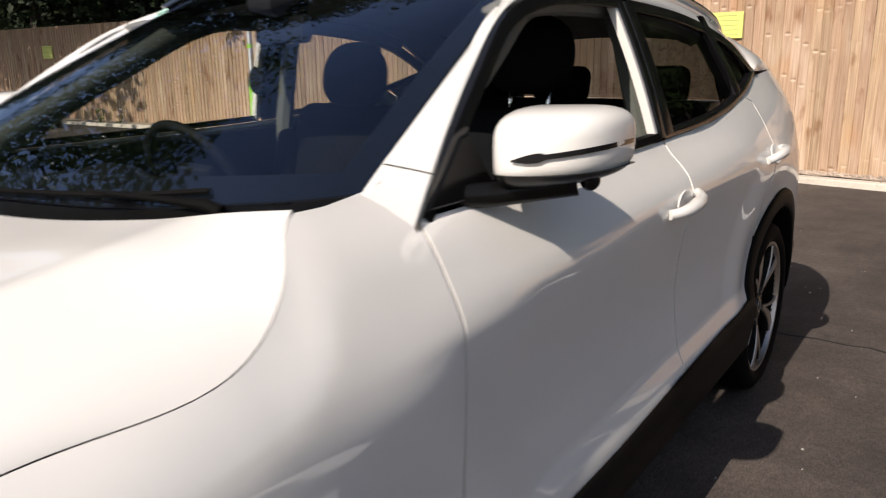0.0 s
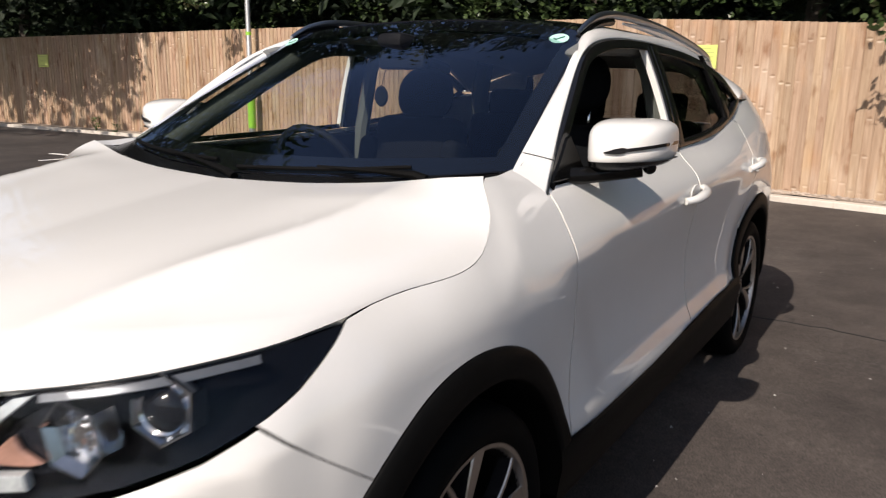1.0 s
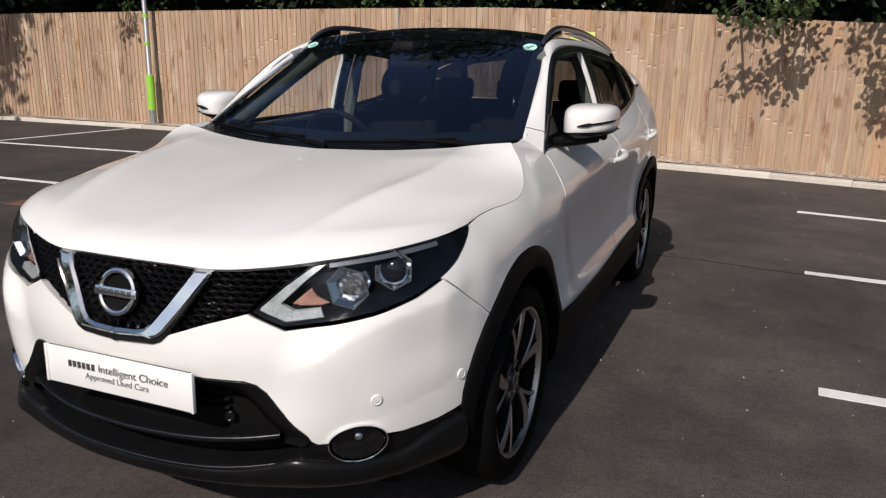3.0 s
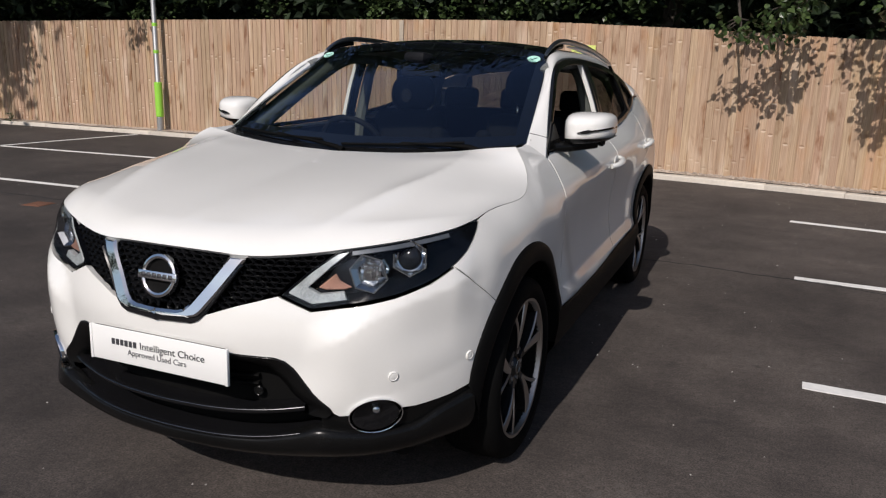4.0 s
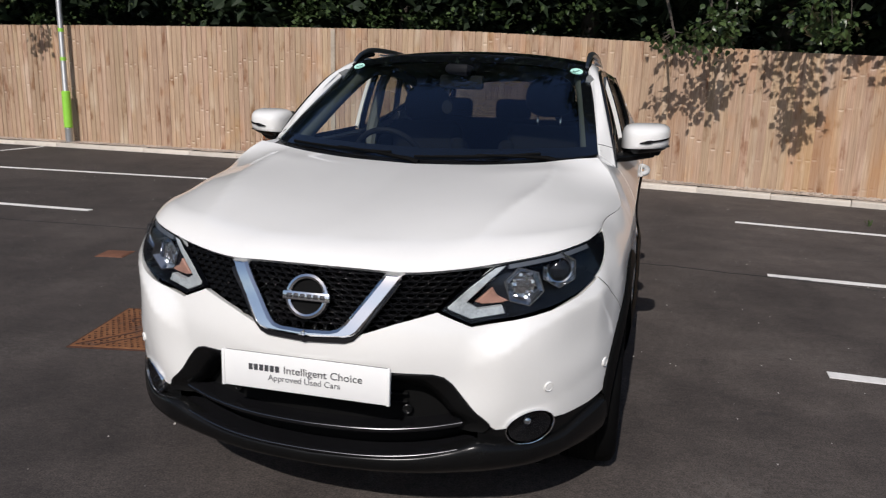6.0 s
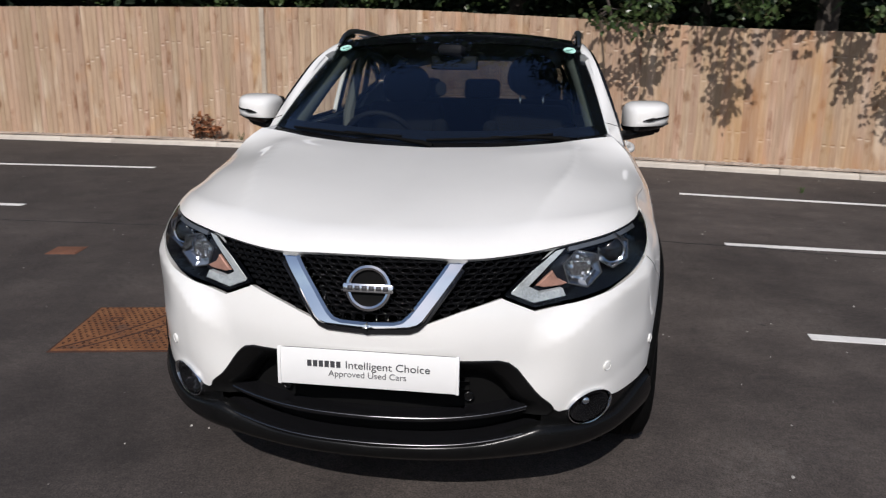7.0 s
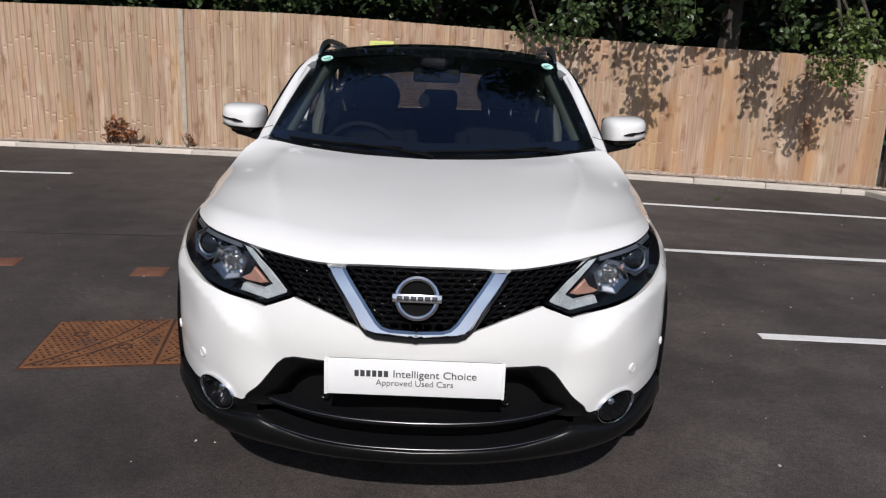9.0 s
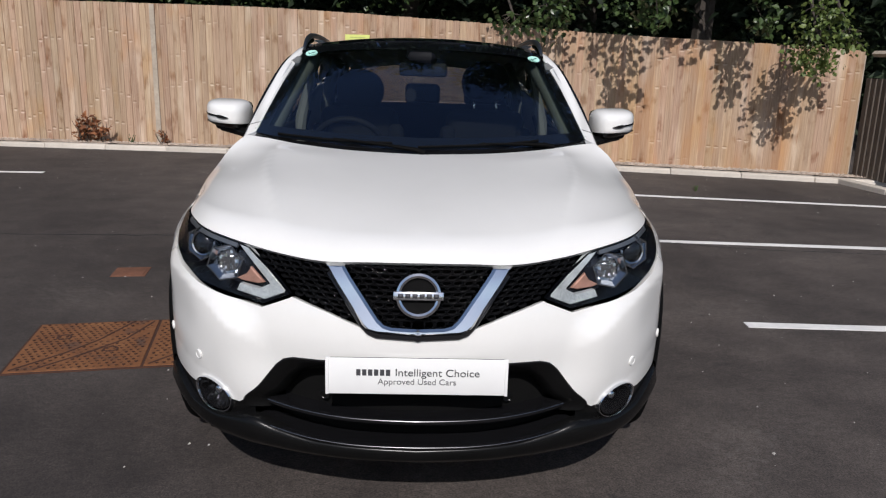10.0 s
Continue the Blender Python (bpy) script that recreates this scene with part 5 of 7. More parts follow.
# inner pillars
for sx in (-1, 1):
    bm = bmesh.new()
    tube(bm, [(sx * 0.735, 1.66, 0.90), (sx * 0.715, 1.645, 1.10), (sx * 0.650, 1.635, 1.36), (sx * 0.60, 1.63, 1.46)], [0.038, 0.034, 0.030, 0.032], 8)
    part("inner_pillar", bm, PILLAR_TRIM, car, "pale inner door pillar trim")
    bm = bmesh.new()
    tube(bm, [tuple(Vector(q) * 1 + Vector((-0.032, 0.062, -0.046))) if sx > 0 else tuple(Vector((-q[0], q[1], q[2])) + Vector((0.032, 0.062, -0.046))) for q in re_c(np.linspace(0.02, 0.36, 12))], 0.044, 12)
    part("inner_screen_pillar", bm, PILLAR_TRIM, car, "pale inner windscreen pillar trim")
    bm = bmesh.new()
    tube(bm, [(sx * 0.70, 2.74, 1.05), (sx * 0.66, 2.66, 1.25), (sx * 0.58, 2.58, 1.42)], 0.05, 8)
    part("inner_roof_rail", (lambda b_: (tube(b_, [(sx * (q[0] - 0.040), q[1], q[2] - 0.022) for q in ft_c(np.linspace(0.26, 0.80, 16))], 0.030, 8), b_)[1])(bmesh.new()), ROOF_LINING, car, "grey inner roof rail trim")
    part("inner_rear_pillar", bm, PILLAR_TRIM, car, "pale inner rear pillar trim")


def cushion(bm, size, at, turn=(0, 0, 0), soft=0.05):
    box(bm, size, at, min(soft, min(size) * 0.45), turn, 4)


def seat(x, y, headrest_h=1.285, wide=0.50, name="front_seat"):
    bm = bmesh.new()
    cushion(bm, (wide, 0.50, 0.16), (x, y - 0.25, 0.56), (6, 0, 0))
    holder = part(name, bm, FABRIC, car, "black cloth seat with headrest")
    bm = bmesh.new()
    cushion(bm, (wide * 0.92, 0.15, 0.60), (x, y + 0.06, 0.87), (-14, 0, 0), 0.068)
    for sx in (-1, 1):
        cushion(bm, (0.09, 0.17, 0.46), (x + sx * wide * 0.44, y + 0.02, 0.84), (-14, 0, 0), 0.04)
    part("backrest", bm, FABRIC, holder)
    bm = bmesh.new()
    bmesh.ops.create_uvsphere(bm, u_segments=28, v_segments=18, radius=1.0)
    for q in bm.verts:
        q.co = Vector((math.copysign(abs(q.co.x) ** 0.8, q.co.x) * (0.142 - 0.02 * max(0, q.co.z)), q.co.y * 0.062, math.copysign(abs(q.co.z) ** 0.75, q.co.z) * 0.118))
    bmesh.ops.transform(bm, matrix=pose(x, y + 0.15, headrest_h + 0.01, -10, 0, 0), verts=bm.verts)
    part("headrest", bm, FABRIC, holder)
    for sx in (-1, 1):
        bm = bmesh.new()
        tube(bm, [(x + sx * 0.065, y + 0.13, 1.12), (x + sx * 0.065, y + 0.155, headrest_h - 0.06)], 0.006, 8)
        part("headrest_post", bm, CHROME, holder, "chrome headrest post")
    return holder


seat(0.37, 1.47, 1.315)
seat(-0.37, 1.52, 1.250)
bm = bmesh.new()
cushion(bm, (1.28, 0.50, 0.18), (0, 2.15, 0.56), (4, 0, 0))
bench = part("rear_seat", bm, FABRIC, car, "black cloth rear bench")
bm = bmesh.new()
cushion(bm, (1.26, 0.14, 0.62), (0, 2.47, 0.84), (-16, 0, 0))
part("backrest", bm, FABRIC, bench)
for x in (-0.42, 0.0, 0.42):
    bm = bmesh.new()
    cushion(bm, (0.25, 0.09, 0.15), (x, 2.58, 1.20), (-12, 0, 0), 0.04)
    part("headrest", bm, FABRIC, bench)

# ---- wheels ----
def build_wheel(at):
    bm = bmesh.new()
    w = 0.112
    lathe(bm, [(-0.090, 0.254), (-w, 0.272), (-w - 0.004, 0.300), (-0.100, 0.328), (-0.078, 0.3385), (0.0, 0.340), (0.078, 0.3385), (0.100, 0.328), (w + 0.004, 0.300), (w, 0.275), (0.099, 0.258), (0.090, 0.250)], 72, "x")
    tyre = part("wheel", bm, RUBBER, car, "alloy wheel with black tyre and machined spokes")
    tyre.matrix_local = pose(*at)
    bm = bmesh.new()
    for r in (-0.05, -0.017, 0.017, 0.05):
        lathe(bm, [(r - 0.005, 0.3395), (r - 0.003, 0.3412), (r + 0.003, 0.3412), (r + 0.005, 0.3395)], 72, "x")
    part("tread", bm, RUBBER, tyre)
    bm = bmesh.new()
    lathe(bm, [(0.090, 0.2505), (0.098, 0.2500), (0.100, 0.2580), (0.104, 0.2600), (0.103, 0.2500), (0.085, 0.2440)], 72, "x")
    part("rim_edge", bm, ALLOY, tyre, "bright machined rim edge")
    bm = bmesh.new()
    lathe(bm, [(0.088, 0.2450), (0.02, 0.228), (-0.09, 0.232), (-0.10, 0.246)], 60, "x")
    lathe(bm, [(-0.02, 0.18), (-0.02, 0.07)], 40, "x")
    part("rim_barrel", bm, DARK, tyre, "gloss black rim barrel")
    bm = bmesh.new()
    lathe(bm, [(-0.035, 0.155), (-0.028, 0.160), (-0.02, 0.155), (-0.02, 0.06)], 48, "x")
    part("brake_disc", bm, SMOKED, tyre, "steel brake disc")

    def spoke(name, mat, r0, r1, a0, a1, w0, w1, x0, x1, deep):
        bm = bmesh.new()
        n = 8
        secs = []
        for k in range(n + 1):
            t = k / n
            r, a, ww, xx = r0 + (r1 - r0) * t, a0 + (a1 - a0) * t, w0 + (w1 - w0) * t, x0 + (x1 - x0) * t + 0.006 * math.sin(math.pi * t)
            c = Vector((0, math.cos(a) * r, math.sin(a) * r))
            side = Vector((0, -math.sin(a), math.cos(a)))
            secs.append([bm.verts.new(c + side * ww / 2 + Vector((xx, 0, 0))), bm.verts.new(c - side * ww / 2 + Vector((xx, 0, 0))), bm.verts.new(c - side * (ww / 2 + 0.002) + Vector((xx - deep, 0, 0))), bm.verts.new(c + side * (ww / 2 + 0.002) + Vector((xx - deep, 0, 0)))])
        for p_, q_ in zip(secs[:-1], secs[1:]):
            for j in range(4):
                bm.faces.new((p_[j], p_[(j + 1) % 4], q_[(j + 1) % 4], q_[j]))
        bm.faces.new(secs[0])
        bm.faces.new(secs[-1][::-1])
        part(name, bm, mat, tyre, smooth=False)

    for k in range(5):
        a = 2 * math.pi * k / 5 + 0.35
        spoke("spoke", ALLOY, 0.082, 0.250, a + 0.10, a - 0.17, 0.014, 0.044, 0.084, 0.096, 0.004)
        spoke("spoke", ALLOY, 0.082, 0.250, a + 0.16, a + 0.36, 0.008, 0.009, 0.084, 0.096, 0.004)
        spoke("spoke_back", WHEEL_BLACK, 0.05, 0.248, a + 0.08, a - 0.17, 0.020, 0.049, 0.079, 0.091, 0.035)
        spoke("spoke_back", WHEEL_BLACK, 0.05, 0.248, a + 0.14, a + 0.36, 0.014, 0.015, 0.079, 0.091, 0.030)
    bm = bmesh.new()
    lathe(bm, [(0.04, 0.085), (0.074, 0.080), (0.078, 0.070), (0.070, 0.040), (0.080, 0.033), (0.084, 0.028), (0.085, 0.0004)], 40, "x")
    part("hub_cap", bm, WHEEL_BLACK, tyre, "gloss black hub cap")
    bm = bmesh.new()
    lathe(bm, [(0.0842, 0.022), (0.0858, 0.024), (0.0842, 0.026)], 32, "x")
    part("cap_ring", bm, ALLOY, tyre)
    for k in range(5):
        a = 2 * math.pi * k / 5 + 0.1
        bm = bmesh.new()
        lathe(bm, [(0.05, 0.010), (0.078, 0.009), (0.079, 0.0004)], 8, "x", (0, 0.055 * math.cos(a), 0.055 * math.sin(a)))
        part("wheel_nut", bm, SATIN, tyre)
    return tyre


wheel = build_wheel((0.780, HUB_F, HUB_Z))
copy_thing(wheel, pose(0.775, HUB_R, HUB_Z, 25, 0, 0))
copy_thing(wheel, pose(-0.780, HUB_F, HUB_Z, 0, 0, 180))
copy_thing(wheel, pose(-0.775, HUB_R, HUB_Z, 10, 0, 180))

# ---- ground ----
def asphalt():
    m = bpy.data.materials.new("worn_asphalt")
    m.use_nodes = True
    nodes, links = m.node_tree.nodes, m.node_tree.links
    b = nodes["Principled BSDF"]
    where = nodes.new("ShaderNodeTexCoord").outputs["Object"]

    def noise_of(scale, detail=5.0, rough=0.6):
        t = nodes.new("ShaderNodeTexNoise")
        t.inputs["Scale"].default_value, t.inputs["Detail"].default_value, t.inputs["Roughness"].default_value = scale, detail, rough
        links.new(where, t.inputs["Vector"])
        return t.outputs["Fac"]

    def ramp_of(fac, p0, c0, p1, c1):
        r = nodes.new("ShaderNodeValToRGB")
        r.color_ramp.elements[0].position, r.color_ramp.elements[1].position = p0, p1
        r.color_ramp.elements[0].color, r.color_ramp.elements[1].color = (*c0, 1), (*c1, 1)
        links.new(fac, r.inputs[0])
        return r.outputs[0]

    def mixed(kind, fac, a, c):
        x = nodes.new("ShaderNodeMix")
        x.data_type, x.blend_type = "RGBA", kind
        x.inputs[0].default_value = 1.0
        if fac is not None:
            links.new(fac, x.inputs[0])
        links.new(a, x.inputs[6])
        links.new(c, x.inputs[7])
        return x.outputs[2]

    base = ramp_of(noise_of(0.6, 8, 0.7), 0.34, (0.031, 0.0258, 0.0242), 0.66, (0.088, 0.074, 0.0675))
    blotch = ramp_of(noise_of(3.2, 6, 0.65), 0.34, (0.78, 0.77, 0.77), 0.68, (1.20, 1.20, 1.18))
    base = mixed("MULTIPLY", None, base, blotch)
    fine = ramp_of(noise_of(130, 3), 0.32, (0.45, 0.45, 0.45), 0.70, (1.60, 1.57, 1.53))
    col = mixed("MULTIPLY", None, base, fine)
    col = mixed("MULTIPLY", None, col, ramp_of(noise_of(38, 4, 0.7), 0.32, (0.70, 0.70, 0.70), 0.70, (1.28, 1.28, 1.27)))
    vor = nodes.new("ShaderNodeTexVoronoi")
    vor.inputs["Scale"].default_value = 14
    links.new(where, vor.inputs["Vector"])
    speck = ramp_of(vor.outputs["Distance"], 0.035, (1, 1, 1), 0.06, (0, 0, 0))
    some = ramp_of(noise_of(9, 2), 0.66, (0, 0, 0), 0.69, (1, 1, 1))
    pale = nodes.new("ShaderNodeRGB")
    pale.outputs[0].default_value = (0.30, 0.29, 0.27, 1)
    mask = mixed("MULTIPLY", None, speck, some)
    col = mixed("MIX", mask, col, pale.outputs[0])
    # uneven picture brightness put into the colour: lighter beside the bays, darker towards the drive
    side = nodes.new("ShaderNodeSeparateXYZ")
    links.new(where, side.inputs[0])
    lane = nodes.new("ShaderNodeMath")
    lane.operation = "MULTIPLY_ADD"
    lane.inputs[1].default_value = 0.55
    links.new(side.outputs[1], lane.inputs[0])
    links.new(side.outputs[0], lane.inputs[2])
    wander = nodes.new("ShaderNodeMath")
    wander.operation = "MULTIPLY_ADD"
    wander.inputs[1].default_value = 2.4
    links.new(noise_of(0.8, 4), wander.inputs[0])
    links.new(lane.outputs[0], wander.inputs[2])
    span = nodes.new("ShaderNodeMapRange")
    span.inputs["From Min"].default_value, span.inputs["From Max"].default_value = -0.6, 3.2
    links.new(wander.outputs[0], span.inputs["Value"])
    col = mixed("MULTIPLY", None, col, ramp_of(span.outputs[0], 0.0, (0.76, 0.76, 0.77), 1.0, (1.12, 1.12, 1.11)))
    # dusty pale scuffs and small dark stains
    dust = nodes.new("ShaderNodeRGB")
    dust.outputs[0].default_value = (0.17, 0.155, 0.14, 1)
    scuff = mixed("MULTIPLY", None, ramp_of(noise_of(1.1, 3), 0.54, (0, 0, 0), 0.70, (0.55, 0.55, 0.55)), ramp_of(noise_of(26, 5, 0.75), 0.48, (0, 0, 0), 0.74, (1, 1, 1)))
    col = mixed("MIX", scuff, col, dust.outputs[0])
    oil = nodes.new("ShaderNodeRGB")
    oil.outputs[0].default_value = (0.018, 0.016, 0.016, 1)
    stain = ramp_of(noise_of(5.5, 4, 0.6), 0.655, (0, 0, 0), 0.73, (0.7, 0.7, 0.7))
    col = mixed("MIX", stain, col, oil.outputs[0])
    links.new(col, b.inputs["Base Color"])
    b.inputs["Roughness"].default_value = 0.85
    bp = nodes.new("ShaderNodeBump")
    bp.inputs["Strength"].default_value, bp.inputs["Distance"].default_value = 0.5, 0.004
    links.new(noise_of(220, 3), bp.inputs["Height"])
    links.new(bp.outputs[0], b.inputs["Normal"])
    return m


ASPHALT = asphalt()
bm = bmesh.new()
bmesh.ops.create_grid(bm, x_segments=60, y_segments=60, size=300)
ground = part("ground", bm, ASPHALT, None)
tagged(ground, "dark worn asphalt car park surface with fine pale specks", "ground", kind="structure")

ROAD_PAINT = material("worn_white_road_paint", (0.74, 0.73, 0.70), 0.8, 0, 0.16, 30, 0.3, 200)


def bay_line(a, c, width=0.085):
    a, c = Vector((*a, 0)), Vector((*c, 0))
    bm = bmesh.new()
    n = max(2, int((c - a).length / 0.12))
    along = (c - a).normalized()
    side = Vector((-along.y, along.x, 0)) * width / 2
    rnd = random.Random(int(a.x * 100) + int(a.y * 31))
    tops = []
    for k in range(n + 1):
        p = a + (c - a) * k / n
        j1, j2 = rnd.uniform(-0.004, 0.004), rnd.uniform(-0.004, 0.004)
        tops.append([bm.verts.new(p + side * (1 + j1 / width) + Vector((0, 0, z))) for z in (0.0, 0.004)] + [bm.verts.new(p - side * (1 + j2 / width) + Vector((0, 0, z))) for z in (0.004, 0.0)])
    for q, r in zip(tops[:-1], tops[1:]):
        for k in range(3):
            bm.faces.new((q[k], q[k + 1], r[k + 1], r[k]))
    bm.faces.new(tops[0])
    bm.faces.new(tops[-1][::-1])
    return tagged(part("bay_line", bm, ROAD_PAINT, None, smooth=False), "worn white painted parking bay line on asphalt", "road marking", "parking bay lines")


for y0, y1 in ((1.18, 1.02), (3.28, 3.02), (5.62, 4.95)):
    bay_line((1.90, y0), (6.4, y1))
bay_line((-4.48, 6.21), (-10.6, 5.9))
bay_line((-4.45, 3.66), (-10.2, 3.58))
bay_line((-9.43, 8.62), (-9.75, 5.2))
bay_line((-10.9, 3.58), (-16.0, 3.5))

# ---- fence line, kerb, gravel ----
fence_path = smooth_curve([(-24, 8.6), (-16, 9.10), (-8.5, 9.12), (-3.2, 8.82), (0.4, 8.39), (3.1, 7.82), (6.02, 7.08)])
fl = fence_path(np.linspace(0, 1, 800))
fence_len = np.r_[0, np.cumsum(np.linalg.norm(np.diff(fl, axis=0), axis=1))]


def on_fence(d):
    """The place d metres along the fence, and its direction in degrees."""
    x, y = np.interp(d, fence_len, fl[:, 0]), np.interp(d, fence_len, fl[:, 1])
    x2, y2 = np.interp(d + 0.05, fence_len, fl[:, 0]), np.interp(d + 0.05, fence_len, fl[:, 1])
    return float(x), float(y), math.degrees(math.atan2(y2 - y, x2 - x))


def along_of(x):
    return float(np.interp(x, fl[:, 0], fence_len))


def fence_wood():
    m = bpy.data.materials.new("rough_sawn_fence_wood")
    m.use_nodes = True
    nodes, links = m.node_tree.nodes, m.node_tree.links
    b = nodes["Principled BSDF"]
    b.inputs["Roughness"].default_value = 0.85
    tc = nodes.new("ShaderNodeTexCoord").outputs["Object"]
    info = nodes.new("ShaderNodeObjectInfo")
    shift = nodes.new("ShaderNodeVectorMath")
    shift.operation = "MULTIPLY_ADD"
    shift.inputs[1].default_value = (1, 1, 1)
    links.new(tc, shift.inputs[0])
    comb = nodes.new("ShaderNodeCombineXYZ")
    mul = nodes.new("ShaderNodeMath")
    mul.operation = "MULTIPLY"
    mul.inputs[1].default_value = 57.0
    links.new(info.outputs["Random"], mul.inputs[0])
    for k in range(3):
        links.new(mul.outputs[0], comb.inputs[k])
    links.new(comb.outputs[0], shift.inputs[2])
    mapping = nodes.new("ShaderNodeMapping")
    mapping.inputs["Scale"].default_value = (1, 1, 0.05)
    links.new(shift.outputs[0], mapping.inputs[0])
    grain = nodes.new("ShaderNodeTexNoise")
    grain.inputs["Scale"].default_value, grain.inputs["Detail"].default_value = 75, 5
    links.new(mapping.outputs[0], grain.inputs["Vector"])
    ramp = nodes.new("ShaderNodeValToRGB")
    ramp.color_ramp.elements[0].position, ramp.color_ramp.elements[1].position = 0.28, 0.72
    ramp.color_ramp.elements[0].color, ramp.color_ramp.elements[1].color = (0.300, 0.196, 0.124, 1), (0.515, 0.374, 0.258, 1)
    links.new(grain.outputs["Fac"], ramp.inputs[0])
    # knots and weathered blotches
    knots = nodes.new("ShaderNodeTexNoise")
    knots.inputs["Scale"].default_value, knots.inputs["Detail"].default_value = 5.5, 3
    links.new(shift.outputs[0], knots.inputs["Vector"])
    kr = nodes.new("ShaderNodeValToRGB")
    kr.color_ramp.elements[0].position, kr.color_ramp.elements[1].position = 0.58, 0.74
    kr.color_ramp.elements[0].color, kr.color_ramp.elements[1].color = (1, 1, 1, 1), (0.52, 0.36, 0.25, 1)
    links.new(knots.outputs["Fac"], kr.inputs[0])
    mix = nodes.new("ShaderNodeMix")
    mix.data_type, mix.blend_type = "RGBA", "MULTIPLY"
    mix.inputs[0].default_value = 1
    links.new(ramp.outputs[0], mix.inputs[6])
    links.new(kr.outputs[0], mix.inputs[7])
    hsv, rng, rng2 = nodes.new("ShaderNodeHueSaturation"), nodes.new("ShaderNodeMapRange"), nodes.new("ShaderNodeMapRange")
    rng.inputs["To Min"].default_value, rng.inputs["To Max"].default_value = 0.87, 1.10
    rng2.inputs["To Min"].default_value, rng2.inputs["To Max"].default_value = 0.491, 0.507
    again = nodes.new("ShaderNodeMath")
    again.operation = "FRACT"
    m17 = nodes.new("ShaderNodeMath")
    m17.operation = "MULTIPLY"
    m17.inputs[1].default_value = 17.3
    links.new(info.outputs["Random"], m17.inputs[0])
    links.new(m17.outputs[0], again.inputs[0])
    links.new(info.outputs["Random"], rng.inputs["Value"])
    links.new(again.outputs[0], rng2.inputs["Value"])
    links.new(rng.outputs[0], hsv.inputs["Value"])
    links.new(rng2.outputs[0], hsv.inputs["Hue"])
    place = nodes.new("ShaderNodeNewGeometry").outputs["Position"]
    split, where = nodes.new("ShaderNodeSeparateXYZ"), nodes.new("ShaderNodeSeparateXYZ")
    links.new(tc, split.inputs[0])
    links.new(place, where.inputs[0])

    def calc(kind, a, c=0.0, e=None):
        q = nodes.new("ShaderNodeMath")
        q.operation = kind
        for k, val in enumerate((a, c, e)):
            if val is None:
                continue
            if isinstance(val, (int, float)):
                q.inputs[k].default_value = val
            else:
                links.new(val, q.inputs[k])
        return q.outputs[0]

    def wave(scale, detail=2):
        mp, tex = nodes.new("ShaderNodeMapping"), nodes.new("ShaderNodeTexNoise")
        mp.inputs["Scale"].default_value = scale
        tex.inputs["Scale"].default_value, tex.inputs["Detail"].default_value = 1.0, detail
        links.new(place, mp.inputs[0])
        links.new(mp.outputs[0], tex.inputs["Vector"])
        return tex.outputs["Fac"]

    def blend(fac, a, colour, kind="MIX"):
        q = nodes.new("ShaderNodeMix")
        q.data_type, q.blend_type = "RGBA", kind
        links.new(fac, q.inputs[0])
        links.new(a, q.inputs[6])
        q.inputs[7].default_value = (*colour, 1)
        return q.outputs[2]

    def above(value, lo, hi, top=1.0):
        q = nodes.new("ShaderNodeMapRange")
        q.inputs["From Min"].default_value, q.inputs["From Max"].default_value = lo, hi
        q.inputs["To Max"].default_value = top
        links.new(value, q.inputs["Value"])
        return q.outputs[0]

    # whorls of knots at like heights on neighbouring boards
    own = nodes.new("ShaderNodeTexNoise")
    own.inputs["Scale"].default_value, own.inputs["Detail"].default_value = 1.3, 0
    links.new(info.outputs["Location"], own.inputs["Vector"])
    drift = calc("MULTIPLY", own.outputs["Fac"], 2.6)
    jitter = calc("MULTIPLY", again.outputs[0], 0.17)
    level = calc("ADD", calc("MULTIPLY_ADD", split.outputs[2], 4.6, drift), jitter)
    rise = calc("DIVIDE", calc("SUBTRACT", calc("FRACT", level), 0.5), 2.4)
    off = calc("SUBTRACT", calc("MULTIPLY_ADD", info.outputs["Random"], 0.03, 0.032), split.outputs[0])
    reach = calc("SQRT", calc("ADD", calc("POWER", calc("MULTIPLY", rise, 33.0), 2.0), calc("POWER", calc("MULTIPLY", off, 25.0), 2.0)))
    near = calc("SUBTRACT", 1.0, above(reach, 0.55, 1.0))
    chosen = calc("MULTIPLY", calc("GREATER_THAN", calc("FRACT", calc("MULTIPLY", info.outputs["Random"], 31.7)), 0.22), above(wave((0.9, 0.9, 1.7), 2), 0.49, 0.57))
    dark_side = calc("MULTIPLY", calc("MULTIPLY", near, chosen), above(rise, -0.006, 0.002))
    pale_side = calc("MULTIPLY", calc("MULTIPLY", near, chosen), above(calc("MULTIPLY", rise, -1.0), -0.004, 0.006))
    tone = blend(calc("MULTIPLY", dark_side, 0.62), mix.outputs[2], (0.17, 0.095, 0.05))
    tone = blend(calc("MULTIPLY", pale_side, 0.65), tone, (0.70, 0.58, 0.45))
    # orange resin stains, strongest towards the corner, and bleached streaks
    stain = calc("MULTIPLY", above(wave((2.6, 2.6, 0.42), 3), 0.46, 0.66), above(where.outputs[0], 1.4, 3.4, 0.62))
    stain = calc("ADD", stain, above(wave((3.2, 3.2, 1.4), 3), 0.58, 0.72, 0.35))
    tone = blend(stain, tone, (0.46, 0.25, 0.105))
    tone = blend(above(wave((5.0, 5.0, 0.9), 4), 0.56, 0.72, 0.5), tone, (0.66, 0.55, 0.43))
    links.new(tone, hsv.inputs["Color"])
    links.new(hsv.outputs[0], b.inputs["Base Color"])
    bp = nodes.new("ShaderNodeBump")
    bp.inputs["Strength"].default_value, bp.inputs["Distance"].default_value = 0.7, 0.003
    links.new(grain.outputs["Fac"], bp.inputs["Height"])
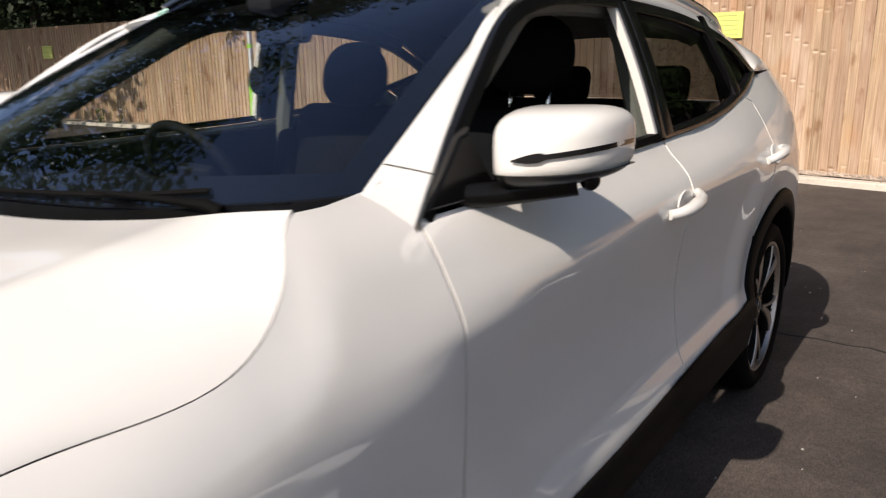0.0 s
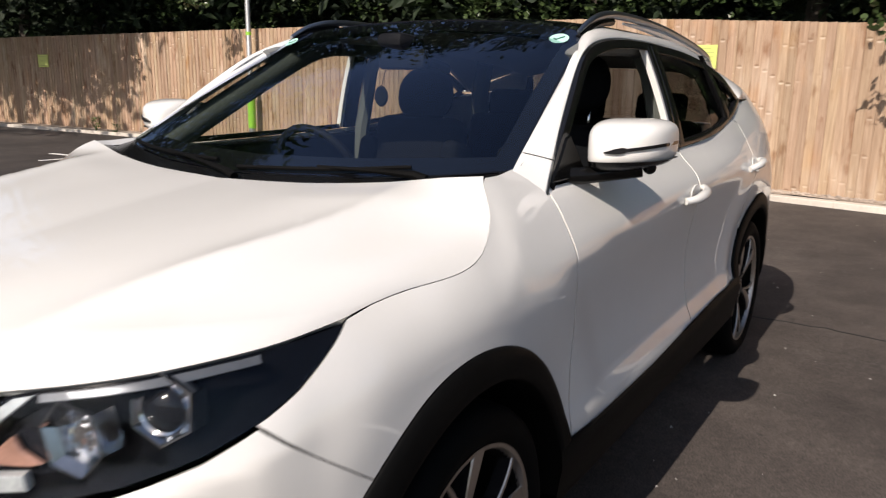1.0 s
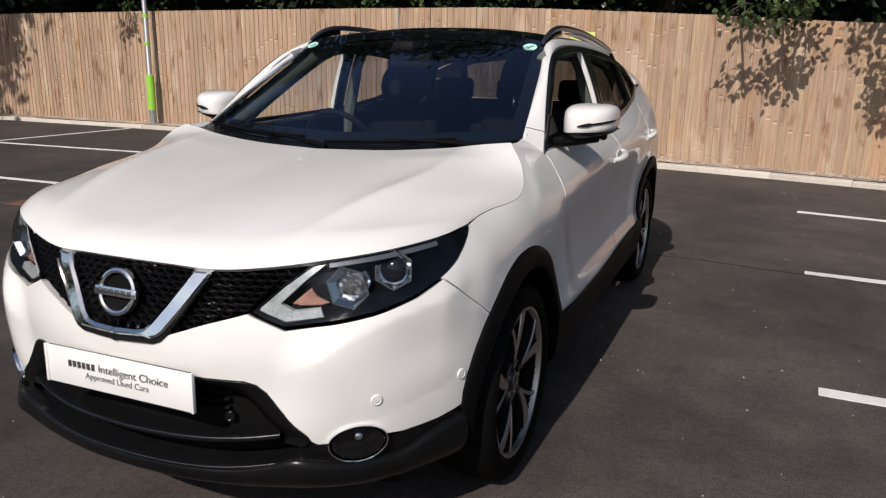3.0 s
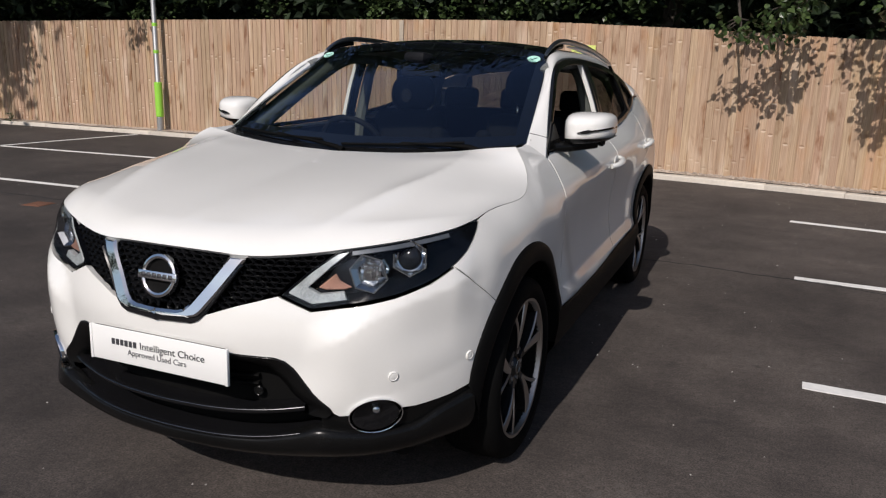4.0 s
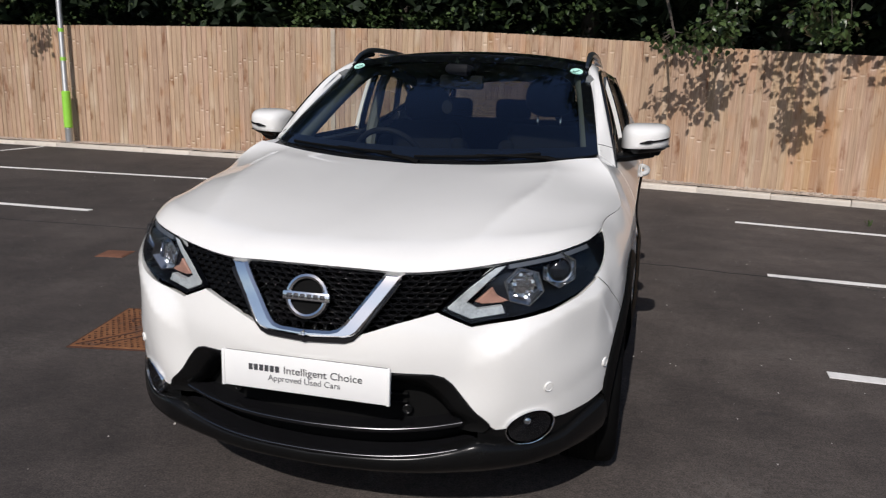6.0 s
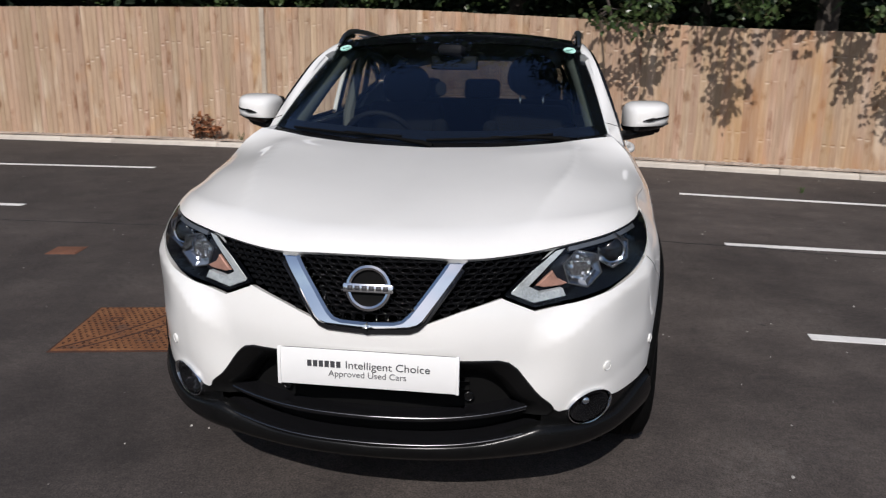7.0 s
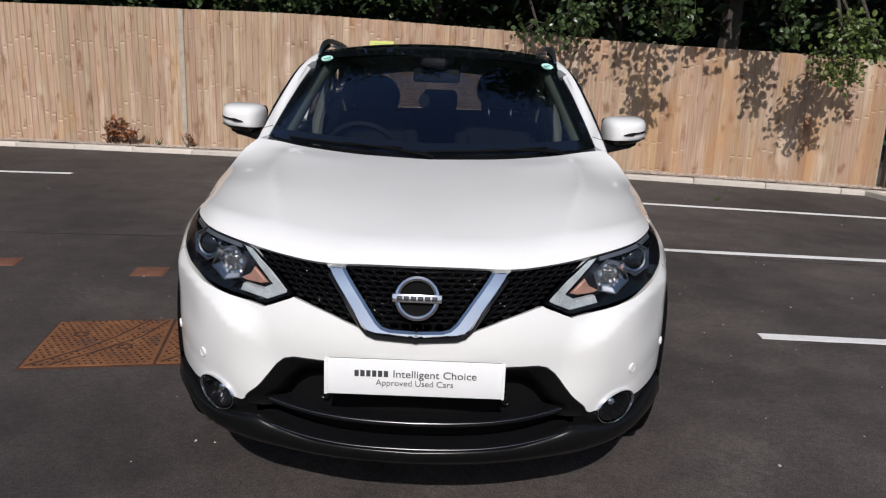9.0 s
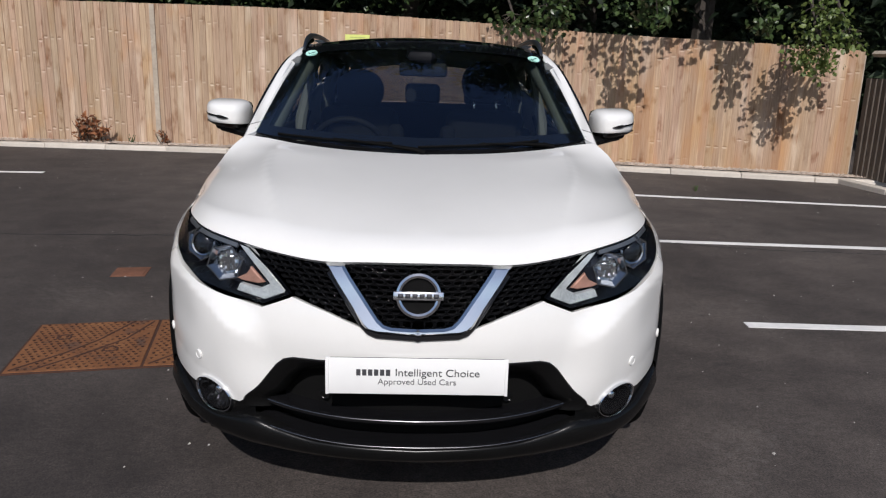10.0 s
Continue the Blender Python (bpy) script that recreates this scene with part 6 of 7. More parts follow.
    links.new(bp.outputs[0], b.inputs["Normal"])
    return m


WOOD = fence_wood()
POST_WOOD = material("grey_weathered_post", (0.40, 0.34, 0.27), 0.9, 0, 0.25, 30, 0.4, 120)
KERB_STONE = material("pale_concrete_kerb", (0.58, 0.53, 0.46), 0.9, 0, 0.16, 30, 0.5, 150, vary=0.10)
GRAVEL_BED = material("gravel_bed", (0.30, 0.25, 0.20), 0.95, 0, 0.45, 60, 0.9, 90)
FENCE_Z0 = 0.07
fence_top = pchip([-24, -14, -8, -3, 0.3, 2.5, 4.5, 6.1], [2.0, 2.09, 2.12, 2.10, 1.97, 1.83, 1.75, 1.66])


def board_mesh(width, seed):
    """A feather-edge board, thick at one side, thin at the other, one metre high to be scaled."""
    rnd = random.Random(seed)
    t1, t2, bow = 0.0275 + rnd.uniform(-0.002, 0.002), 0.007, rnd.uniform(-0.003, 0.003)
    verts, faces = [], []
    for k in range(4):
        z = k / 3
        off = bow * math.sin(math.pi * z)
        verts += [(width, off, z), (0, off, z), (0, off - t2, z), (width - 0.008, off - t1, z), (width, off - t1 + 0.004, z)]
    for k in range(3):
        a = k * 5
        faces += [(a + 5 + j, a + 5 + (j + 1) % 5, a + (j + 1) % 5, a + j) for j in range(5)]
    faces += [(0, 1, 2, 3, 4), (19, 18, 17, 16, 15)]
    me = bpy.data.meshes.new("board")
    me.from_pydata(verts, [], faces)
    me.materials.append(WOOD)
    me.update()
    return me


BOARDS = [board_mesh(0.0975, k) for k in range(7)]


def fence_run(name, label, place, d0, d1, top_of, boards=None):
    """A run of overlapping upright boards with posts and rails behind."""
    run = thing(name, (0, 0, 0), label, "fence", "fence runs", "structure")
    rnd = random.Random(len(name) + int(d0 * 10))
    d, k = d0, 0
    while d < d1 - 0.003:
        x, y, a = place(d)
        ob = new("board", (boards or BOARDS)[rnd.randrange(7)])
        ob.parent = run
        foot = FENCE_Z0 + rnd.uniform(-0.012, 0.004)
        ob.matrix_local = pose(x, y, foot, rnd.uniform(-0.08, 0.08), rnd.uniform(-0.05, 0.05), a + 4.0) @ Matrix.Diagonal((1, 1, top_of(x) - foot + rnd.uniform(-0.002, 0.003), 1))
        d += 0.0978 + rnd.uniform(-0.0015, 0.0015)
    for h in (0.45, 1.05, 1.65):
        bm = bmesh.new()
        n = max(1, int((d1 - d0) / 0.8))
        pts = []
        for i in range(n + 1):
            x, y, a = place(d0 + (d1 - d0) * i / n)
            off = Matrix.Rotation(radians(a), 3, "Z") @ Vector((0, 0.05, 0))
            pts.append((x + off.x, y + off.y, h))
        tube(bm, pts, 0.04, 4)
        part("rail", bm, POST_WOOD, run, smooth=False)
    n = max(1, round((d1 - d0) / 3.3))
    for i in range(n + 1):
        x, y, a = place(d0 + (d1 - d0) * i / n)
        off = Matrix.Rotation(radians(a), 3, "Z") @ Vector((0, 0.10, 0))
        bm = bmesh.new()
        box(bm, (0.1, 0.1, top_of(x) - 0.02), (x + off.x, y + off.y, (top_of(x) - 0.02) / 2), 0.004, (0, 0, a), 1)
        part("post", bm, POST_WOOD, run, smooth=False)
    return run


seams = [-20.6, -17.3, -14.0, -10.65, -7.30, -3.98, -0.65, 2.80, 5.72]
for x0, x1 in zip(seams[:-1], seams[1:]):
    fence_run("fence", "pale rough-sawn closeboard timber fence behind the kerb", on_fence, along_of(x0), along_of(x1), lambda x: float(fence_top(x)))
    # a cover strip stands at one joint only
    if abs(x0 + 3.98) > 0.1:
        continue
    x, y, a = on_fence(along_of(x0))
    bm = bmesh.new()
    off = Matrix.Rotation(radians(a), 3, "Z") @ Vector((0, -0.028, 0))
    h = float(fence_top(x)) - 0.09
    box(bm, (0.075, 0.02, h), (x + off.x, y + off.y, 0.08 + h / 2), 0.003, (0, 0, a), 1)
    strip_ob = part("cover_strip", bm, POST_WOOD, None, smooth=False)
    tagged(strip_ob, "grey weathered timber post face between fence bays", "fence post", "fence posts", "structure")

# grey-brown boards darkened in colour, as the side fence faces away from the sun
SIDE_SHADE_WOOD = material("grey_brown_weathered_board", (0.10, 0.082, 0.066), 0.9, 0, 0.3, 30, 0.4, 120, vary=0.2)
SIDE_BOARDS = []
for me in BOARDS:
    me = me.copy()
    me.materials.clear()
    me.materials.append(SIDE_SHADE_WOOD)
    SIDE_BOARDS.append(me)
corner = Vector((5.79, 7.12))


def side_place(d):
    return corner.x + d * 0.16, corner.y - d, -81.0


fence_run("side_fence", "grey-brown closeboard timber fence at the side of the car park, darkened as unlit", side_place, 0.0, 6.0, lambda x: 1.34, SIDE_BOARDS)

# kerb stones in a row, one object each
kerb = thing("kerb", (0, 0, 0), "pale concrete edging kerb along the foot of the fence", "kerb", kind="structure")


def kerb_mesh(length):
    bm = bmesh.new()
    box(bm, (length - 0.008, 0.14, 0.16), (0, 0, 0.0), 0.012, segments=2)
    me = bpy.data.meshes.new("kerb_stone")
    bm.to_mesh(me)
    bm.free()
    me.materials.append(KERB_STONE)
    return me


STONE = kerb_mesh(0.915)
rnd = random.Random(5)
d = along_of(-22)
while d < along_of(5.5):
    x, y, a = on_fence(d + 0.45)
    off = Matrix.Rotation(radians(a), 3, "Z") @ Vector((0, -0.36, 0))
    ob = new("kerb_stone", STONE)
    ob.parent = kerb
    ob.matrix_local = pose(x + off.x, y + off.y, -0.014 + rnd.uniform(-0.004, 0.004), rnd.uniform(-1, 1), rnd.uniform(-0.3, 0.3), a + rnd.uniform(-0.4, 0.4))
    d += 0.915
for k in range(5):
    ob = new("kerb_stone", STONE)
    ob.parent = kerb
    ob.matrix_local = pose(5.56 + 0.145 * k, 6.42 - 0.905 * k, -0.014, 0, 0, -81)
bm = bmesh.new()
rows = []
for d in np.arange(along_of(-23), along_of(5.95), 0.15):
    x, y, a = on_fence(d)
    row = []
    for o in (-0.31, -0.2, -0.1, 0.15):
        off = Matrix.Rotation(radians(a), 3, "Z") @ Vector((0, o, 0))
        row.append(bm.verts.new((x + off.x, y + off.y, 0.075 + noise.noise(Vector((x * 6, o * 30, 0))) * 0.012)))
    rows.append(row)
for q, r in zip(rows[:-1], rows[1:]):
    for k in range(3):
        bm.faces.new((q[k], q[k + 1], r[k + 1], r[k]))
gravel_strip = part("gravel_strip", bm, GRAVEL_BED, None)
tagged(gravel_strip, "strip of gravel and soil between kerb and fence", "gravel", kind="structure")

# ---- pole, signs ----
GALV = material("galvanised_steel", (0.40, 0.41, 0.41), 0.45, 0.7, 0.15, 40)
LIME = material("lime_green_plastic", (0.28, 0.62, 0.06), 0.5, 0, 0.08, 40)
SIGN_LIME = material("yellow_green_sign_sheet", (0.64, 0.70, 0.20), 0.45, 0, 0.06, 30)
pole = thing("lamp_post", (-9.12, 8.93, 0.0), "grey steel post with a lime green sleeve before the fence", "lamp post")
bm = bmesh.new()
lathe(bm, [(0.0, 0.062), (0.34, 0.060), (0.36, 0.048), (5.2, 0.044), (5.2, 0.0005)], 24, "z")
part("shaft", bm, GALV, pole, "galvanised steel shaft")
bm = bmesh.new()
lathe(bm, [(0.33, 0.060), (0.34, 0.072), (0.97, 0.072), (0.98, 0.045)], 28, "z")
part("sleeve", bm, LIME, pole, "lime green sleeve")
for h in (1.50, 1.99):
    bm = bmesh.new()
    lathe(bm, [(h, 0.045), (h + 0.005, 0.050), (h + 0.06, 0.050), (h + 0.065, 0.045)], 24, "z")
    part("band", bm, LIME, pole, "lime green band")
bm = bmesh.new()
lathe(bm, [(0.0, 0.064), (0.32, 0.064), (0.325, 0.05)], 24, "z")
part("base", bm, GALV, pole, "grey steel foot")


def sign(x, z, w, h, label, bars):
    d = along_of(x)
    px, py, a = on_fence(d)
    off = Matrix.Rotation(radians(a), 3, "Z") @ Vector((0, -0.045, 0))
    ob = thing("sign", (px + off.x, py + off.y, z), label, "sign", "fence signs", turn=a)
    bm = bmesh.new()
    box(bm, (w, 0.006, h), (0, 0, 0), 0.002, segments=1)
    part("panel", bm, SIGN_LIME, ob, smooth=False)
    rnd = random.Random(int(w * 100))
    for k in range(bars):
        bm = bmesh.new()
        bw = w * rnd.uniform(0.5, 0.8)
        box(bm, (bw, 0.0015, h * 0.03), (0, -0.0042, h * (0.36 - 0.72 * k / max(1, bars - 1))), 0)
        part("print_bar", bm, INK_LIGHT, ob, smooth=False)
    return ob


sign(-0.95, 1.60, 0.36, 0.28, "yellow-green notice fixed to the fence", 5)
sign(-15.95, 1.53, 0.38, 0.28, "small lime green notice on the shaded fence", 3)

# ---- covers, seam, weeds ----
def rust():
    m = bpy.data.materials.new("rusty_cast_iron")
    m.use_nodes = True
    nodes, links = m.node_tree.nodes, m.node_tree.links
    b = nodes["Principled BSDF"]
    b.inputs["Roughness"].default_value = 0.85
    where = nodes.new("ShaderNodeTexCoord").outputs["Object"]
    big, small = nodes.new("ShaderNodeTexNoise"), nodes.new("ShaderNodeTexNoise")
    big.inputs["Scale"].default_value, small.inputs["Scale"].default_value = 5, 60
    for t in (big, small):
        t.inputs["Detail"].default_value = 6
        links.new(where, t.inputs["Vector"])
    ramp = nodes.new("ShaderNodeValToRGB")
    e = ramp.color_ramp.elements
    e[0].position, e[0].color = 0.30, (0.10, 0.085, 0.08, 1)
    e[1].position, e[1].color = 0.72, (0.46, 0.20, 0.075, 1)
    mid = e.new(0.42)
    mid.color = (0.32, 0.125, 0.045, 1)
    links.new(big.outputs["Fac"], ramp.inputs[0])
    mix = nodes.new("ShaderNodeMix")
    mix.data_type, mix.blend_type = "RGBA", "MULTIPLY"
    mix.inputs[0].default_value = 0.7
    links.new(ramp.outputs[0], mix.inputs[6])
    links.new(small.outputs["Fac"], mix.inputs[7])
    gain = nodes.new("ShaderNodeHueSaturation")
    gain.inputs["Value"].default_value = 0.78
    links.new(mix.outputs[2], gain.inputs["Color"])
    links.new(gain.outputs[0], b.inputs["Base Color"])
    bp = nodes.new("ShaderNodeBump")
    bp.inputs["Strength"].default_value, bp.inputs["Distance"].default_value = 0.5, 0.003
    links.new(small.outputs["Fac"], bp.inputs["Height"])
    links.new(bp.outputs[0], b.inputs["Normal"])
    return m


RUST = rust()
IRON_DARK = material("dark_rusted_iron", (0.055, 0.022, 0.012), 0.9, 0, 0.4, 40)
COVER_IRON = material("dull_rusty_iron", (0.150, 0.064, 0.036), 0.85, 0, 0.35, 40, 0.4, 120)
TAR = material("dark_bitumen", (0.014, 0.013, 0.013), 0.7, 0, 0.3, 30)
cover = thing("access_cover", (-1.893, 0.325, 0.0), "rusty cast-iron access cover let into the asphalt", "manhole cover", turn=10.5)
bm = bmesh.new()
box(bm, (1.235, 0.680, 0.008), (0.605, 0.325, 0.001), 0.001, segments=1)
part("frame", bm, IRON_DARK, cover, "dark iron frame", smooth=False)
for x0, x1 in ((0.0, 0.596), (0.610, 1.206)):
    bm = bmesh.new()
    box(bm, (x1 - x0, 0.655, 0.010), ((x0 + x1) / 2, 0.325, 0.003), 0.002, segments=1)
    leaf = part("cover_leaf", bm, RUST, cover, "rusty cover leaf")
    bm = bmesh.new()
    rnd = random.Random(int(x0 * 100))
    for i in range(18):
        for j in range(20):
            cx, cy = x0 + 0.024 + i * 0.033 + (0.0165 if j % 2 else 0), 0.022 + j * 0.032
            if cx > x1 - 0.018 or abs((cx - x0) * 1.08 - cy) < 0.03 or abs((cx - x0) * 1.08 - cy - 0.13) < 0.03:
                continue
            # a small three-cornered stud, some worn down
            w, h, top = 0.0095, 0.0085, 0.0115 + rnd.uniform(-0.0025, 0.002)
            low = [bm.verts.new((cx + a * w, cy + c * h, 0.0075)) for a, c in ((-1, 0.8), (1, 0.8), (0, -1))]
            high = [bm.verts.new((cx + a * w * 0.7, cy + c * h * 0.7, top)) for a, c in ((-1, 0.8), (1, 0.8), (0, -1))]
            bm.faces.new(high)
            for k in range(3):
                bm.faces.new((low[k], low[(k + 1) % 3], high[(k + 1) % 3], high[k]))
    tagged(part("studs", bm, IRON_DARK, leaf, "raised tread studs", smooth=False), kind="stuff")
    for shift in (0.0, 0.13):
        bm = bmesh.new()
        tube(bm, [(x0 + 0.02 + shift * 0.8, 0.02, 0.008), (x0 + 0.22 + shift * 0.9, 0.22, 0.008), (x0 + 0.34 + shift, 0.38, 0.008), (x0 + 0.46 + shift * 0.85, 0.63, 0.008)], 0.007, 6, flat=0.4)
        part("rib", bm, IRON_DARK, leaf)
    for k in range(6):
        bm = bmesh.new()
        c = Vector((x0 + 0.235 + 0.022 * k, 0.175 + 0.026 * k, 0.009))
        tube(bm, [c + Vector((0.035, -0.01, 0)), c + Vector((0.075, 0.012, 0))], 0.003, 5, flat=0.5)
        part("rib", bm, IRON_DARK, leaf)
    for cx, cy in ((x0 + 0.16, 0.44), (x0 + 0.42, 0.24)):
        bm = bmesh.new()
        lathe(bm, [(0.008, 0.038), (0.0105, 0.037), (0.0105, 0.028), (0.006, 0.024), (0.006, 0.0004)], 20, "z", (cx, cy, 0))
        part("keyhole", bm, IRON_DARK, leaf)
for x, y, r, turn in ((-1.935, 2.04, 0.098, 8), (-3.01, 2.15, 0.098, 10), (-4.9, 2.7, 0.098, 6)):
    bm = bmesh.new()
    box(bm, (r * 2.25, r * 2.25, 0.004), (0, 0, 0.001), 0.001, segments=1)
    box(bm, (r * 1.9, r * 1.9, 0.006), (0, 0, 0.0025), 0.002, segments=1)
    box(bm, (r * 0.5, r * 0.16, 0.003), (0, -r * 0.5, 0.0065), 0.001, segments=1)
    ob = part("small_cover", bm, COVER_IRON, None, smooth=False)
    ob.matrix_world = pose(x, y, 0.0, 0, 0, turn)
    tagged(ob, "small square rusty iron cover in the asphalt", "manhole cover", "small covers")


def seam(points, width):
    bm = bmesh.new()
    rnd = random.Random(int(points[0][1] * 100))
    rows = []
    for p in dense(points, 0.07):
        w = width * rnd.uniform(0.4, 1.2)
        j = rnd.uniform(-0.012, 0.012)
        rows.append([bm.verts.new((p[0], p[1] + j + k * w, 0.0025 if abs(k) < 0.6 else 0.0)) for k in (-0.6, -0.3, 0.3, 0.6)])
    for a, c in zip(rows[:-1], rows[1:]):
        for k in range(3):
            bm.faces.new((a[k], a[k + 1], c[k + 1], c[k]))
    return tagged(part("asphalt_seam", bm, TAR, None), "thin dark bitumen seam in the asphalt", "seam", "asphalt seams", "structure")


seam([(-8.5, 3.05), (-5.0, 2.98), (-2.2, 3.12), (0.2, 3.33), (1.2, 3.33), (1.6, 3.26), (2.2, 3.22)], 0.020)
seam([(1.85, 3.24), (2.8, 3.05), (4.5, 2.9)], 0.010)
# pale grit on the asphalt
GRIT = material("pale_grit", (0.42, 0.40, 0.37), 0.9, 0, 0.2, 60)
rnd = random.Random(21)
bm = bmesh.new()
for _ in range(800):
    x, y = rnd.uniform(-7, 6), rnd.uniform(-2.6, 7.2)
    r = rnd.uniform(0.002, 0.006) * (1.6 if rnd.random() < 0.1 else 1)
    base = [bm.verts.new((x + r * math.cos(a) * rnd.uniform(0.6, 1.4), y + r * math.sin(a) * rnd.uniform(0.6, 1.4), 0)) for a in (0, 2.1, 4.2)]
    tip = bm.verts.new((x, y, r * 0.9))
    for k in range(3):
        bm.faces.new((base[k], base[(k + 1) % 3], tip))
tagged(part("grit", bm, GRIT, None, smooth=False), "scattered pale grit and crumbs on asphalt", "grit", kind="stuff")
STONE_MIX = material("mixed_gravel", (0.40, 0.33, 0.27), 0.9, 0, 0.55, 14)
bm = bmesh.new()
rnd = random.Random(8)
for _ in range(3200):
    d = rnd.uniform(along_of(-12), along_of(5.9))
    x, y, a = on_fence(d)
    off = Matrix.Rotation(radians(a), 3, "Z") @ Vector((0, rnd.uniform(-0.28, -0.02), 0))
    r = rnd.uniform(0.008, 0.022)
    c = Vector((x + off.x, y + off.y, 0.078 + r * 0.3))
    ring = [bm.verts.new(c + Vector((r * math.cos(t) * rnd.uniform(0.7, 1.2), r * math.sin(t) * rnd.uniform(0.7, 1.2), -r * 0.3))) for t in (0, 1.57, 3.14, 4.71)]
    tip = bm.verts.new(c + Vector((0, 0, r * 0.6)))
    for k in range(4):
        bm.faces.new((ring[k], ring[(k + 1) % 4], tip))
tagged(part("gravel", bm, STONE_MIX, None, smooth=False), "loose gravel along the fence foot", "gravel", kind="stuff")


# ---- leaves and trees ----
def leaf_material(name, dark, light, shine=0.45):
    m = bpy.data.materials.new(name)
    m.use_nodes = True
    nodes, links = m.node_tree.nodes, m.node_tree.links
    b = nodes["Principled BSDF"]
    geo, ramp = nodes.new("ShaderNodeNewGeometry"), nodes.new("ShaderNodeValToRGB")
    ramp.color_ramp.elements[0].color, ramp.color_ramp.elements[1].color = (*dark, 1), (*light, 1)
    links.new(geo.outputs["Random Per Island"], ramp.inputs[0])
    links.new(ramp.outputs[0], b.inputs["Base Color"])
    b.inputs["Roughness"].default_value = shine
    trans, mix = nodes.new("ShaderNodeBsdfTranslucent"), nodes.new("ShaderNodeMixShader")
    links.new(ramp.outputs[0], trans.inputs["Color"])
    mix.inputs[0].default_value = 0.22
    links.new(b.outputs[0], mix.inputs[1])
    links.new(trans.outputs[0], mix.inputs[2])
    links.new(mix.outputs[0], nodes["Material Output"].inputs["Surface"])
    return m


LEAF = leaf_material("broad_green_leaf", (0.032, 0.058, 0.018), (0.078, 0.118, 0.040), 0.34)
LEAF_BRIGHT = leaf_material("young_green_leaf", (0.075, 0.115, 0.026), (0.155, 0.200, 0.055))
# leaf copy coloured near black, so the wood's shade sits in its colour
LEAF_SHADE = leaf_material("dark_wood_leaf", (0.007, 0.017, 0.006), (0.022, 0.042, 0.013), 0.7)
LEAF_DEAD = leaf_material("dead_rusty_leaf", (0.12, 0.042, 0.018), (0.40, 0.165, 0.070), 0.8)
BARK = material("dark_bark", (0.055, 0.045, 0.036), 0.9, 0, 0.4, 25, 0.8, 60)


def add_leaves(store, centre, spread, count, size, rnd, droop=0.35, shell=0.0, loose=1.5, fine=False):
    """Folded pointed leaves scattered in clumps through an uneven cloud."""
    verts, faces = store
    clumps = []
    for _ in range(max(3, count // 14)):
        while True:
            q = Vector((rnd.uniform(-1, 1), rnd.uniform(-1, 1), rnd.uniform(-1, 1)))
            if shell < q.length < 1:
                break
        clumps.append(Vector((centre[0] + q.x * spread[0], centre[1] + q.y * spread[1], centre[2] + q.z * spread[2])))
    for k in range(count):
        c = clumps[k % len(clumps)] + Vector([max(-1.9, min(1.9, rnd.gauss(0, 1))) for _ in range(3)]) * size * loose
        s = size * rnd.uniform(0.6, 1.25)
        turn = Euler((rnd.gauss(-droop, 0.5), rnd.gauss(0, 0.5), rnd.uniform(0, 6.283))).to_matrix()
        i = len(verts)
        if fine:
            for x, y, z in ((0, 0, 0), (0, 0.5, 0), (0, 1.0, -0.08), (-0.29, 0.25, 0.06), (-0.37, 0.56, 0.07), (0.29, 0.25, 0.06), (0.37, 0.56, 0.07)):
                verts.append(tuple(c + turn @ Vector((x * s, y * s, z * s))))
            faces += [(i, i + 1, i + 3), (i + 3, i + 1, i + 4), (i + 4, i + 1, i + 2), (i, i + 5, i + 1), (i + 5, i + 6, i + 1), (i + 6, i + 2, i + 1)]
            continue
        for x, y, z in ((0, 0, 0), (-0.30, 0.42, 0.08), (0, 0.45, 0), (0.30, 0.42, 0.08), (0, 1.0, -0.06)):
            verts.append(tuple(c + turn @ Vector((x * s, y * s, z * s))))
        faces += [(i, i + 2, i + 1), (i, i + 3, i + 2), (i + 1, i + 2, i + 4), (i + 2, i + 3, i + 4)]


def leaf_object(store, mat, name, parent=None, label=""):
    return mesh_object(name, store[0], store[1], mat, parent, label, smooth=False)


def limb(bm, a, c, r0, r1, rnd, bend=0.12):
    a, c = Vector(a), Vector(c)
    n = 7
    side = Vector((rnd.uniform(-1, 1), rnd.uniform(-1, 1), rnd.uniform(-0.3, 0.6))) * bend * (c - a).length
    pts = [a.lerp(c, k / n) + side * math.sin(math.pi * k / n) for k in range(n + 1)]
    tube(bm, pts, [r0 + (r1 - r0) * k / n for k in range(n + 1)], 7)


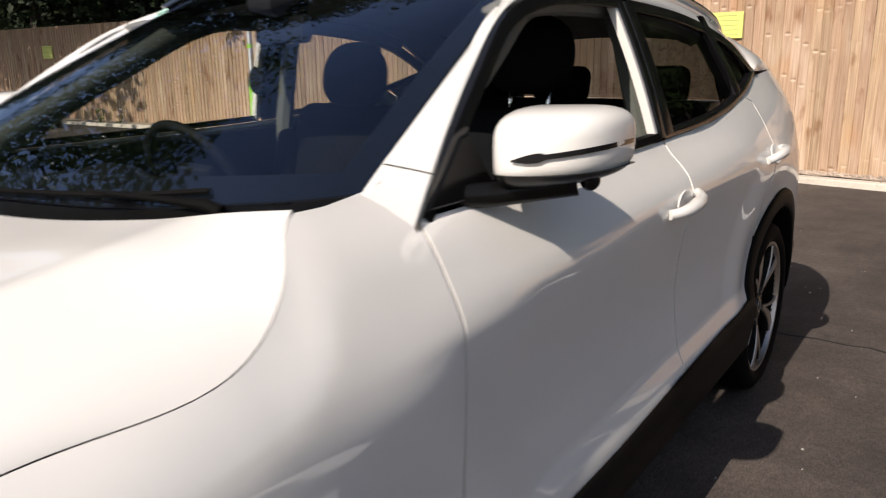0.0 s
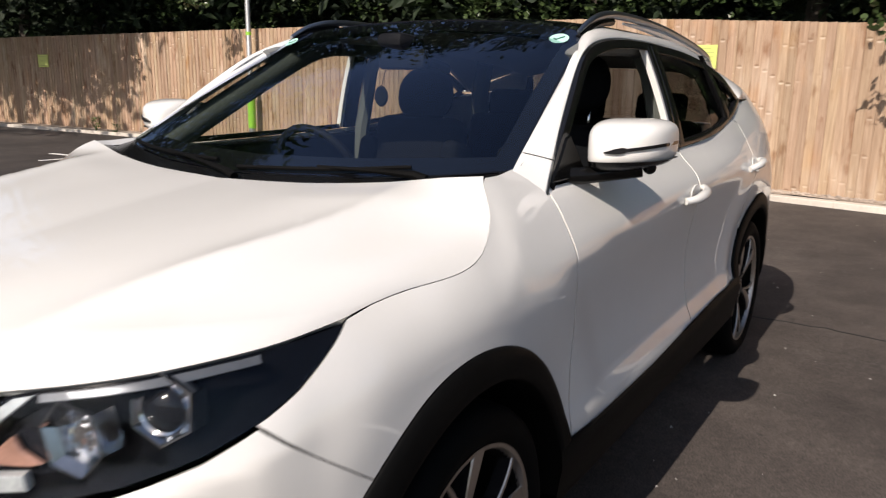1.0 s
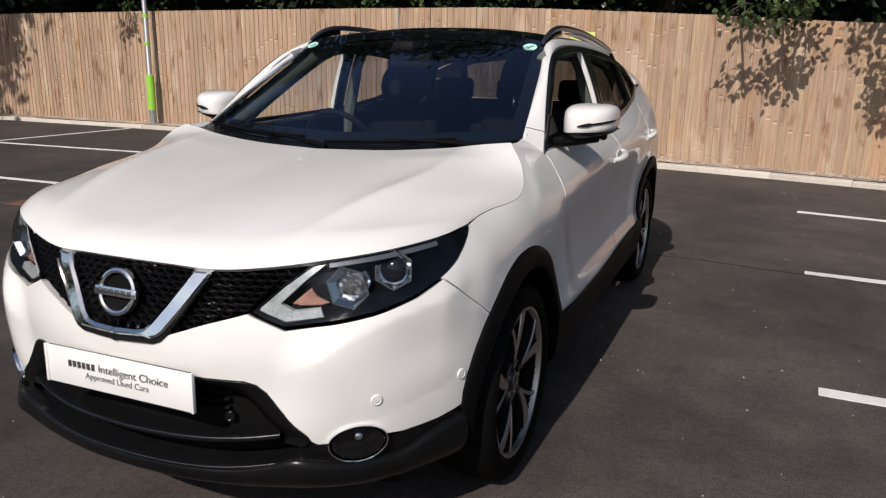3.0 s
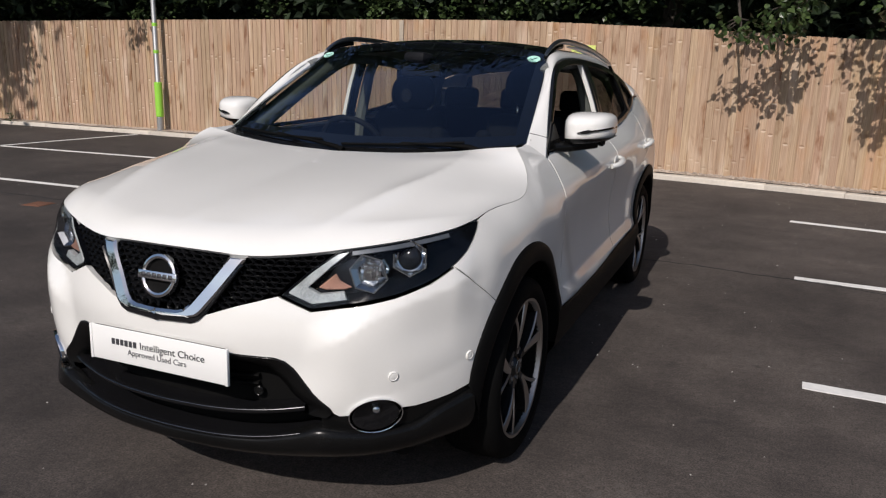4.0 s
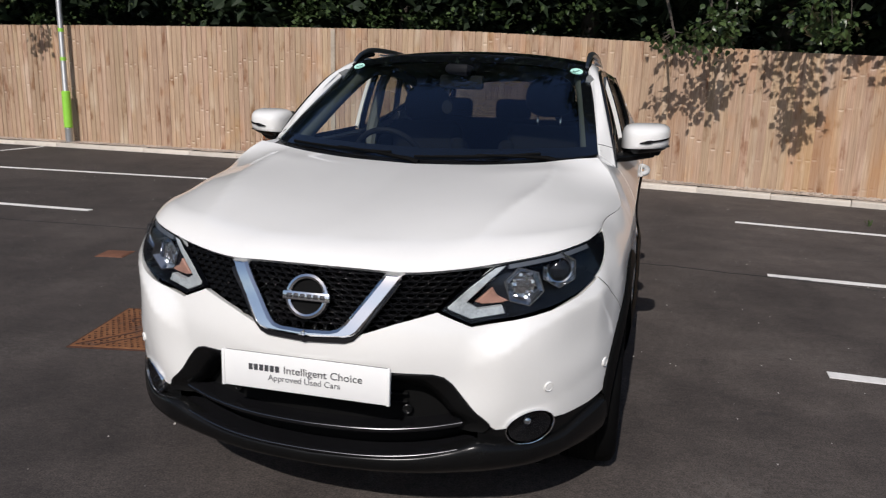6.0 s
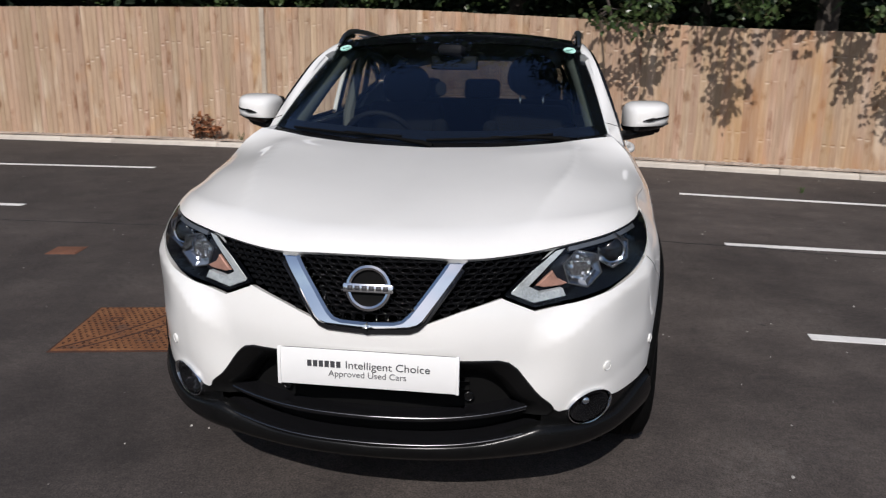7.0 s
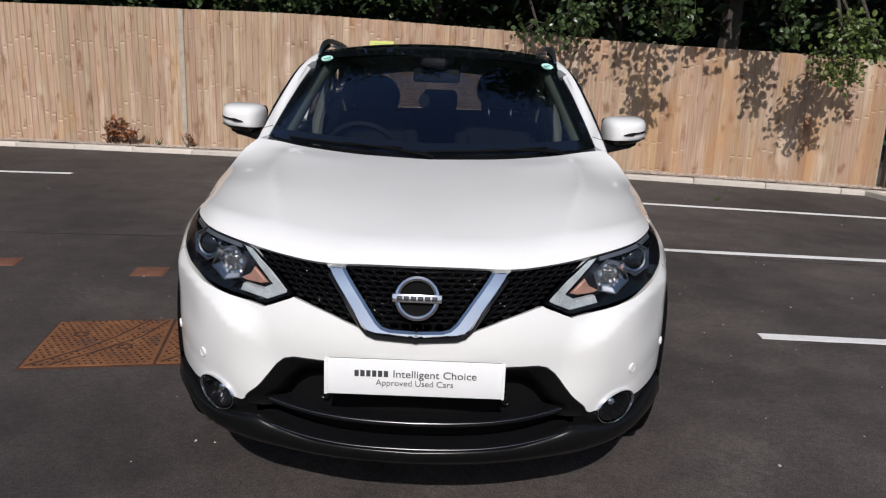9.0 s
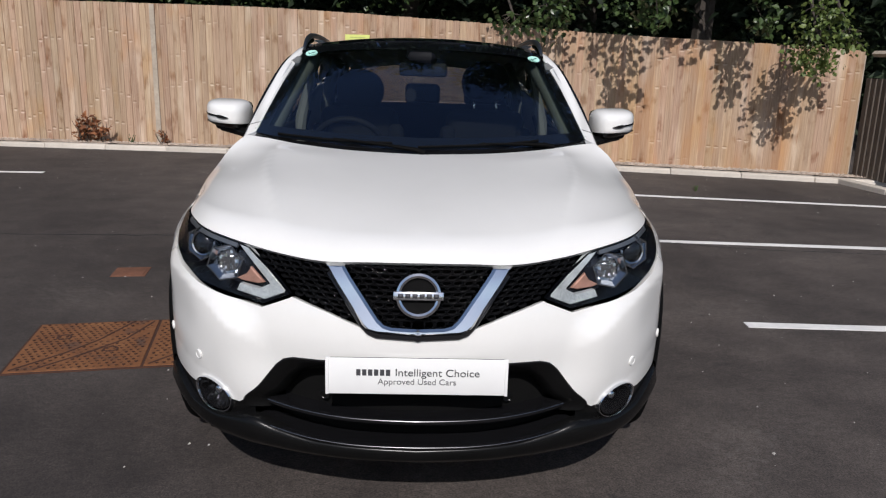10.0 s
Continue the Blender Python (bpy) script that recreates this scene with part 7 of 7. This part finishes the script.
def tree(x, y, height, radius, seed, crown_low, leaves, size, mat=None, label=""):
    """Trunk, limbs and a ragged crown of leaves."""
    rnd = random.Random(seed)
    ob = thing("tree", (x, y, 0), label or "tall broadleaf tree behind the fence, leaves darkened for shade", "tree", "trees behind the fence")
    bm = bmesh.new()
    limb(bm, (0, 0, 0), (rnd.uniform(-0.4, 0.4), rnd.uniform(-0.3, 0.3), height * 0.8), 0.20, 0.05, rnd, 0.04)
    part("trunk", bm, BARK, ob, "dark bark trunk")
    store = ([], [])
    for k in range(9):
        a, h = rnd.uniform(0, 6.283), rnd.uniform(crown_low - 0.3, height * 0.7)
        r = radius * rnd.uniform(0.6, 1.0)
        end = (r * math.cos(a), r * math.sin(a) * 0.8, h + rnd.uniform(0.3, 1.5))
        bm = bmesh.new()
        limb(bm, (0, 0, h - 0.6), end, 0.07, 0.015, rnd)
        part("limb", bm, BARK, ob)
    n = 16
    for k in range(n):
        a = rnd.uniform(0, 6.283)
        h = crown_low + (height - crown_low) * (k + 0.5) / n
        r = radius * (0.45 + 0.55 * math.sin(math.pi * (0.12 + 0.8 * (k + 0.5) / n)))
        o = r * rnd.uniform(0.15, 0.65)
        add_leaves(store, (o * math.cos(a), o * math.sin(a) * 0.8, h), (r * 0.75, r * 0.6, (height - crown_low) / n * 1.4), leaves // n, size, rnd)
    leaf_object(store, mat or LEAF_SHADE, "crown", ob, "dense dark green crown")
    return ob


rnd = random.Random(77)
k = 0
for x in (-22.5, -19.0, -15.8, -12.5, -9.4, -6.3, -3.3, -0.4, 2.4, 5.2, 8.2):
    fy = float(np.interp(x, fl[:, 0], fl[:, 1]))
    tree(x + rnd.uniform(-0.5, 0.5), fy + 3.4 + rnd.uniform(-0.3, 0.6), rnd.uniform(13.0, 15.5), 3.2, 100 + k, 3.7 + rnd.uniform(-0.3, 0.4), 8000, 0.27)
    k += 1
tree(-17.5, 4.4, 16.5, 7.0, 141, 6.6, 14000, 0.30, LEAF, "tall broadleaf tree at the side of the car park")
# dense undergrowth and farther wood behind the first trees
store = ([], [])
rnd = random.Random(9)
for x in np.arange(-34, 22, 1.5):
    fy = float(np.interp(x, fl[:, 0], fl[:, 1]))
    for dy, zc, zs in ((3.4, 1.6, 1.4), (5.5, 3.2, 2.6), (8.5, 6.0, 5.0), (9.5, 2.0, 2.0)):
        add_leaves(store, (x + rnd.uniform(-0.6, 0.6), fy + dy + rnd.uniform(-0.4, 0.4), zc), (1.3, 0.8, zs), 260 if dy < 5 else 300, 0.22 if dy < 5 else 0.28, rnd)
wood = leaf_object(store, LEAF_SHADE, "woodland")
tagged(wood, "dense woodland undergrowth behind the fence, coloured dark for shade", "woodland", kind="stuff")
# near-black sheet far behind the first trees closes the wood; shade is its colour
WOOD_SHADE_SHEET = material("deep_wood_shade_foliage", (0.010, 0.016, 0.007), 0.95, 0, 0.7, 9, 1.0, 5, spec=0.05)
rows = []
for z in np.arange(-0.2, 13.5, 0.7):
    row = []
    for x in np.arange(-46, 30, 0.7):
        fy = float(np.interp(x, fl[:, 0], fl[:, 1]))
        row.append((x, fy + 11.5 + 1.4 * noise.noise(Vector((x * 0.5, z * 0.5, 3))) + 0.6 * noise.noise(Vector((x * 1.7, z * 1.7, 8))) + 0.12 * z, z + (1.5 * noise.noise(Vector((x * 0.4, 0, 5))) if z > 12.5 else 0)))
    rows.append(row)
depth = patch("backdrop", rows, WOOD_SHADE_SHEET, None)
tagged(depth, "near-black sheet standing in for the wood's shaded depth far behind the fence", "woodland", kind="structure")
# unseen overhead canopy along the wood's edge, added to keep its floor dark
store = ([], [])
rnd = random.Random(19)
for x in np.arange(-30, 12, 0.8):
    fy = float(np.interp(x, fl[:, 0], fl[:, 1]))
    for zc in (3.75, 4.7, 5.7, 6.8, 7.9):
        add_leaves(store, (x + rnd.uniform(-0.4, 0.4), fy + rnd.uniform(2.2, 3.2), zc + rnd.uniform(-0.3, 0.3)), (0.9, 0.7, 0.75), 260, 0.32, rnd)
canopy = leaf_object(store, LEAF_SHADE, "wood_edge_canopy")
tagged(canopy, "dense unseen leaf canopy added to shade the wood's edge", "woodland", kind="stuff")
# lit sprigs just over the fence top
store = ([], [])
rnd = random.Random(14)
for x in np.arange(-13, 5.6, 0.75):
    fy = float(np.interp(x, fl[:, 0], fl[:, 1]))
    if rnd.random() < 0.42:
        add_leaves(store, (x + rnd.uniform(-0.4, 0.4), fy + rnd.uniform(0.55, 1.3), float(fence_top(x)) + rnd.uniform(0.15, 0.55)), (0.45, 0.25, 0.22), rnd.randint(40, 110), 0.085, rnd, 0.35, 0.0, 1.2, True)
hedge = leaf_object(store, LEAF, "hedge_sprigs")
tagged(hedge, "green leafy sprigs above the fence top", "foliage", kind="stuff")


def overhang(root, sprays, seed, label, mat, size=0.092):
    """A bough that leans over the fence and carries hanging sprays of leaves."""
    rnd = random.Random(seed)
    ob = thing("bough", root, label, "branch", "boughs over the fence")
    for centre, spread, count in sprays:
        c = Vector(centre) - Vector(root)
        bm = bmesh.new()
        limb(bm, (0, 0, 0), c + Vector((0, 0.1, spread[2] * 0.8)), 0.05, 0.014, rnd, 0.10)
        for _ in range(7):
            t = c + Vector((rnd.uniform(-0.8, 0.8) * spread[0], rnd.uniform(-0.8, 0.8) * spread[1], rnd.uniform(-0.9, 0.7) * spread[2]))
            limb(bm, c + Vector((0, 0.1, spread[2] * 0.8)), t, 0.010, 0.003, rnd, 0.15)
        part("limb", bm, BARK, ob, "thin dark limb with twigs")
        store = ([], [])
        add_leaves(store, c, spread, int(count * 1.6), size, rnd, 0.7, 0.0, 0.95, size < 0.12)
        leaf_object(store, mat, "leaves", ob, "broad green leaves")
    return ob


overhang((1.2, 9.6, 4.3), [((1.15, 7.25, 1.93), (0.28, 0.2, 0.12), 46), ((1.58, 7.2, 2.00), (0.30, 0.2, 0.20), 90), ((1.78, 7.1, 2.28), (0.22, 0.2, 0.28), 80), ((1.3, 6.95, 2.85), (0.5, 0.3, 0.26), 120)], 1, "leafy green bough hanging over the fence", LEAF)
overhang((2.6, 9.3, 4.6), [((2.72, 6.45, 2.34), (0.27, 0.22, 0.46), 190), ((2.50, 6.5, 2.95), (0.42, 0.3, 0.25), 130), ((3.20, 6.6, 2.85), (0.5, 0.25, 0.18), 80)], 2, "leafy green bough hanging over the fence", LEAF)
overhang((4.2, 8.6, 4.2), [((4.10, 6.58, 2.24), (0.17, 0.16, 0.34), 125), ((3.75, 6.6, 2.74), (0.45, 0.2, 0.20), 90)], 3, "leafy green bough hanging over the fence", LEAF)
overhang((5.2, 8.4, 3.9), [((4.72, 6.42, 1.68), (0.32, 0.22, 0.28), 300), ((4.78, 6.45, 2.02), (0.30, 0.25, 0.20), 150), ((5.16, 6.5, 1.82), (0.24, 0.2, 0.12), 80)], 4, "bright green leafy bough hanging low before the fence", LEAF_BRIGHT, 0.068)
overhang((-14.2, 10.4, 4.8), [((-15.2, 6.9, 3.75), (1.9, 1.3, 0.75), 3600), ((-13.2, 6.6, 3.9), (0.8, 0.9, 0.7), 700), ((-17.4, 7.0, 3.6), (1.6, 1.2, 0.9), 2600), ((-20.0, 6.8, 3.6), (2.0, 1.2, 0.9), 2600), ((-15.5, 7.0, 4.6), (2.6, 1.3, 0.7), 1200)], 5, "large shading bough over the fence", LEAF_SHADE, 0.14)
overhang((-9.6, 9.8, 3.6), [((-9.75, 8.3, 2.62), (0.35, 0.2, 0.14), 60)], 6, "small leafy bough over the fence", LEAF)


def weed(x, y, z, mat, count, height, label, name="weed"):
    rnd = random.Random(int(abs(x * 50)))
    ob = thing(name, (x, y, z), label, "weed", "weeds")
    store = ([], [])
    add_leaves(store, (0, 0, height * 0.45), (height * (0.36 if mat is LEAF_DEAD else 0.55), height * 0.25, height * 0.5), count // 2 if mat is LEAF_DEAD else count, height * (0.26 if mat is LEAF_DEAD else 0.2), rnd, -0.5 if mat is LEAF_DEAD else 0.0, 0.0, 0.5)
    bm = bmesh.new()
    for _ in range(6):
        limb(bm, (0, 0, -0.01), (rnd.uniform(-0.5, 0.5) * height, rnd.uniform(-0.2, 0.2) * height, height * rnd.uniform(0.6, 1.0)), 0.006, 0.003, rnd, 0.1)
    part("stem", bm, BARK if mat is LEAF_DEAD else LEAF, ob)
    leaf_object(store, mat, "leaves", ob)
    return ob


weed(-5.15, 8.78, 0.08, LEAF_DEAD, 190, 0.24, "dead rust-brown plant at the fence foot", "dead_plant")
weed(-4.80, 8.76, 0.08, LEAF_DEAD, 170, 0.30, "dead rust-brown plant at the fence foot", "dead_plant")
weed(-5.05, 8.80, 0.08, LEAF_DEAD, 120, 0.40, "tall dead rust-brown stalks at the fence foot", "dead_plant")
weed(-3.90, 8.68, 0.08, LEAF_DEAD, 130, 0.22, "dead rust-brown plant at the fence foot", "dead_plant")
weed(-4.35, 8.72, 0.08, LEAF, 16, 0.14, "small green weed at the fence foot")
weed(3.25, 5.92, 0.0, LEAF, 22, 0.09, "small green weed growing through the asphalt")
weed(-13.6, 8.70, 0.08, LEAF_BRIGHT, 60, 0.30, "green weed at the fence foot")
weed(-12.9, 8.70, 0.08, LEAF, 40, 0.22, "green weed at the fence foot")

# unseen trees added behind and beside the camera, to darken the reflected horizon
store = ([], [])
rnd = random.Random(31)
for k in range(150):
    t = k / 150
    a = math.pi * (1.0 + t)
    cx, cy = 42 * math.cos(a), 4 + 40 * math.sin(a)
    add_leaves(store, (cx + rnd.uniform(-1, 1), cy + rnd.uniform(-1, 1), 2.2), (2.2, 2.2, 2.3), 110, 0.8, rnd)
far = leaf_object(store, LEAF_SHADE, "far_trees")
tagged(far, "unseen dark tree belt added round the car park for reflections", "trees", kind="stuff")
